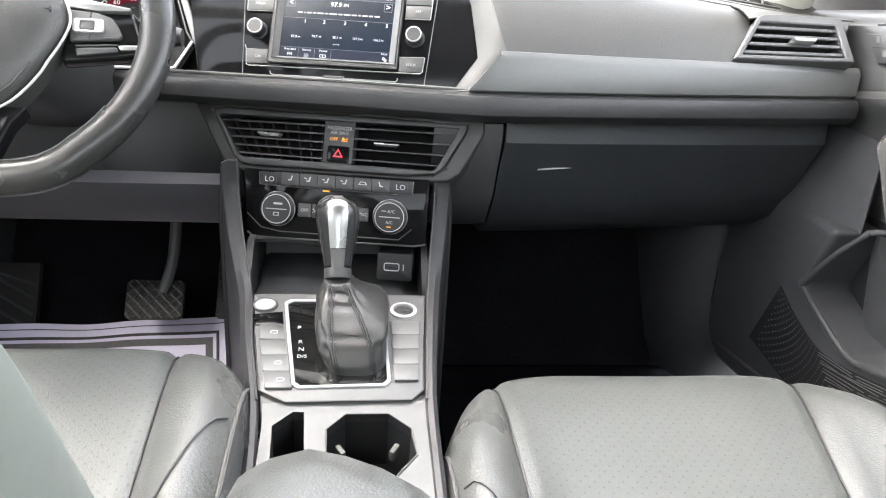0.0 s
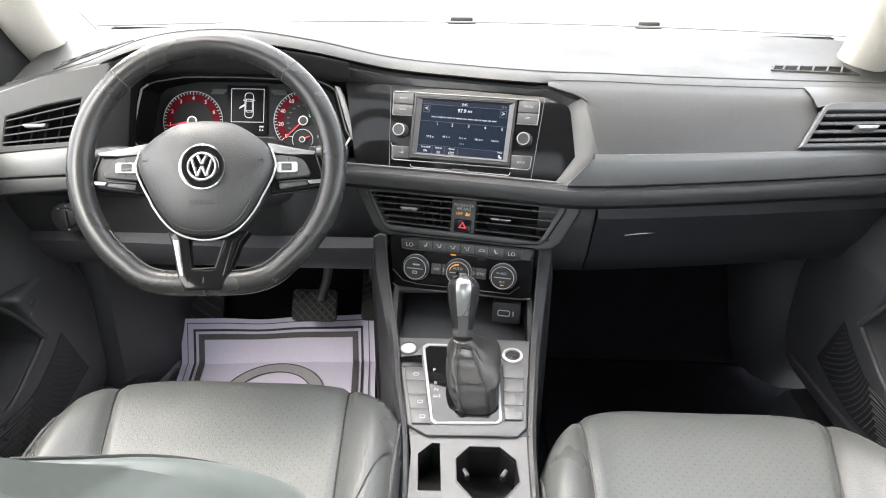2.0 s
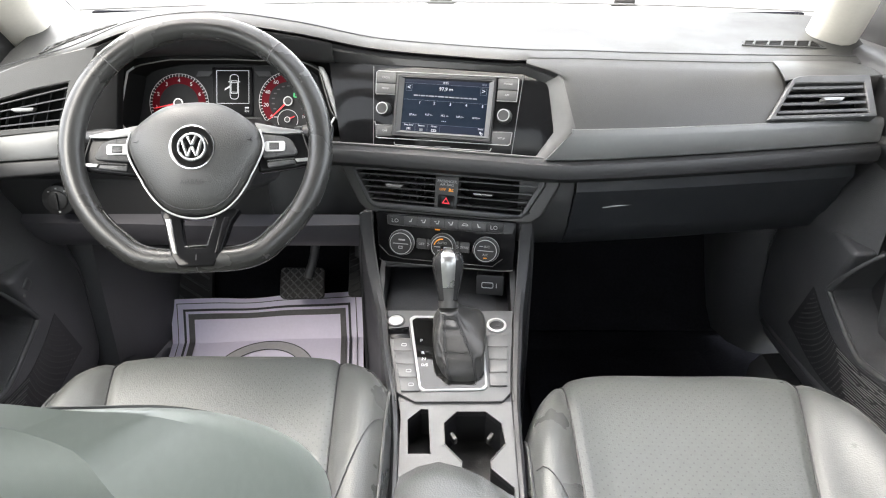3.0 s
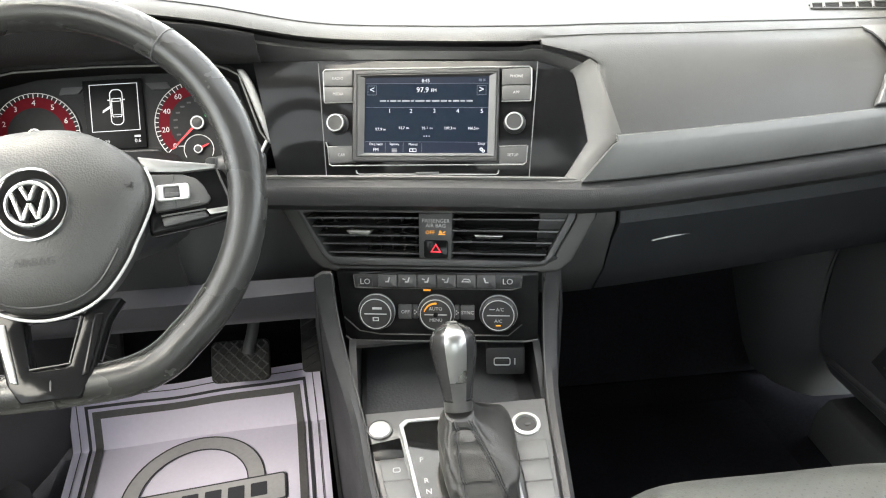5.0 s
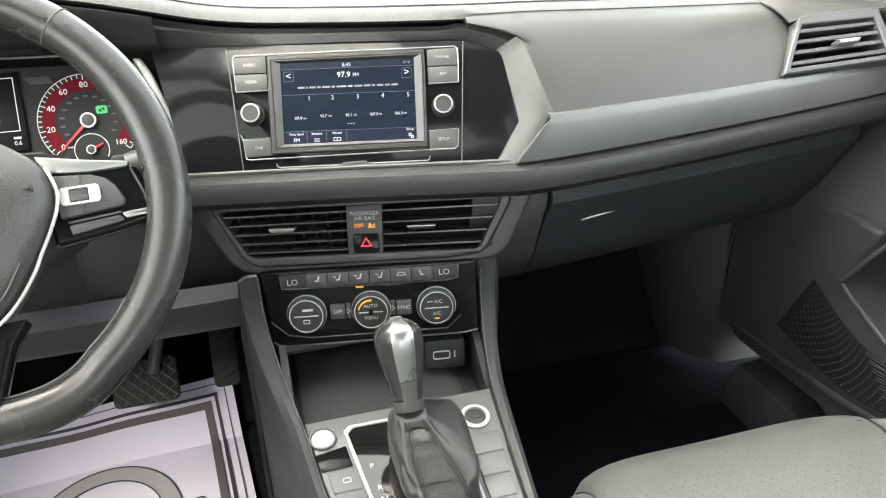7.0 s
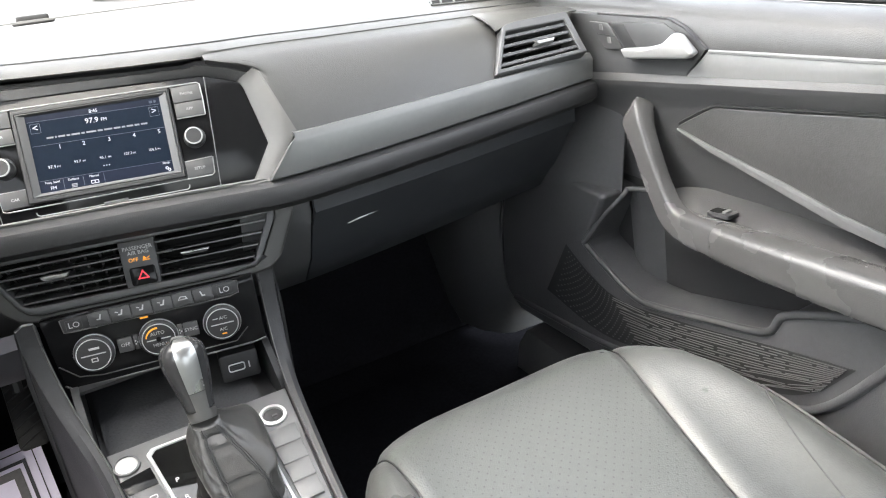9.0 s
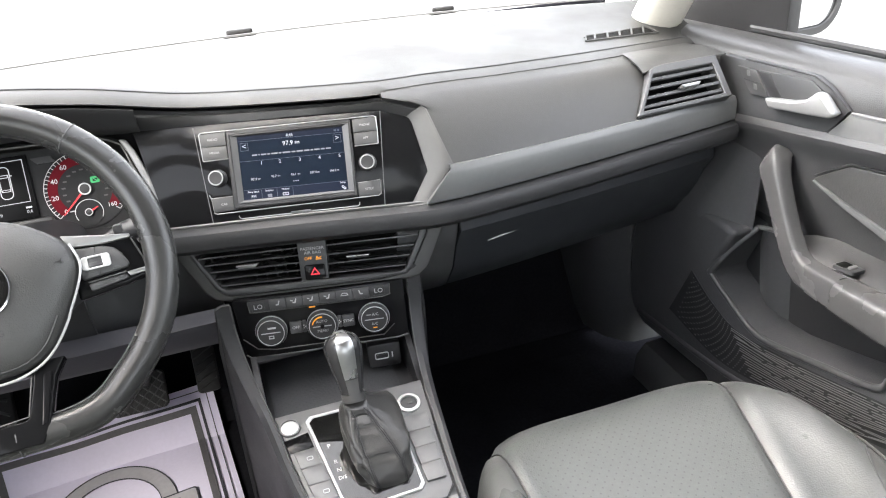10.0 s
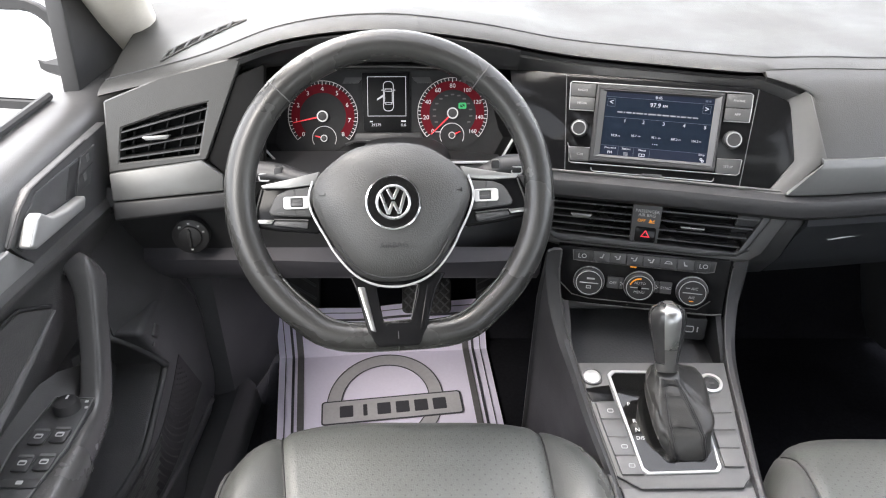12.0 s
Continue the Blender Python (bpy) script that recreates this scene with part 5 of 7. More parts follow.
        part("spoke_line", tube([W @ Vector((sx * x, y, 0.0)) for x, y in ((0.1405, 0.0125), (0.1475, -0.010), (0.1490, -0.024))], 0.0009, 5), SILVER, th)
        for y0, y1 in ((0.0105, 0.0035), (-0.0120, -0.0190)):
            part("pad_joint", tube([W @ Vector((sx * 0.1055, y0, 0.0040)), W @ Vector((sx * 0.1045, y1, 0.0040))], 0.0006, 5), DARK, pd)
        c = (-0.1035, -0.0045) if sx < 0 else (0.1038, -0.0052)
        part("rocker_frame", ring(W, rect(c[0], c[1], 0.0275, 0.0138, 0.003), rect(c[0] - sx * 0.0008, c[1], 0.0132, 0.0098, 0.001), 0.003, 0.0072, 0.0014, 2), BTNWHITE, pd, "silver rocker")
        part("rocker", prism(W, rect(c[0] - sx * 0.0008, c[1], 0.0130, 0.0096, 0.001), 0.003, 0.0060, 0.001), BUTTON, pd)
        part("rocker_step", prism(W, rect(c[0] - sx * 0.0008, c[1] - 0.0022, 0.0125, 0.0040, 0.001), 0.005, 0.0069, 0.0008), DARKBTN, pd)
        for q, wd in ((0.121, 0.0075), (0.0985, 0.0085)):
            part("symbol", ring(W, rect(sx * q, -0.0150, wd, 0.0026, 0.001), rect(sx * q, -0.0150, wd - 0.002, 0.0010, 0.0003), 0.0038, 0.0044), STITCH, pd)
        lb = part("lower_button", prism(W, side([(0.0915, -0.0250), (0.128, -0.0225), (0.131, -0.0280), (0.093, -0.0335)]), -0.008, 0.0005, 0.002), DARKBTN, th)
        for q in (0.102, 0.119):
            part("symbol", prism(W, rect(sx * q, -0.0277, 0.0045, 0.0009), 0.0004, 0.0009), STITCH, lb)
        part("lower_edge", tube([W @ Vector((sx * 0.0920, -0.0238, 0.0006)), W @ Vector((sx * 0.1290, -0.0213, 0.0006))], 0.0009, 6), SILVER, th)
        part("lower_blade", prism(W, side([(0.1290, -0.0215), (0.1500, -0.0205), (0.1505, -0.0250), (0.1320, -0.0265)]), -0.006, 0.0005, 0.001), SATIN, th)
    # lower spoke, a gloss black frame
    out = [(-0.050, -0.088), (0.055, -0.088), (0.044, -0.105), (0.030, -0.152), (0.022, -0.166), (-0.022, -0.166), (-0.032, -0.152), (-0.043, -0.105)]
    inn = [(-0.0215, -0.0985), (0.025, -0.0985), (0.0225, -0.108), (0.014, -0.138), (0.011, -0.1405), (-0.0125, -0.1405), (-0.0155, -0.138), (-0.0205, -0.108)]
    D = W @ Matrix.Translation((0, -0.09, 0.004)) @ Matrix.Rotation(radians(-11), 4, "X") @ Matrix.Translation((0, 0.09, -0.004))
    part("lower_spoke", ring(D, out, inn, -0.014, 0.004, 0.003, 3), GLOSS, th, "gloss black lower spoke")
    part("lower_spoke_edge", tube([D @ Vector((x, y, 0.0042)) for x, y in ((0.0235, -0.1), (0.0145, -0.138), (-0.0155, -0.1395))], 0.0008, 6), SILVER, th)
    # left blade satin, right gloss black: the reflection on the left is painted in
    for sx in (-1, 1):
        part("lower_spoke_blade", prism(D, [(sx * 0.034, -0.1), (sx * 0.042, -0.1), (sx * 0.0295, -0.148), (sx * 0.0235, -0.15)][::sx], 0.003, 0.0058, 0.0012), SATIN if sx < 0 else GLOSS, th)
    part("hub_back", revolve(W @ Matrix.Translation((0, -0.01, -0.06)), [(0.045, -0.03), (0.05, 0.02), (0.04, 0.05)], 28), DARK, th)


def smooth_outline(pts, k, closed=True):
    """More points along a smooth outline."""
    n = len(pts)
    out = []
    for i in range(n if closed else n - 1):
        p = [Vector(pts[(i + j) % n] if closed else pts[min(max(i + j, 0), n - 1)]) for j in (-1, 0, 1, 2)]
        for s in range(k):
            f = s / k
            q = 0.5 * ((2 * p[1]) + (p[2] - p[0]) * f + (2 * p[0] - 5 * p[1] + 4 * p[2] - p[3]) * f * f + (3 * p[1] - p[0] - 3 * p[2] + p[3]) * f ** 3)
            out.append((q.x, q.y))
    if not closed:
        out.append(pts[-1])
    return out


def cap_loop(bm, row):
    """The mesh's corners that lie on a row of points, in order."""
    out = []
    for p in row:
        out.append(min(bm.verts, key=lambda v: (v.co - p).length_squared))
    return out


steering_wheel()


def column():
    th = thing("steering_column", "dark steering column shroud behind the wheel", "steering column")
    secs = []
    for y, z, hw, hh in ((-0.13, 0.612, 0.045, 0.040), (-0.09, 0.597, 0.052, 0.046), (-0.02, 0.580, 0.060, 0.052), (0.06, 0.565, 0.066, 0.056)):
        secs.append([(-0.335 + hw * math.copysign(abs(math.cos(a)) ** 0.6, math.cos(a)), y, z + hh * math.copysign(abs(math.sin(a)) ** 0.6, math.sin(a))) for a in [2 * math.pi * i / 24 for i in range(24)]])
    part("shroud", loft(secs, True, True), DARK, th)
    for sx, lab in ((-1, "black indicator stalk with light marks"), (1, "black wiper stalk with pale marks")):
        st = thing("stalk", lab, "stalk", "column stalks")
        x0, x1 = (-0.385, -0.535) if sx < 0 else (-0.285, -0.168)
        z0, z1 = (0.624, 0.628) if sx < 0 else (0.628, 0.637)
        p = [(x0, -0.07, z0), (x0 + (x1 - x0) * 0.4, -0.075, z0), (x0 + (x1 - x0) * 0.7, -0.062, z1), (x1, -0.06, z1)]
        part("lever", tube(smooth_line(p, 10), [0.010, 0.010, 0.010, 0.0115, 0.013, 0.0145, 0.0155, 0.016, 0.016, 0.015, 0.012], 14, flat=0.75), DARK, st)
        m = panel((x0 + (x1 - x0) * 0.78, -0.0755, z1), 0, 12)
        part("collar", prism(m, rect(-sx * 0.022, 0, 0.010, 0.026, 0.003), -0.006, 0.003, 0.001), DARKBTN, st)
        part("mark", ring(m, rect(0.004, 0.0, 0.014, 0.010, 0.003), rect(0.004, 0.0, 0.011, 0.007, 0.002), 0.000, 0.0012), PRINT, st)
        part("mark", prism(m, rect(sx * 0.018, 0.002, 0.007, 0.003), 0.0, 0.0012), PRINT, st)


column()


# ---- console ----
def side_line(v):
    """Half widths of the shift panel along its length: left and right."""
    return lerp([(-0.40, -0.062), (-0.25, -0.064), (-0.16, -0.071), (-0.06, -0.088), (0.03, -0.0995), (0.12, -0.122)], v), lerp([(-0.40, 0.088), (-0.25, 0.088), (-0.16, 0.089), (-0.06, 0.0965), (0.03, 0.1045), (0.12, 0.1145)], v)


def console():
    th = thing("center_console", "dark grey centre console between the front seats", "console")
    # wings that climb to the dashboard
    for sx in (-1, 1):
        secs = []
        pts = [(-0.80, -0.002), (-0.30, 0.0), (-0.16, 0.002), (-0.06, 0.003), (0.03, 0.004), (0.075, 0.022), (0.105, 0.055), (0.120, 0.095), (0.122, 0.128)]
        for q in smooth_line([(v, w, 0) for v, w in pts], 48):
            v, w = q.x, q.y
            l, r = side_line(v)
            u = l if sx < 0 else r
            wd = lerp([(-0.8, 0.010), (-0.16, 0.012), (0.03, 0.016), (0.12, 0.020)], v)
            p = [K @ Vector((u, v, w - 0.004)), K @ Vector((u + sx * 0.002, v, w + 0.001)), K @ Vector((u + sx * wd * 0.6, v, w + 0.002)), K @ Vector((u + sx * wd, v, w - 0.003))]
            q = p[-1]
            p += [Vector((q.x + sx * 0.003, q.y + 0.01, q.z - 0.07)), Vector((q.x + sx * 0.008, q.y + 0.06, 0.0))]
            secs.append(p)
        part("side_wall", slab(loft(secs), 0.005), CONSIDE, th, "dark grey console side")
        line = [s[1] + Vector((0, 0, 0.001)) for s in secs[12:]]
        part("edge_line", tube(line, 0.0012, 5), SILVER, th)
    # shift panel with cut-out for the lever
    vs = [0.03, 0.0, -0.05, -0.10, -0.1425, -0.16]
    left = [(side_line(v)[0] + 0.001, v) for v in vs[:-1]] + [(-0.046, -0.160)]
    right = [(side_line(v)[1] - 0.001, v) for v in vs[:-1]] + [(0.076, -0.158)]
    part("shift_panel", prism(K, left + right[::-1], -0.012, 0.001, 0.001), GREYPLA, th, "grey shift panel")
    part("panel_line", tube([K @ Vector((x, y, 0.001)) for x, y in left[2:] + right[2:][::-1]], 0.0011, 5), DARK, th)
    # deck with cup holder
    cup = [(-0.0061, -0.195), (0.0118, -0.1745), (0.0526, -0.1742), (0.0734, -0.1946), (0.0767, -0.2285), (0.0553, -0.2555), (0.0562, -0.2676), (0.084, -0.296), (0.084, -0.335), (-0.006, -0.335), (-0.006, -0.300), (0.0175, -0.268), (0.0185, -0.2575), (-0.0044, -0.230)]
    bm = bmesh.new()
    vo = [(-0.0125, -0.195), (-0.0125, -0.156), (0.057, -0.156), (0.089, -0.1946), (0.0885, -0.2285), (0.0885, -0.2555), (0.0885, -0.2676), (0.0885, -0.296), (0.088, -0.40), (-0.0125, -0.40), (-0.0125, -0.300), (-0.0125, -0.268), (-0.0125, -0.2575), (-0.0125, -0.230)]
    slot = [(-0.0558, -0.1888), (-0.0378, -0.1698), (-0.0275, -0.1707), (-0.0229, -0.245), (-0.0526, -0.245)]
    ring(K, vo, cup, -0.012, -0.002, bm=bm)
    ring(K, [(-0.065, -0.1888), (-0.068, -0.158), (-0.0125, -0.156), (-0.0125, -0.40), (-0.062, -0.40)], slot, -0.012, -0.002, bm=bm)
    prism(K, [(0.057, -0.156), (0.0895, -0.156), (0.089, -0.1946)], -0.012, -0.002, bm=bm)
    part("deck", bm, GREYPLA, th, "grey console deck")
    bm = loft([[K @ Vector((x, y, w)) for x, y in cup + cup[:1]] for w in (-0.002, -0.07)])
    part("cup_wall", bm, DARK, th)
    part("cup_floor", prism(K, cup, -0.075, -0.068), RUBBER, th)
    part("cup_rim", tube([K @ Vector((x, y, -0.0015)) for x, y in cup], 0.0010, 6, True), SILVER, th, "thin satin cup holder edge")
    for u, v, a in ((0.0075, -0.2029, 28), (0.0580, -0.2025, -30)):
        m = K @ Matrix.Translation((u, v, -0.02)) @ Matrix.Rotation(radians(a), 4, "Z")
        part("cup_clip", prism(m, rect(0, 0, 0.0060, 0.0135, 0.002), -0.010, 0.002, 0.0018), SILVER, th, "pale cup holder clip")
    part("slot_wall", loft([[K @ Vector((x, y, w)) for x, y in slot + slot[:1]] for w in (-0.002, -0.06)]), DARK, th, "dark narrow slot")
    part("slot_floor", prism(K, slot, -0.065, -0.058), DARK, th)
    # open tray in front of the shift panel
    secs = [[(x, y, z) for y, z in ((-0.104, 0.345), (-0.098, 0.330), (0.06, 0.345), (0.075, 0.40))] for x in (-0.098, 0.105)]
    part("tray", slab(loft(secs), 0.004), DARK, th)
    part("tray_mat", slab(loft([[(x, y, z) for y, z in ((-0.096, 0.3325), (0.055, 0.3475))] for x in (-0.092, 0.085)]), 0.002), MESHMAT, th, "rubber mat with fine honeycomb pattern")
    for x in (-0.104, 0.110):
        part("tray_side", prism(Matrix(((0, 0, 1, x), (1, 0, 0, 0), (0, 1, 0, 0), (0, 0, 0, 1))), [(-0.108, 0.32), (-0.10, 0.35), (-0.04, 0.398), (0.08, 0.40), (0.08, 0.32)], -0.004, 0.004), DARK, th)
    part("tray_roof", slab(loft([[(x, -0.03, 0.397), (x, 0.08, 0.405)] for x in (-0.105, 0.11)]), 0.004), DARK, th)
    part("tray_back_lip", tube([(-0.06, 0.0, 0.388), (0.02, -0.012, 0.386)], 0.006, 8), HARD, th)
    u = thing("usb_socket", "pale-rimmed charging socket in a dark recess", "socket")
    m = panel((0.074, -0.046, 0.368), -8, 6)
    part("plate", prism(m, rect(0.0, 0.0, 0.046, 0.036, 0.004), -0.05, 0.0, 0.002), DARK, u)
    part("rim", ring(m, rect(-0.004, 0.0, 0.020, 0.0105, 0.003), rect(-0.004, 0.0, 0.0175, 0.008, 0.002), 0, 0.001), PRINT, u)
    part("port", prism(m, rect(-0.004, -0.0005, 0.014, 0.0045, 0.001), 0, 0.0008), DARK, u)
    part("sign", prism(m, rect(0.011, 0.0, 0.0015, 0.008), 0, 0.0008), PRINT, u)
    # armrest box behind the cup holder
    a = thing("armrest", "grey leatherette armrest lid between the seats", "armrest")
    secs = []
    for y, z, hw in ((-0.498, 0.31, 0.054), (-0.493, 0.375, 0.060), (-0.497, 0.402, 0.063), (-0.510, 0.416, 0.066), (-0.54, 0.422, 0.069), (-0.60, 0.426, 0.071), (-0.70, 0.428, 0.072), (-0.80, 0.430, 0.072), (-0.85, 0.40, 0.07), (-0.852, 0.28, 0.068)):
        secs.append([(0.018 + hw * s, y - (0.010 * max(0, -s - 0.4) / 0.6 + 0.045 * (max(0, s + 0.4) / 1.2) ** 1.5) * (1 if y > -0.7 else 0.0), z - 0.014 * abs(s) ** 4) for s in (-1, -0.92, -0.7, -0.35, 0, 0.35, 0.7, 0.92, 1)])
    part("lid", loft(secs), SEAT, a)
    part("box", prism(Matrix.Translation((0.018, -0.69, 0.2)), rect(0, 0, 0.125, 0.32, 0.02), 0.0, 0.195, 0.004), GREYPLA, a)


console()


def shift_controls():
    # gear lever surround
    th = thing("gear_lever", "gear lever with stitched leather boot and chrome-trimmed knob", "gear lever")
    o = [(-0.055, 0.0155), (0.047, 0.0140), (0.0535, 0.008), (0.0565, -0.132), (0.051, -0.139), (-0.036, -0.142), (-0.042, -0.136), (-0.0615, 0.009)]
    i = [(x * 0.93 + 0.0003, (y + 0.063) * 0.95 - 0.063) for x, y in o]
    part("bright_frame", ring(K, o, i, 0.0, 0.004, 0.0015, 2), KNOBRING, th, "chrome surround frame")
    part("gate_plate", prism(K, i, 0.0, 0.002), GATE, th, "gloss black gate plate")
    for word, v in (("P", -0.0395), ("R", -0.0655), ("N", -0.0785), ("D/S", -0.0905)):
        letters("wording", word, K, -0.0410 + (v + 0.0395) * -0.12, v, 0.0022, 0.0085 if len(word) < 3 else 0.0072, WHITE, th)
    # boot, folded and gathered, with two stitched seams
    top = Vector((0.005, -0.1705, 0.400))
    rows = []
    for q in range(33):
        f = q / 32
        cx, cv, cw = 0.0205 + (0.0 - 0.0205) * f ** 1.1, -0.066 + (-0.0275 + 0.066) * f, 0.058 * f ** 0.9
        tuck = 1 - 0.20 * math.exp(-(f / 0.10) ** 2)
        wx = lerp([(0, 0.035), (0.2, 0.0365), (0.45, 0.0350), (0.7, 0.0265), (0.88, 0.0180), (1, 0.0148)], f) * (0.86 + 0.14 * tuck)
        wy = lerp([(0, 0.058), (0.2, 0.0590), (0.45, 0.050), (0.7, 0.033), (0.88, 0.0195), (1, 0.0150)], f) * (0.86 + 0.14 * tuck)
        ring_ = []
        for j in range(64):
            a = 2 * math.pi * j / 64
            ca, sa = math.cos(a), math.sin(a)
            front = math.exp(-((a - 4.72) / 0.45) ** 2)
            soft = math.sin(math.pi * f) ** 0.6
            d = -0.0056 * front * (math.exp(-((f - 0.88) / 0.028) ** 2) + 0.9 * math.exp(-((f - 0.76) / 0.03) ** 2) + 0.8 * math.exp(-((f - 0.45 - 0.05 * (a - 4.7)) / 0.035) ** 2))
            d -= 0.0075 * math.exp(-((a - 4.02) / 0.20) ** 2) * math.exp(-((f - 0.20) / 0.14) ** 2)
            d -= 0.0045 * math.exp(-((a - 5.35) / 0.16) ** 2) * math.exp(-((f - 0.30 - 0.25 * (a - 5.35)) / 0.22) ** 2)
            d += 0.0110 * max(0, ca) * math.exp(-((f - 0.52) / 0.22) ** 2)
            d -= 0.0040 * math.exp(-((a - 5.75) / 0.22) ** 2) * math.exp(-((f - 0.80) / 0.07) ** 2)
            d += 0.0042 * soft * noise.noise(Vector((1.6 * ca, 1.6 * sa, 3.2 * f))) + 0.0016 * soft * noise.noise(Vector((4 * ca + 7, 4 * sa, 7 * f)))
            ring_.append(K @ Vector((cx + (wx + d) * math.copysign(abs(ca) ** 0.62, ca), cv + (wy + d) * math.copysign(abs(sa) ** 0.62, sa), cw + 0.002)))
        rows.append(ring_)
    part("boot", loft(rows, True, True), BOOT, th, "gathered black leather boot")
    for j in (45, 52):
        part("boot_seam", tube([r[j] + Vector((0, -0.0004, 0.0003)) for r in rows], 0.0008, 5), DARK, th)
        bm = bmesh.new()
        for off in (-0.0024, 0.0024):
            line = smooth_line([r[j] + Vector((off, -0.0008, 0.0006)) for r in rows], 72)
            for i in range(0, 71, 2):
                tube([line[i], line[i].lerp(line[i + 1], 1.2)], 0.0006, 4, bm=bm)
        tagged(part("stitches", bm, DARK, th), kind="stuff")
    # knob
    ax = (Vector((0.004, -0.132, 0.470)) - top).normalized()
    side = Vector((1, 0, 0))
    fr = side.cross(ax).normalized()
    m = Matrix(((side.x, fr.x, ax.x, top.x), (side.y, fr.y, ax.y, top.y), (side.z, fr.z, ax.z, top.z), (0, 0, 0, 1)))

    def body(z0, z1, grow, a0=0, a1=360, n=28, steps=14):
        rows = []
        for s in range(steps + 1):
            z = z0 + (z1 - z0) * s / steps
            f = z / 0.088
            rx = lerp([(0.0, 0.0138), (0.2, 0.0155), (0.5, 0.0205), (0.75, 0.0236), (0.88, 0.0220), (0.96, 0.0160), (1.0, 0.009)], f) + grow
            ry = lerp([(0.0, 0.0140), (0.2, 0.0160), (0.5, 0.0215), (0.75, 0.0256), (0.88, 0.0240), (0.96, 0.0170), (1.0, 0.009)], f) + grow
            rows.append([m @ Vector((rx * math.cos(radians(a0 + (a1 - a0) * j / n)), 0.003 * f + ry * math.sin(radians(a0 + (a1 - a0) * j / n)), z)) for j in range(n + (0 if a1 - a0 == 360 else 1))])
        return rows

    part("knob", loft(body(0.012, 0.088, 0), True, True), GLOSSKNOB, th, "dark gloss knob")
    part("knob_blade", loft(body(0.030, 0.0875, 0.0008, 63, 115, 10)), SATIN, th, "satin metal blade up the knob")
    part("knob_blade_low", loft(body(0.010, 0.0294, 0.0008, 63, 115, 10)), SILVER, th)
    part("knob_blade", loft(body(0.030, 0.0870, 0.0008, 250, 312, 12)), SATIN, th, "satin metal blade up the knob")
    part("knob_blade_low", loft(body(0.010, 0.0294, 0.0008, 250, 312, 12)), SILVER, th)
    part("collar", revolve(m @ Matrix.Translation((0, 0, 0.0)), [(0.0136, 0.0), (0.0146, 0.005), (0.0148, 0.0105)], 30), SILVER, th, "satin collar")
    part("release_button", prism(m, rect(0.0, 0.006, 0.012, 0.008, 0.003), 0.083, 0.0905, 0.002), SILVER, th)
    part("rear_plate", prism(K, [(-0.074, -0.13), (0.093, -0.13), (0.0895, -0.17), (-0.068, -0.17)], -0.014, -0.0025, 0.001), HARD, th)
    # start button and lighter socket
    b = thing("start_button", "round satin silver start button", "button")
    mb = K @ Matrix.Translation((-0.0825, 0.0053, 0.001))
    part("ring", revolve(mb, [(0.0140, 0), (0.0138, 0.003), (0.0118, 0.0035), (0.0116, 0.001)], 32, close=False), GREYPLA, b)
    part("cap", revolve(mb, [(0.0117, 0), (0.0116, 0.0016), (0.0106, 0.0022), (0.004, 0.0019)], 32), BTNWHITE, b)
    s = thing("power_socket", "round power socket with pale rim", "socket")
    ms = K @ Matrix.Translation((0.0755, -0.0055, 0.001))
    part("rim", revolve(ms, [(0.0158, 0), (0.0155, 0.003), (0.0118, 0.0035), (0.0112, -0.001)], 36, close=False), BTNWHITE, s, "pale rim")
    part("well", revolve(ms, [(0.0114, 0.0), (0.0112, 0.0006)], 30), DARK, s)
    part("contact", prism(ms, rect(0.002, 0.0, 0.006, 0.003), 0.0005, 0.0015), HARD, s)
    # switch rows
    g = thing("console_switches", "grey push switches beside the gear lever", "switch")
    part("blank", prism(K, [(-0.094, -0.014), (-0.0615, -0.0085), (-0.0585, -0.034), (-0.0885, -0.035)], 0.001, 0.0025, 0.0008), GLOSS, g, "black blank")
    for k in range(4):
        v1, v0 = -0.0375 - 0.0265 * k, -0.0375 - 0.0265 * (k + 1) + 0.0012
        l1, l0 = side_line(v1)[0] + 0.0065, side_line(v0)[0] + 0.0065
        r1, r0 = -0.0575 + 0.0045 * k, -0.0575 + 0.0045 * (k + 1)
        part("switch", prism(K, [(l0, v0), (r0 - 0.001, v0), (r1 - 0.001, v1), (l1, v1)], 0.001, 0.0045, 0.0009), GREYPLA, g)
        if k != 1:
            part("symbol", ring(K, rect((l0 + r0) / 2, (v0 + v1) / 2 - 0.001, 0.008, 0.006, 0.002), rect((l0 + r0) / 2, (v0 + v1) / 2 - 0.001, 0.006, 0.004, 0.001), 0.0045, 0.005), PRINT, g)
        part("bright_line", tube([K @ Vector((l1 + 0.001, v1 + 0.0004, 0.004)), K @ Vector((r1 - 0.002, v1 + 0.0004, 0.004))], 0.0006, 5), SILVER, g)
        w1, w0 = -0.0285 - 0.0260 * k, -0.0285 - 0.0260 * (k + 1) + 0.0012
        a1, a0 = side_line(w1)[1] - 0.0065, side_line(w0)[1] - 0.0065
        part("switch", prism(K, [(0.0600, w0), (a0, w0), (a1, w1), (0.0595, w1)], 0.001, 0.0045, 0.0009), GREYPLA, g)
        if k:
            part("bright_line", tube([K @ Vector((0.061, w1 + 0.0004, 0.004)), K @ Vector((a1 - 0.001, w1 + 0.0004, 0.004))], 0.0006, 5), SILVER, g)


shift_controls()


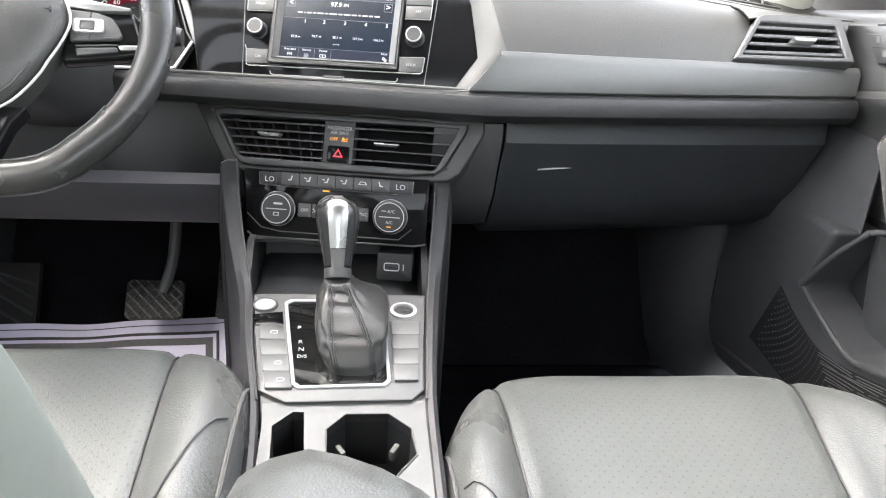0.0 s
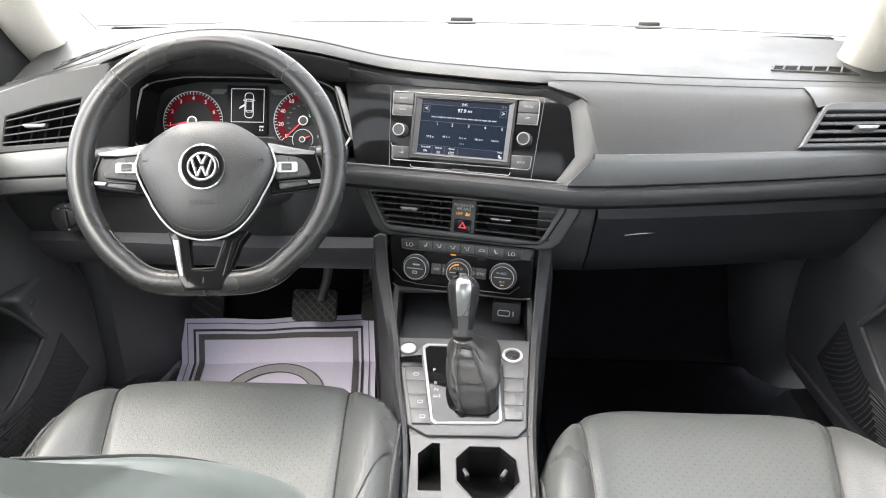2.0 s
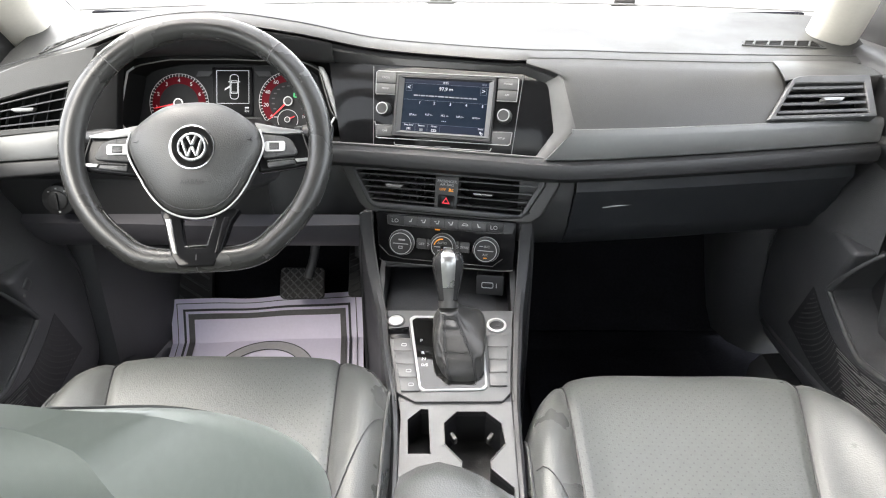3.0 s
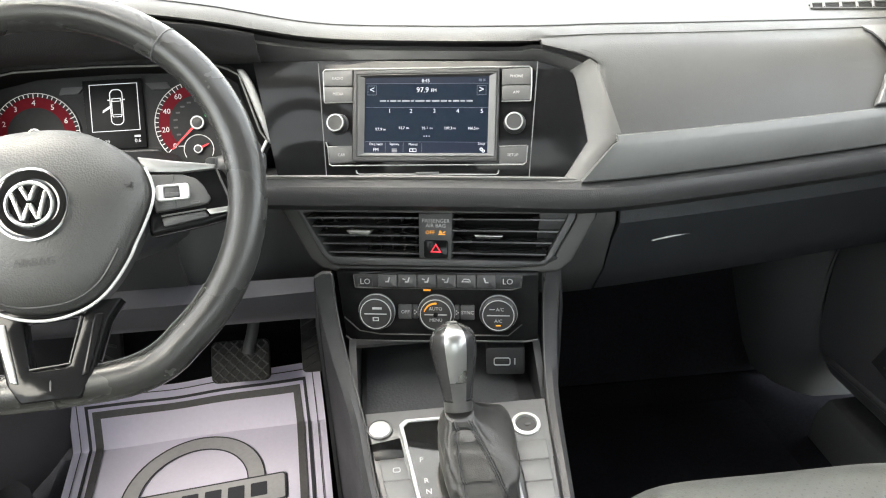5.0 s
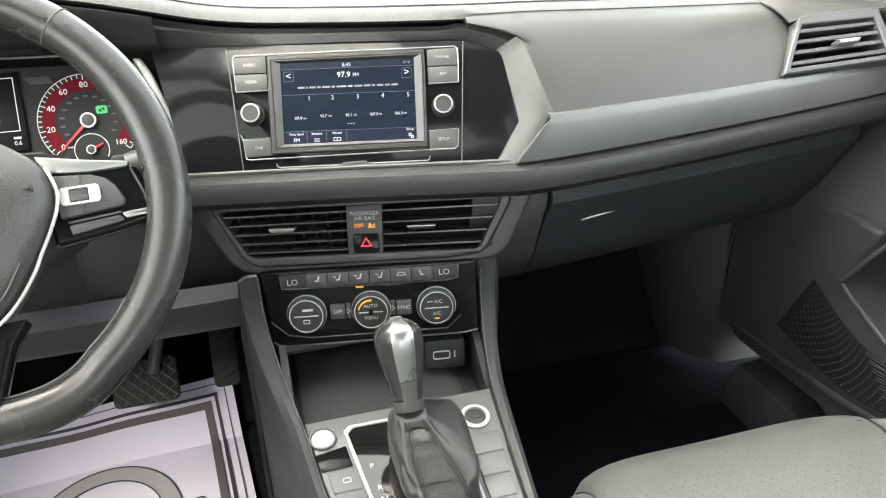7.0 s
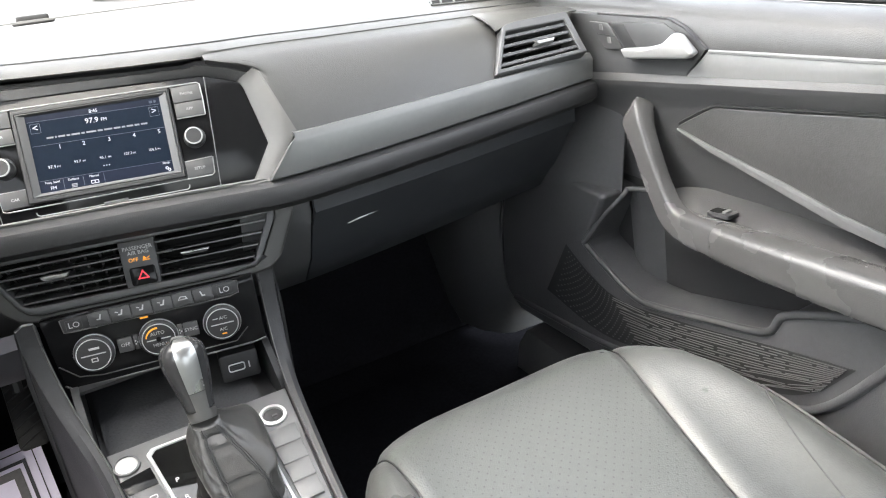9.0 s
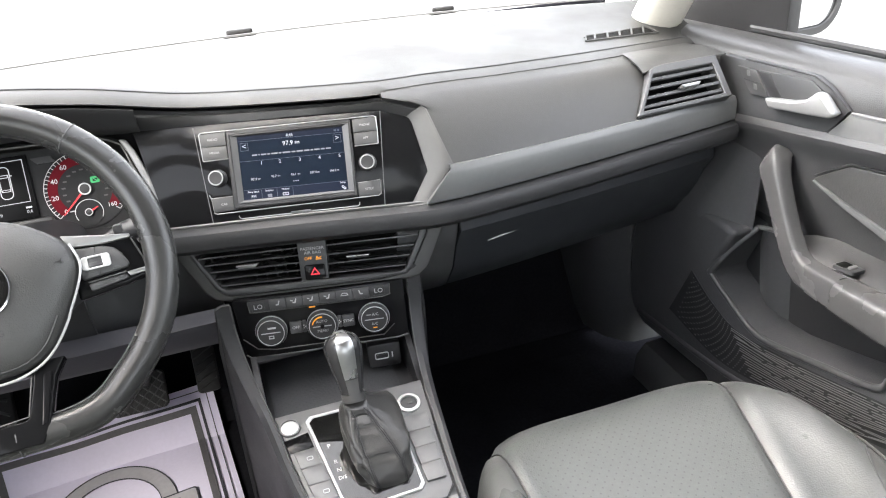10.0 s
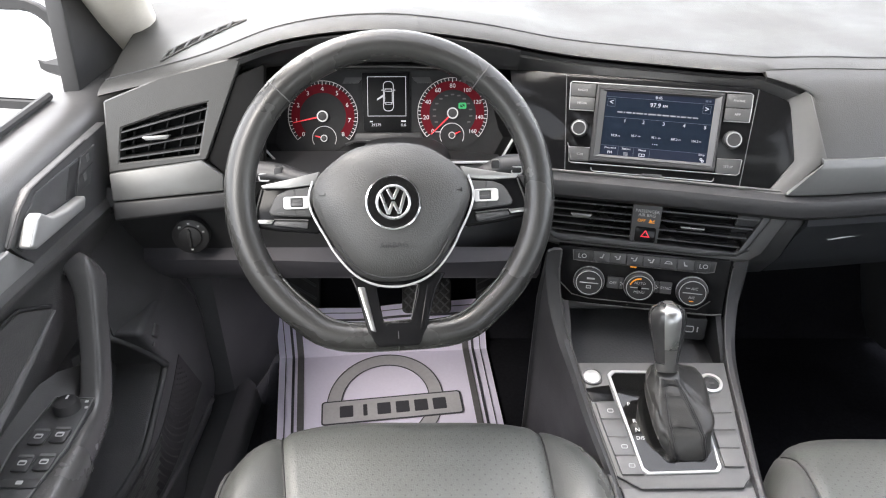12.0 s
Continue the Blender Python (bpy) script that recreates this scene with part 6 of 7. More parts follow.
# ---- seats ----
def seat(cx, y0, name, depth, hw0, top, setback, power, seams):
    th = thing(name, "dark grey leatherette front seat with perforated centre and stitched bolsters", "car seat", "front seats")

    def edge(x):
        """How far the front edge sits back at the sides."""
        return setback * min(1.0, abs(x / 0.222)) ** power

    def line(sx, d):
        """Where the seam between centre and bolster runs."""
        s, conv = seams[0] if sx < 0 else seams[1]
        return sx * (s - conv * min(d, 0.36))

    def height(x, d):
        """Top of the cushion at a depth d behind its front edge."""
        roll = 0.050 * math.exp(-(d / 0.035) ** 1.2)
        bol = 0.017 * math.exp(-((abs(x) - 0.195) / 0.035) ** 2) * min(1, d / 0.12)
        groove = 0.007 * math.exp(-((x - line(1 if x > 0 else -1, d)) / 0.006) ** 2)
        return top - 0.14 * max(0, d - 0.05) - roll - groove + bol - 0.003 * math.cos(x * 12) - 0.016 * (max(0, abs(x) - 0.190) / 0.032) ** 2

    def skin(fs, ds, front, lo, hi):
        secs = []
        for f in fs:
            row = []
            x = lo(0) + (hi(0) - lo(0)) * f
            if front:
                row += [Vector((cx + x * k, y0 - edge(x) - 0.015, 0.15)), Vector((cx + x * k, y0 - edge(x) + 0.002, top - 0.11)), Vector((cx + x * k, y0 - edge(x) + 0.004, top - 0.066))]
            for d in ds:
                x = lo(d) + (hi(d) - lo(d)) * f
                row.append(Vector((cx + x * k, y0 - edge(x) - d, height(x, d))))
            secs.append(row)
        return loft(secs)

    k = hw0 / 0.222

    ds = [0.0, 0.006, 0.014, 0.025, 0.04, 0.06, 0.09, 0.13, 0.18, 0.24, 0.30, 0.37, 0.43, depth, depth + 0.06]
    mid = [0, 0.012, 0.03] + [0.05 + 0.9 * i / 18 for i in range(19)] + [0.97, 0.988, 1]
    part("centre_panel", skin(mid, ds, True, lambda d: line(-1, d), lambda d: line(1, d)), SEATPERF, th, "perforated centre panel")
    for sx in (-1, 1):
        fs = (0, 0.04, 0.1, 0.2, 0.35, 0.5, 0.65, 0.8, 0.92, 1)
        part("bolster", skin(fs, ds, True, lambda d: line(sx, d), lambda d: sx * 0.222), SEAT, th, "smooth side bolster")
        x = sx * 0.224
        rows = [[(cx + x * k, y0 - edge(x) - d, height(sx * 0.222, d) + 0.001) for d in ds], [(cx + x * k + sx * 0.010, y0 - edge(x) - d - 0.004, height(sx * 0.222, d) - 0.05) for d in ds], [(cx + x * k + sx * 0.004, y0 - edge(x) - d - 0.004, 0.14) for d in ds]]
        part("side_flank", loft(rows), SEAT, th)
        seam = [(cx + sx * 0.2235 * k, y0 - edge(x) - d, height(sx * 0.222, d) + 0.0015) for d in ds]
        part("piping", tube(seam, 0.0022, 6), STITCH, th)
        seam = [(cx + line(sx, d) * k, y0 - edge(line(sx, d)) - d, height(line(sx, d), d) + 0.0012) for d in ds[1:]]
        part("seam", tube(seam, 0.0012, 5), DARK, th)
        xs = [sx * (0.218 - 0.055 * (i / 12) ** 0.8) for i in range(13)]
        seam = [(cx + k * x, y0 - edge(x) - 0.12 - 0.02 * i, height(x, 0.12 + 0.02 * i) + 0.001) for i, x in enumerate(xs)]
        part("bolster_seam", tube(seam, 0.0009, 5), STITCH, th)
    part("base", prism(Matrix.Translation((cx, y0 - 0.29, 0.03)), rect(0, 0, 0.42, 0.44, 0.04), 0.0, 0.16, 0.02), DARK, th)
    # backrest
    secs = []
    for f in [i / 26 for i in range(27)]:
        z = 0.31 + 0.428 * math.sin(f * math.pi / 2) ** 0.85
        g = (z - 0.31) / 0.428
        y = y0 - depth - 0.14 * g - 0.05 * g ** 6
        bk_ = lerp([(0, 1.9), (0.3, 1.4), (0.6, 0.7), (0.8, 0.4), (0.92, 0.2), (1.0, 0.0)], g)
        hw = lerp([(0, 0.205), (0.4, 0.218), (0.60, 0.226), (0.70, 0.222), (0.78, 0.210), (0.86, 0.193), (0.94, 0.17), (0.975, 0.155), (1.0, 0.125)], g)
        tk = lerp([(0, 0.10), (0.5, 0.09), (0.9, 0.06), (1, 0.015)], g)
        fr = [(cx + hw * s, y + bol * bk_, z) for s, bol in ((-1.0, -0.01), (-0.985, 0.04), (-0.94, 0.062), (-0.88, 0.064), (-0.80, 0.045), (-0.70, 0.012), (-0.35, 0.0), (0, 0.0), (0.35, 0.0), (0.70, 0.012), (0.80, 0.045), (0.88, 0.064), (0.94, 0.062), (0.985, 0.04), (1.0, -0.01))]
        bk = [(cx + hw * s * 0.96, y - tk, z) for s in (0.9, 0.5, 0, -0.5, -0.9)]
        secs.append(fr + bk)
    for k_, up in ((0.8, 0.004), (0.55, 0.007), (0.25, 0.008)):
        c = sum((Vector(p) for p in secs[26]), Vector()) / len(secs[26])
        secs.append([c + (Vector(p) - c) * k_ + Vector((0, 0, up)) for p in secs[26]])
    part("backrest", loft(secs, True, True), SEATLIT, th, "smooth leatherette backrest")
    part("backrest_seam", tube([s[11] for s in secs[:26]], 0.0018, 5), STITCH, th)
    if name:
        rows = []
        for f in [i / 24 for i in range(25)]:
            z = 0.80 + 0.180 * f
            q = math.sin(math.pi * (0.12 + 0.80 * f)) ** 0.15
            rows.append([(cx + 0.150 * q * math.copysign(abs(math.cos(a)) ** 0.7, math.cos(a)), y0 - depth - 0.254 + 0.042 * q * math.copysign(abs(math.sin(a)) ** 0.6, math.sin(a)), z) for a in [2 * math.pi * j / 72 for j in range(72)]])
        part("headrest", loft(rows, True, True), SEATLIT, th, "padded headrest")
        for sx in (-1, 1):
            part("headrest_post", tube([(cx + sx * 0.06, y0 - depth - 0.21, 0.68), (cx + sx * 0.06, y0 - depth - 0.26, 0.82)], 0.006, 10), CHROME, th)
    return th


seat(-0.310, -0.160, "driver_seat", 0.47, 0.2307, 0.3487, 0.076, 3.73, ((0.175, 0.2), (0.147, -0.05)))
seat(0.3596, -0.1537, "passenger_seat", 0.69, 0.2467, 0.3108, 0.144, 5.2, ((0.165, 0.0), (0.158, 0.2)))


# ---- doors ----
EDGE_TOP = [(-0.1447, 0.5515), (-0.2032, 0.5385), (-0.3116, 0.5186), (-0.3921, 0.5000), (-0.4718, 0.4880), (-1.0, 0.462)]
EDGE_LOW = [(-0.1440, 0.5490), (-0.2040, 0.5300), (-0.3136, 0.5040), (-0.3946, 0.4845), (-0.4740, 0.4740), (-1.0, 0.444)]


def door(sx, dy, dx, dz, name, driver):
    th = thing(name, "dark grey door lining with pull handle, pocket and silver trim", "car door", "front doors")

    def at(x, y, z):
        return Vector((sx * (x + dx), y + dy, z + dz))

    base = Matrix(((0, 0, sx, sx * dx), (1, 0, 0, dy), (0, 1, 0, dz), (0, 0, 0, 1)))

    def plate(poly, x0, x1, bevel, segs=2):
        """A shape in the door's own plane, between two distances from the car's middle."""
        return prism(base, poly, x1, x0, bevel, segs)

    def belt(y):
        return 0.602 - 0.112 * min(y, 0.03)

    def crest(y):
        return 0.652 - 0.066 * min(y, 0.03)

    ys = [0.30, 0.20, 0.10, 0.03, -0.05, -0.12, -0.20, -0.30, -0.45, -0.60, -0.80, -1.0]
    secs = []
    for y in ys:
        b, c, t = belt(y), crest(y), 0.714 - 0.018 * y
        secs.append([at(x, y, z) for x, z in ((0.79, t - 0.004), (0.765, t), (0.738, t + 0.001), (0.718, t - 0.006), (0.707, t - 0.018), (0.7015, c + 0.012), (0.7, c), (0.7, b + 0.012), (0.694, b + 0.006), (0.690, b - 0.002), (0.693, b - 0.012), (0.706, b - 0.024), (0.716, b - 0.06), (0.722, 0.50), (0.745, 0.44), (0.752, 0.40), (0.755, 0.22), (0.74, 0.08))])
    part("lining", slab(loft(secs), 0.008), DOORPLA, th)
    part("window_seal", tube([at(0.775, y, 0.719 - 0.018 * y) for y in ys[2:]], 0.006, 8), DARK, th, "black window seal")
    # silver strip with its slanted front end, over a soft crease
    tr = [(-0.195, crest(-0.195) - 0.001), (-0.160, belt(-0.16) + 0.005)] + [(y, belt(y) + 0.004) for y in (-0.25, -0.35, -0.45, -0.7, -1.0)] + [(y, crest(y)) for y in (-1.0, -0.7, -0.45, -0.35, -0.25)]
    part("trim_strip", plate(tr, 0.694, 0.71, 0.003), PALEEDGE, th, "brushed silver trim strip")
    part("trim_edge", tube([at(0.6945, y, crest(y) - 0.002) for y in (-0.197, -0.3, -0.45, -0.7, -1.0)], 0.0026, 6), PALEEDGE, th, "bright upper edge of the trim strip")
    # handle plate, niche, lever and lock switches
    ni = [(0.075, 0.692), (0.011, 0.694), (-0.10, 0.697), (-0.125, 0.697), (-0.153, 0.688), (-0.192, 0.665), (-0.160, 0.6245), (0.035, 0.604), (0.06, 0.605)]
    part("handle_plate", plate(ni, 0.6955, 0.71, 0.003), HARD, th)
    part("plate_edge", tube([at(0.696, y, z) for y, z in ni[1:7]], 0.0016, 6), DARK, th)
    part("handle_niche", plate([(-0.018, 0.684), (-0.120, 0.6915), (-0.150, 0.678), (-0.181, 0.659), (-0.174, 0.649), (-0.062, 0.634), (-0.05, 0.646)], 0.6935, 0.705, 0.0015), HARD, th, "handle niche")
    # flat dark plate gives the niche its shade by colour
    part("niche_shadow", plate([(-0.020, 0.682), (-0.045, 0.684), (-0.072, 0.655), (-0.052, 0.650)], 0.693, 0.70, 0.0005), DARK, th, "dark plate painted as the niche's shade")
    lev = [(-0.055, 0.653), (-0.066, 0.6405), (-0.176, 0.6535), (-0.186, 0.6615), (-0.160, 0.682), (-0.150, 0.6835), (-0.132, 0.668), (-0.105, 0.6605)]
    part("door_handle", plate(lev, 0.676, 0.6915, 0.004, 3), LEVER, th, "satin silver door handle")
    lk = part("lock_switch", plate([(0.026, 0.682), (-0.015, 0.683), (-0.047, 0.649), (-0.010, 0.646)], 0.6925, 0.70, 0.001), DARKBTN, th)
    for y, z in ((0.0, 0.676), (-0.018, 0.659)):
        part("lock_mark", plate([(y + 0.004, z + 0.004), (y + 0.002, z - 0.004), (y - 0.005, z - 0.004), (y - 0.003, z + 0.004)], 0.6918, 0.694, 0), GREYPLA, lk)
    part("lock_split", plate([(0.008, 0.6665), (-0.030, 0.6665), (-0.031, 0.6652), (0.007, 0.6652)], 0.6921, 0.694, 0), DARK, lk)
    # soft insert with a pale lower edge
    ins = [(-0.146, 0.555), (-0.174, 0.573), (-0.202, 0.590), (-0.337, 0.607), (-0.449, 0.622), (-1.0, 0.685), (-1.0, 0.47)] + EDGE_TOP[::-1]
    part("insert", plate(ins, 0.704, 0.722, 0.006, 3), INSERT, th, "padded leatherette insert")
    part("insert_edge", plate(EDGE_TOP + EDGE_LOW[::-1], 0.7020, 0.7155, 0.002, 2), GREYPLA, th, "pale edge of the padded insert")
    part("insert_crease", tube([at(0.705, y, z + 0.003) for y, z in ins[:6]], 0.002, 6), DARK, th)
    # pull handle that runs into the armrest
    p = smooth_line([at(0.706, -0.072, 0.562), at(0.690, -0.084, 0.553), at(0.683, -0.108, 0.520), at(0.677, -0.146, 0.466), at(0.673, -0.185, 0.432), at(0.668, -0.262, 0.431), at(0.663, -0.40, 0.438), at(0.660, -0.65, 0.452)], 42)
    r = [lerp([(0, 0.0215), (5, 0.0215), (11, 0.0180), (19, 0.0172), (24, 0.0195), (30, 0.0235), (36, 0.027), (42, 0.030)], i) for i in range(43)]
    part("pull_handle", tube(p[:31], r[:31], 20, up=(1, 0, 0), flat=0.80, square=0.42), PULL, th, "grey pull handle")
    part("handle_seam", tube([p[30] + Vector((sx * 0.0236 * math.cos(a), 0.006 * math.sin(a), 0.0236 * math.sin(a))) for a in [2 * math.pi * i / 28 for i in range(28)]], 0.0012, 5, True), DARK, th)
    part("armrest_pad", tube(p[30:], [q * 1.015 for q in r[30:]], 20, up=(1, 0, 0), flat=1.0, square=0.55), ARMPAD, th, "padded armrest")
    secs = []
    for y, z, x1 in ((-0.128, 0.450, 0.700), (-0.136, 0.451, 0.712), (-0.150, 0.452, 0.724), (-0.175, 0.452, 0.734), (-0.21, 0.452, 0.738), (-0.28, 0.455, 0.738), (-0.40, 0.457, 0.738), (-0.65, 0.466, 0.738), (-1.0, 0.47, 0.738)):
        x0 = min(0.686, x1 - 0.01)
        secs.append([at(x0, y, z - 0.014), at(x0 + (x1 - x0) * 0.3, y, z - 0.002), at(x0 + (x1 - x0) * 0.6, y, z + 0.001), at(x1, y, z + 0.012 * (x1 - 0.69) / 0.048)])
    part("armrest_shelf", slab(loft(secs), 0.016), DOORPLA, th)
    if driver:
        m = Matrix.Translation(at(0.684, -0.238, 0.4565)) @ Matrix.Rotation(radians(-3), 4, "X")
        part("switch_plate", prism(m, [(-0.026, 0.050), (0.020, 0.048), (0.024, -0.03), (0.016, -0.105), (-0.026, -0.105), (-0.034, -0.03)], -0.01, 0.002, 0.003, 3), HARD, th, "dark switch plate on the armrest")
        part("plate_rim", tube([m @ Vector((x, y, 0.002)) for x, y in ((-0.026, 0.050), (0.020, 0.048), (0.024, -0.03), (0.016, -0.105), (-0.026, -0.105), (-0.034, -0.03))], 0.0012, 5, True), GREYPLA, th)
        k = part("mirror_knob", revolve(m @ Matrix.Translation((-0.003, 0.030, 0)), [(0.0150, 0.0), (0.0145, 0.010), (0.0125, 0.013), (0.008, 0.0138)], 26), DARK, th, "round mirror adjuster")
        part("mark", prism(m @ Matrix.Translation((-0.003, 0.036, 0)), rect(0, 0, 0.002, 0.006), 0.0135, 0.0146), PRINT, k)
        for u, v in ((0.014, 0.042), (0.018, 0.032)):
            part("mark", prism(m, rect(u, v, 0.004, 0.0035, 0.001), 0.002, 0.0026), PRINT, th)
        for u, v in ((-0.012, -0.018), (0.010, -0.015), (-0.010, -0.057), (0.012, -0.055)):
            b = part("window_switch", prism(m, rect(u, v, 0.0185, 0.022, 0.003), 0.002, 0.0055, 0.0018), DARKBTN, th, "black window switch")
            part("switch_lip", prism(m, rect(u, v + 0.009, 0.017, 0.004, 0.001), 0.0045, 0.0068, 0.001), GREYPLA, b)
            part("mark", ring(m, rect(u, v, 0.009, 0.007, 0.002), rect(u, v - 0.0006, 0.0065, 0.0035, 0.001), 0.0055, 0.0059), PRINT, b)
        b = part("lock_button", prism(m, rect(0.0, -0.083, 0.040, 0.012, 0.003), 0.002, 0.0045, 0.0015), DARKBTN, th)
        part("mark", prism(m, rect(0.0, -0.083, 0.007, 0.005, 0.001), 0.0045, 0.005), PRINT, b)
        part("boot_switch", plate([(0.010, 0.410), (0.020, 0.397), (0.004, 0.386), (-0.007, 0.400)], 0.6695, 0.69, 0.0025, 3), DARKBTN, th, "boot release switch")
        part("boot_switch_mark", plate([(-0.002, 0.384), (-0.006, 0.388), (-0.010, 0.384), (-0.006, 0.380)], 0.6722, 0.69, 0.0005), GREYPLA, th)
    else:
        m = Matrix.Translation(at(0.690, -0.238, 0.4555)) @ Matrix.Rotation(radians(-5), 4, "X")
        b = part("window_switch", prism(m, rect(0.006, 0, 0.024, 0.036, 0.004), -0.004, 0.0015, 0.001), DARKBTN, th, "black window switch")
        # thin black plate paints the shade of a finger dip
        part("dip_shade", prism(m, rect(0.006, 0.007, 0.017, 0.017, 0.003), 0.001, 0.0021, 0.0004), VENTBLACK, b)
        part("mark", prism(m, rect(0.006, -0.007, 0.014, 0.006, 0.002), 0.001, 0.0045, 0.001), SATINLIGHT, b)
    # lower panel round the pocket
    open_edge = [(-0.034, 0.424), (-0.016, 0.385), (0.006, 0.338), (0.008, 0.326), (-0.036, 0.304), (-0.105, 0.276), (-0.155, 0.279), (-0.254, 0.303), (-0.338, 0.326), (-0.362, 0.362), (-0.441, 0.396), (-0.50, 0.412)]
    e = 0.180 if driver else 0.256
    low = [(-0.05, 0.09), (0.0, 0.118), (e - 0.052, 0.111), (e - 0.012, 0.135), (e + 0.001, 0.165), (e, 0.30), (e - 0.015, 0.36), (e - 0.06, 0.425), (0.05, 0.432)] + open_edge + [(-1.0, 0.43), (-1.0, 0.09)]
    part("lower_panel", plate(low, 0.673, 0.755, 0.010, 4), DOORLIT, th, "map pocket front")
    lip_ = [at(0.674 + (0.05 if z > 0.40 and y > -0.1 else 0.018 if z > 0.36 and y > -0.1 else 0), y, z) for y, z in open_edge]
    part("pocket_lip", tube(smooth_line(lip_, 60), 0.0056, 10), HARD, th, "rounded pocket edge")
    part("pocket_rim", tube(smooth_line([at(0.724, -0.034, 0.424), at(0.716, -0.08, 0.438), at(0.712, -0.14, 0.447)], 10), 0.004, 8), GREYPLA, th)
    secs = []
    for i in range(9):
        f = i / 8
        z = 0.425 - 0.15 * f
        secs.append([at(0.755, 0.0 - 0.03 * f, z), at(0.742, -0.025 - 0.02 * f, z), at(0.730 + 0.006 * math.sin(3 * f), -0.05 - 0.02 * f, z), at(0.742, -0.075 - 0.02 * f, z), at(0.755, -0.095 - 0.02 * f, z)])
    # dark sheet stands in for the shade under the armrest
    part("pocket_shade", plate([(0.02, 0.44), (0.02, 0.25), (-0.50, 0.25), (-0.50, 0.43), (-0.14, 0.445)], 0.7455, 0.76, 0.002), DARK, th, "dark sheet painted as shade inside the pocket")
    part("pocket_divider", slab(loft(secs), 0.003), HARD, th)
    secs = []
    for y, z in ((e + 0.005, 0.20), (e + 0.002, 0.28), (e - 0.012, 0.345), (e - 0.058, 0.422), (0.10, 0.430), (0.05, 0.431), (0.0, 0.429), (-0.03, 0.424)):
        k = min(1, max(0, (0.05 - y) / 0.09)) ** 1.3
        secs.append([at(x + (0.722 - x) * k, y, z + dz_) for x, dz_ in ((0.676, -0.012), (0.677, 0.004), (0.684, 0.03), (0.698, 0.07), (0.714, 0.115), (0.722, 0.15))])
    part("pocket_shoulder", slab(loft(secs), 0.004), DOORLIT, th)
    # speaker grille: dots towards the front, long slots towards the rear, with a ridge below
    up = smooth_line([(0.060, 0.306, 0), (-0.004, 0.273, 0), (-0.080, 0.256, 0), (-0.221, 0.279, 0), (-0.343, 0.308, 0), (-0.458, 0.332, 0)], 50)
    dn = smooth_line([(0.112, 0.200, 0), (-0.030, 0.177, 0), (-0.155, 0.198, 0), (-0.275, 0.225, 0), (-0.375, 0.252, 0), (-0.425, 0.285, 0)], 50)

    def run(f, pos):
        """A point of the grille: f across its rows, pos along them."""
        i = min(49, int(pos * 50))
        g = pos * 50 - i
        return up[i].lerp(up[i + 1], g).lerp(dn[i].lerp(dn[i + 1], g), f)

    rim = [run(-0.03, k / 24) for k in range(25)] + [run(1.03, k / 24) for k in range(24, -1, -1)]
    part("speaker_grille", prism(base, [(q.x, q.y) for q in rim], 0.6765, 0.6722), DARK, th, "dark speaker grille panel")
    rnd = random.Random(7)
    bm, dots = bmesh.new(), bmesh.new()
    for i in range(16):
        f = (i + 0.5) / 16
        pos = 0.03 + (0.012 if i % 2 else 0)
        while pos < 0.97:
            small = pos < 0.33
            ln = 0.005 if small else 0.05 + 0.22 * rnd.random()
            p0, p1 = run(f, pos), run(f, min(0.985, pos + ln))
            h = 0.0006 if small else 0.00042
            prism(base, [(p0.x, p0.y - h), (p1.x, p1.y - h), (p1.x, p1.y + h), (p0.x, p0.y + h)], 0.6722, 0.6714 if small else 0.6706, bm=dots if small else bm)
            pos += ln + (0.018 if small else 0.012)
    tagged(part("speaker_slots", bm, SLOT, th, "fine pale slots of the speaker grille", smooth=False), kind="stuff")
    tagged(part("speaker_dots", dots, DOTGREY, th, "fine dark holes of the speaker grille", smooth=False), kind="stuff")
    rid = smooth_line([at(0.676, y, z) for y, z in ((e - 0.04, 0.135), (-0.03, 0.155), (-0.155, 0.178), (-0.28, 0.205), (-0.39, 0.236), (-0.436, 0.268), (-0.482, 0.335), (-0.515, 0.392))], 40)
    part("grille_ridge", tube(rid, 0.0075, 10), DOORLIT, th)
    return th


door(1, 0.0, 0.0, 0.0, "passenger_door", False)
door(-1, -0.060, 0.024, -0.028, "driver_door", True)


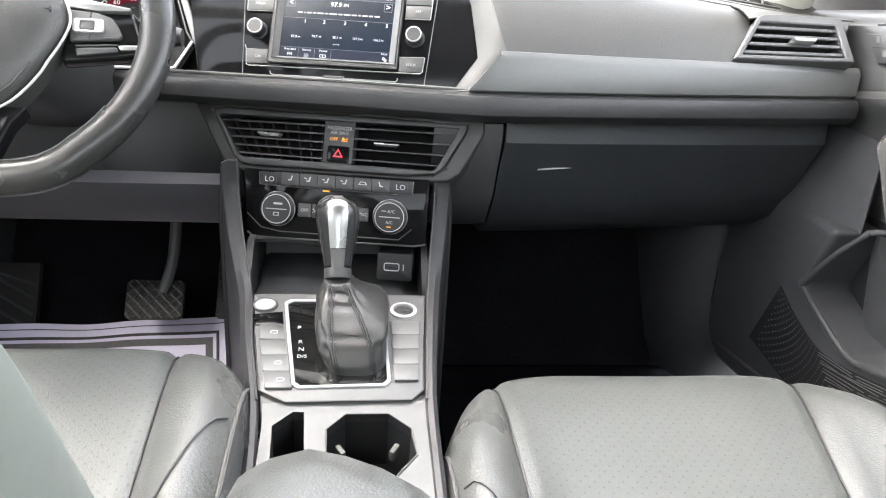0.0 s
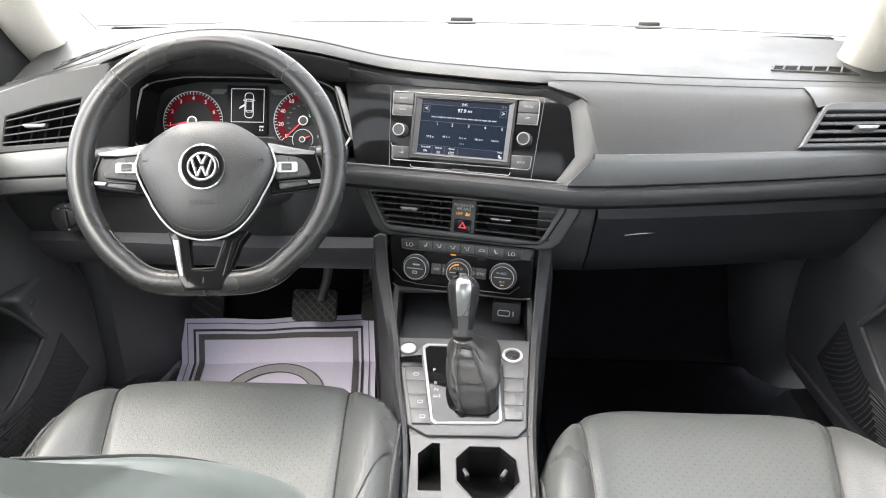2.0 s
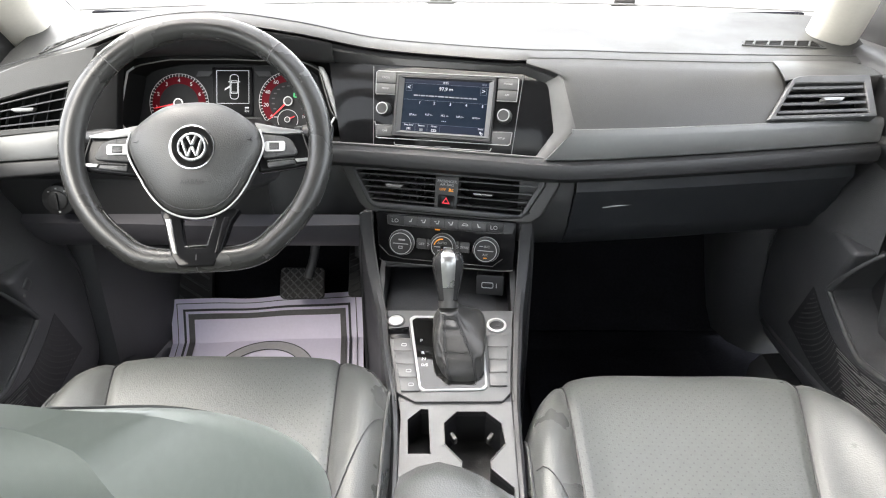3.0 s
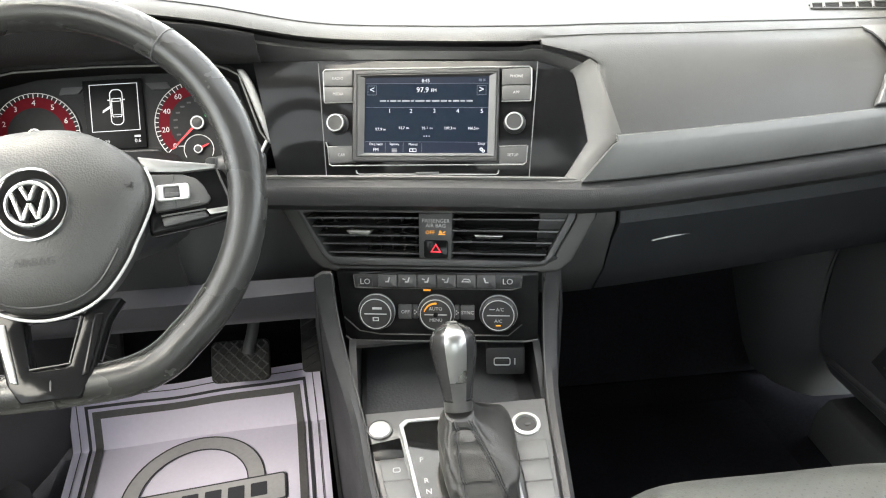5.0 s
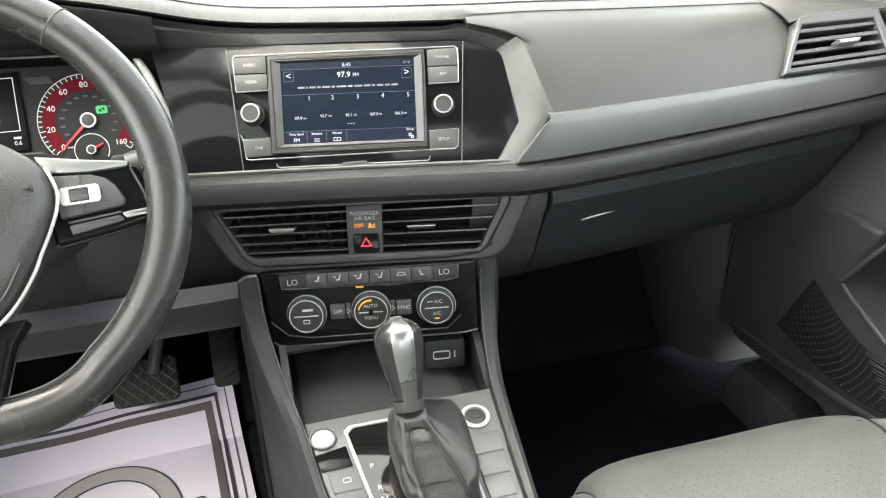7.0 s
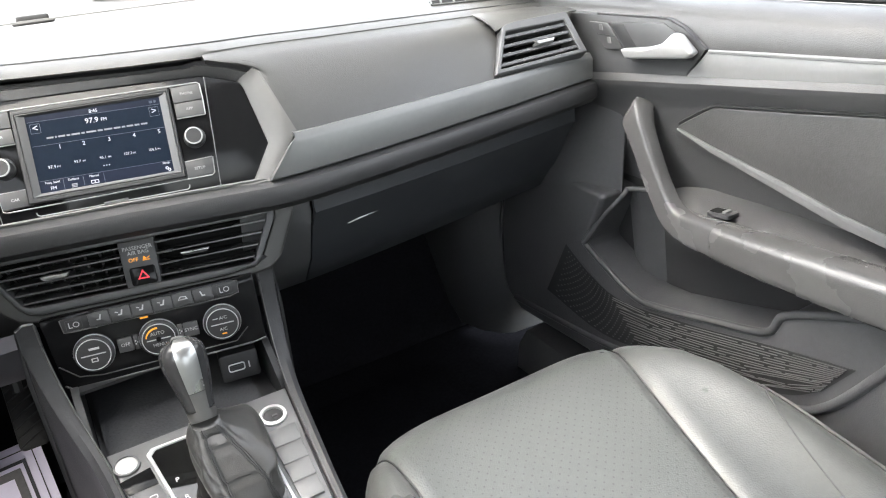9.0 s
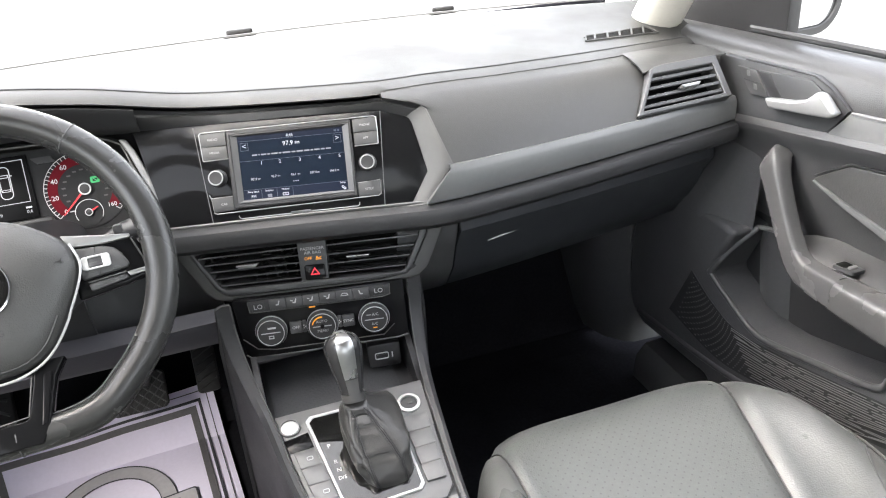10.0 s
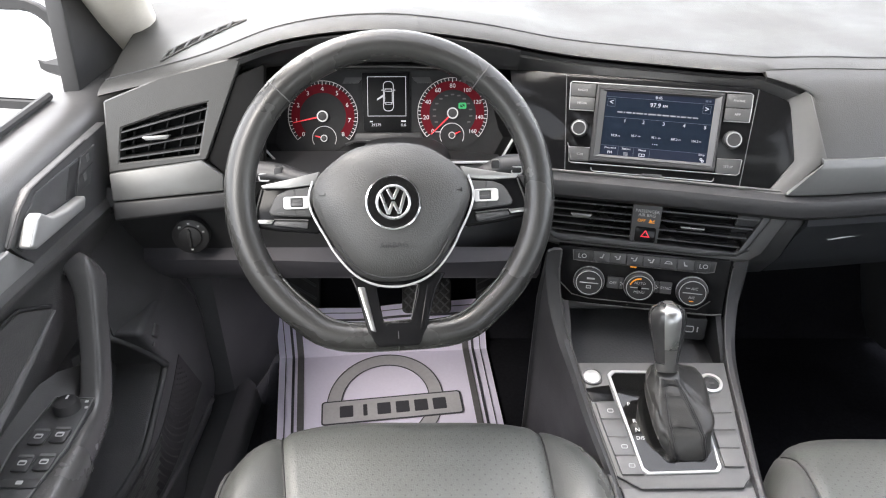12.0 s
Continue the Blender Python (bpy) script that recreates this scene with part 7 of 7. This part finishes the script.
# ---- floor ----
def floor_paper():
    th = thing("floor_paper", "white protective paper mat with dark printed border on the carpet", "paper mat")
    nl, fl, fr, nr = Vector((-0.580, 0.0)), Vector((-0.640, 0.350)), Vector((-0.200, 0.390)), Vector((-0.158, 0.0))

    def on(s, t, h=0.0):
        g = t * 1.171 if t < 0.7 else 0.82 + 0.18 * (t - 0.7) / 0.3
        a, b = nl.lerp(fl, g), nr.lerp(fr, g)
        p = a.lerp(b, s)
        up = max(0.0, (t - 0.75) / 0.25) ** 1.1
        z = 0.012 + 0.090 * up - 0.010 * up * math.exp(-((s - 0.42) / 0.16) ** 2) + 0.002 * math.sin(s * 9 + t * 4) * t
        return Vector((p.x, p.y, z + h))

    part("sheet", slab(loft([[on(i / 36, j / 36) for j in range(37)] for i in range(37)]), 0.0008), PAPER, th)

    def line(inset, width, mat):
        i0, i1 = inset, inset + width
        bm = bmesh.new()
        for a, b in (((i0, i0 - 1), (i0, 1 - i0)), ((1 - i0, i0 - 1), (1 - i0, 1 - i0))):
            s0 = a[0]
            s1 = i1 if s0 < 0.5 else 1 - i1
            loft([[on(s, j / 30 * (1 - i0), 0.0035) for j in range(31)] for s in sorted((s0, s1))], bm=bm)
        loft([[on(i0 + (1 - 2 * i0) * k / 30, t, 0.0035) for k in range(31)] for t in (1 - i1, 1 - i0)], bm=bm)
        part("border_line", bm, mat, th)

    line(0.030, 0.004, INK)
    line(0.062, 0.012, INK)
    line(0.088, 0.030, INKSOFT)
    # emblem: ring and bar, its lettering as plain bars
    c = Vector((-0.398, 0.172))
    def flat(p, h):
        return Vector((p[0], p[1], 0.0135 + h))
    rings = []
    for rx, ry in ((0.112, 0.132), (0.087, 0.102)):
        rings.append([flat(c + Vector((rx * math.cos(a), ry * math.sin(a))), 0.002) for a in [2 * math.pi * i / 60 for i in range(61)]])
    part("printed_ring", loft(rings), INKGREY, th)
    for rx, ry in ((0.113, 0.133), (0.086, 0.101)):
        part("ring_outline", tube([flat(c + Vector((rx * math.cos(a), ry * math.sin(a))), 0.0023) for a in [2 * math.pi * i / 60 for i in range(60)]], 0.0011, 4, True), INK, th)
    m = Matrix.Translation((-0.383, 0.150, 0.0162)) @ Matrix.Rotation(radians(7.5), 4, "Z")
    part("printed_bar", prism(m, rect(0, 0, 0.268, 0.058, 0.006), 0.0, 0.001), INKGREY, th)
    part("bar_outline", ring(m, rect(0, 0, 0.272, 0.062, 0.007), rect(0, 0, 0.266, 0.056, 0.005), 0.0, 0.0012), INK, th)
    for i in range(6):
        part("print_mark", prism(m, rect(-0.088 + 0.036 * i, 0, 0.026 if i != 1 else 0.008, 0.030, 0.002), 0.001, 0.0016), INK, th)


floor_paper()


def pedals():
    b = thing("brake_pedal", "black rubber brake pedal with diamond tread", "pedal", "pedals")
    m = panel((-0.318, 0.300, 0.174), 0, 35)
    part("pad", prism(m, rect(0, 0, 0.098, 0.070, 0.010), -0.012, 0.0, 0.004), RUBBER, b)
    for i in range(-4, 5):
        for d in (1, -1):
            x0, x1 = i * 0.018 - 0.033 * d, i * 0.018 + 0.033 * d
            a = [(x0, -0.033), (x1, 0.033)]
            q = [(min(max(x, -0.046), 0.046), y if -0.046 <= x <= 0.046 else -0.033 + 0.066 * ((min(max(x, -0.046), 0.046) - x0) / (x1 - x0))) for x, y in a]
            part("tread", tube([m @ Vector((q[0][0], q[0][1], 0.0005)), m @ Vector((q[1][0], q[1][1], 0.0005))], 0.0016, 5), HARD, b)
    part("arm", tube(smooth_line([(-0.305, 0.305, 0.185), (-0.288, 0.33, 0.25), (-0.28, 0.37, 0.40)], 8), 0.010, 10), GREYPLA, b, "dark metal pedal arm")
    a = thing("accelerator_pedal", "black rubber accelerator pedal", "pedal", "pedals")
    m = panel((-0.198, 0.340, 0.185), 0, 38)
    part("pad", prism(m, rect(0, 0, 0.042, 0.120, 0.008), -0.012, 0.0, 0.004), RUBBER, a)
    for i in range(-3, 4):
        part("tread", tube([m @ Vector((-0.018, i * 0.015 - 0.009, 0.0005)), m @ Vector((0.018, i * 0.015 + 0.009, 0.0005))], 0.0015, 5), HARD, a)
    part("arm", tube([(-0.198, 0.36, 0.21), (-0.198, 0.42, 0.34)], 0.009, 8), HARD, a)
    f = thing("foot_rest", "black ribbed plastic foot rest beside the pedals", "foot rest")
    m = panel((-0.605, 0.376, 0.098), 0, 27)
    part("plate", prism(m, rect(-0.003, 0, 0.116, 0.212, 0.006), -0.02, 0.0, 0.004), RUBBER, f)
    for i in range(8):
        v = -0.100 + 0.028 * i
        a, b = (-0.052, min(0.098, v + 0.030)), (0.048, max(-0.098, v - 0.030))
        part("rib", tube([m @ Vector((*a, 0.0005)), m @ Vector((*b, 0.0005))], 0.003, 6), HARD, f)
    fm = thing("carpet_mat", "black carpet mat under the floor paper", "floor mat")
    part("mat", prism(Matrix.Translation((0, 0, 0.001)), [(-0.60, -0.10), (-0.65, 0.29), (-0.19, 0.30), (-0.14, -0.10)], 0.0, 0.007, 0.003), CARPET, fm)
    fp = thing("carpet_mat", "black carpet mat in the passenger footwell", "floor mat")
    part("mat", prism(Matrix.Translation((0, 0, 0.001)), [(0.17, -0.10), (0.18, 0.29), (0.58, 0.29), (0.60, -0.10)], 0.0, 0.007, 0.003), CARPET, fp)
    h = thing("bonnet_lever", "dark bonnet release lever beside the footwell", "lever")
    side = Matrix(((0, 0, -1, 0), (1, 0, 0, 0), (0, 1, 0, 0), (0, 0, 0, 1)))
    quad = [(0.138, 0.318), (0.215, 0.285), (0.196, 0.165), (0.135, 0.182)]
    part("backing", prism(side, [(0.167 + (y - 0.167) * 1.12, 0.24 + (z - 0.24) * 1.06) for y, z in quad], 0.716, 0.7045, 0.003), VENTBLACK, h)
    part("grip", prism(side, quad, 0.712, 0.694, 0.006, 3), KICK, h)
    part("finger_edge", tube([(-0.697, y, z) for y, z in ((0.205, 0.275), (0.192, 0.235), (0.190, 0.18))], 0.004, 8), DARK, h)


pedals()
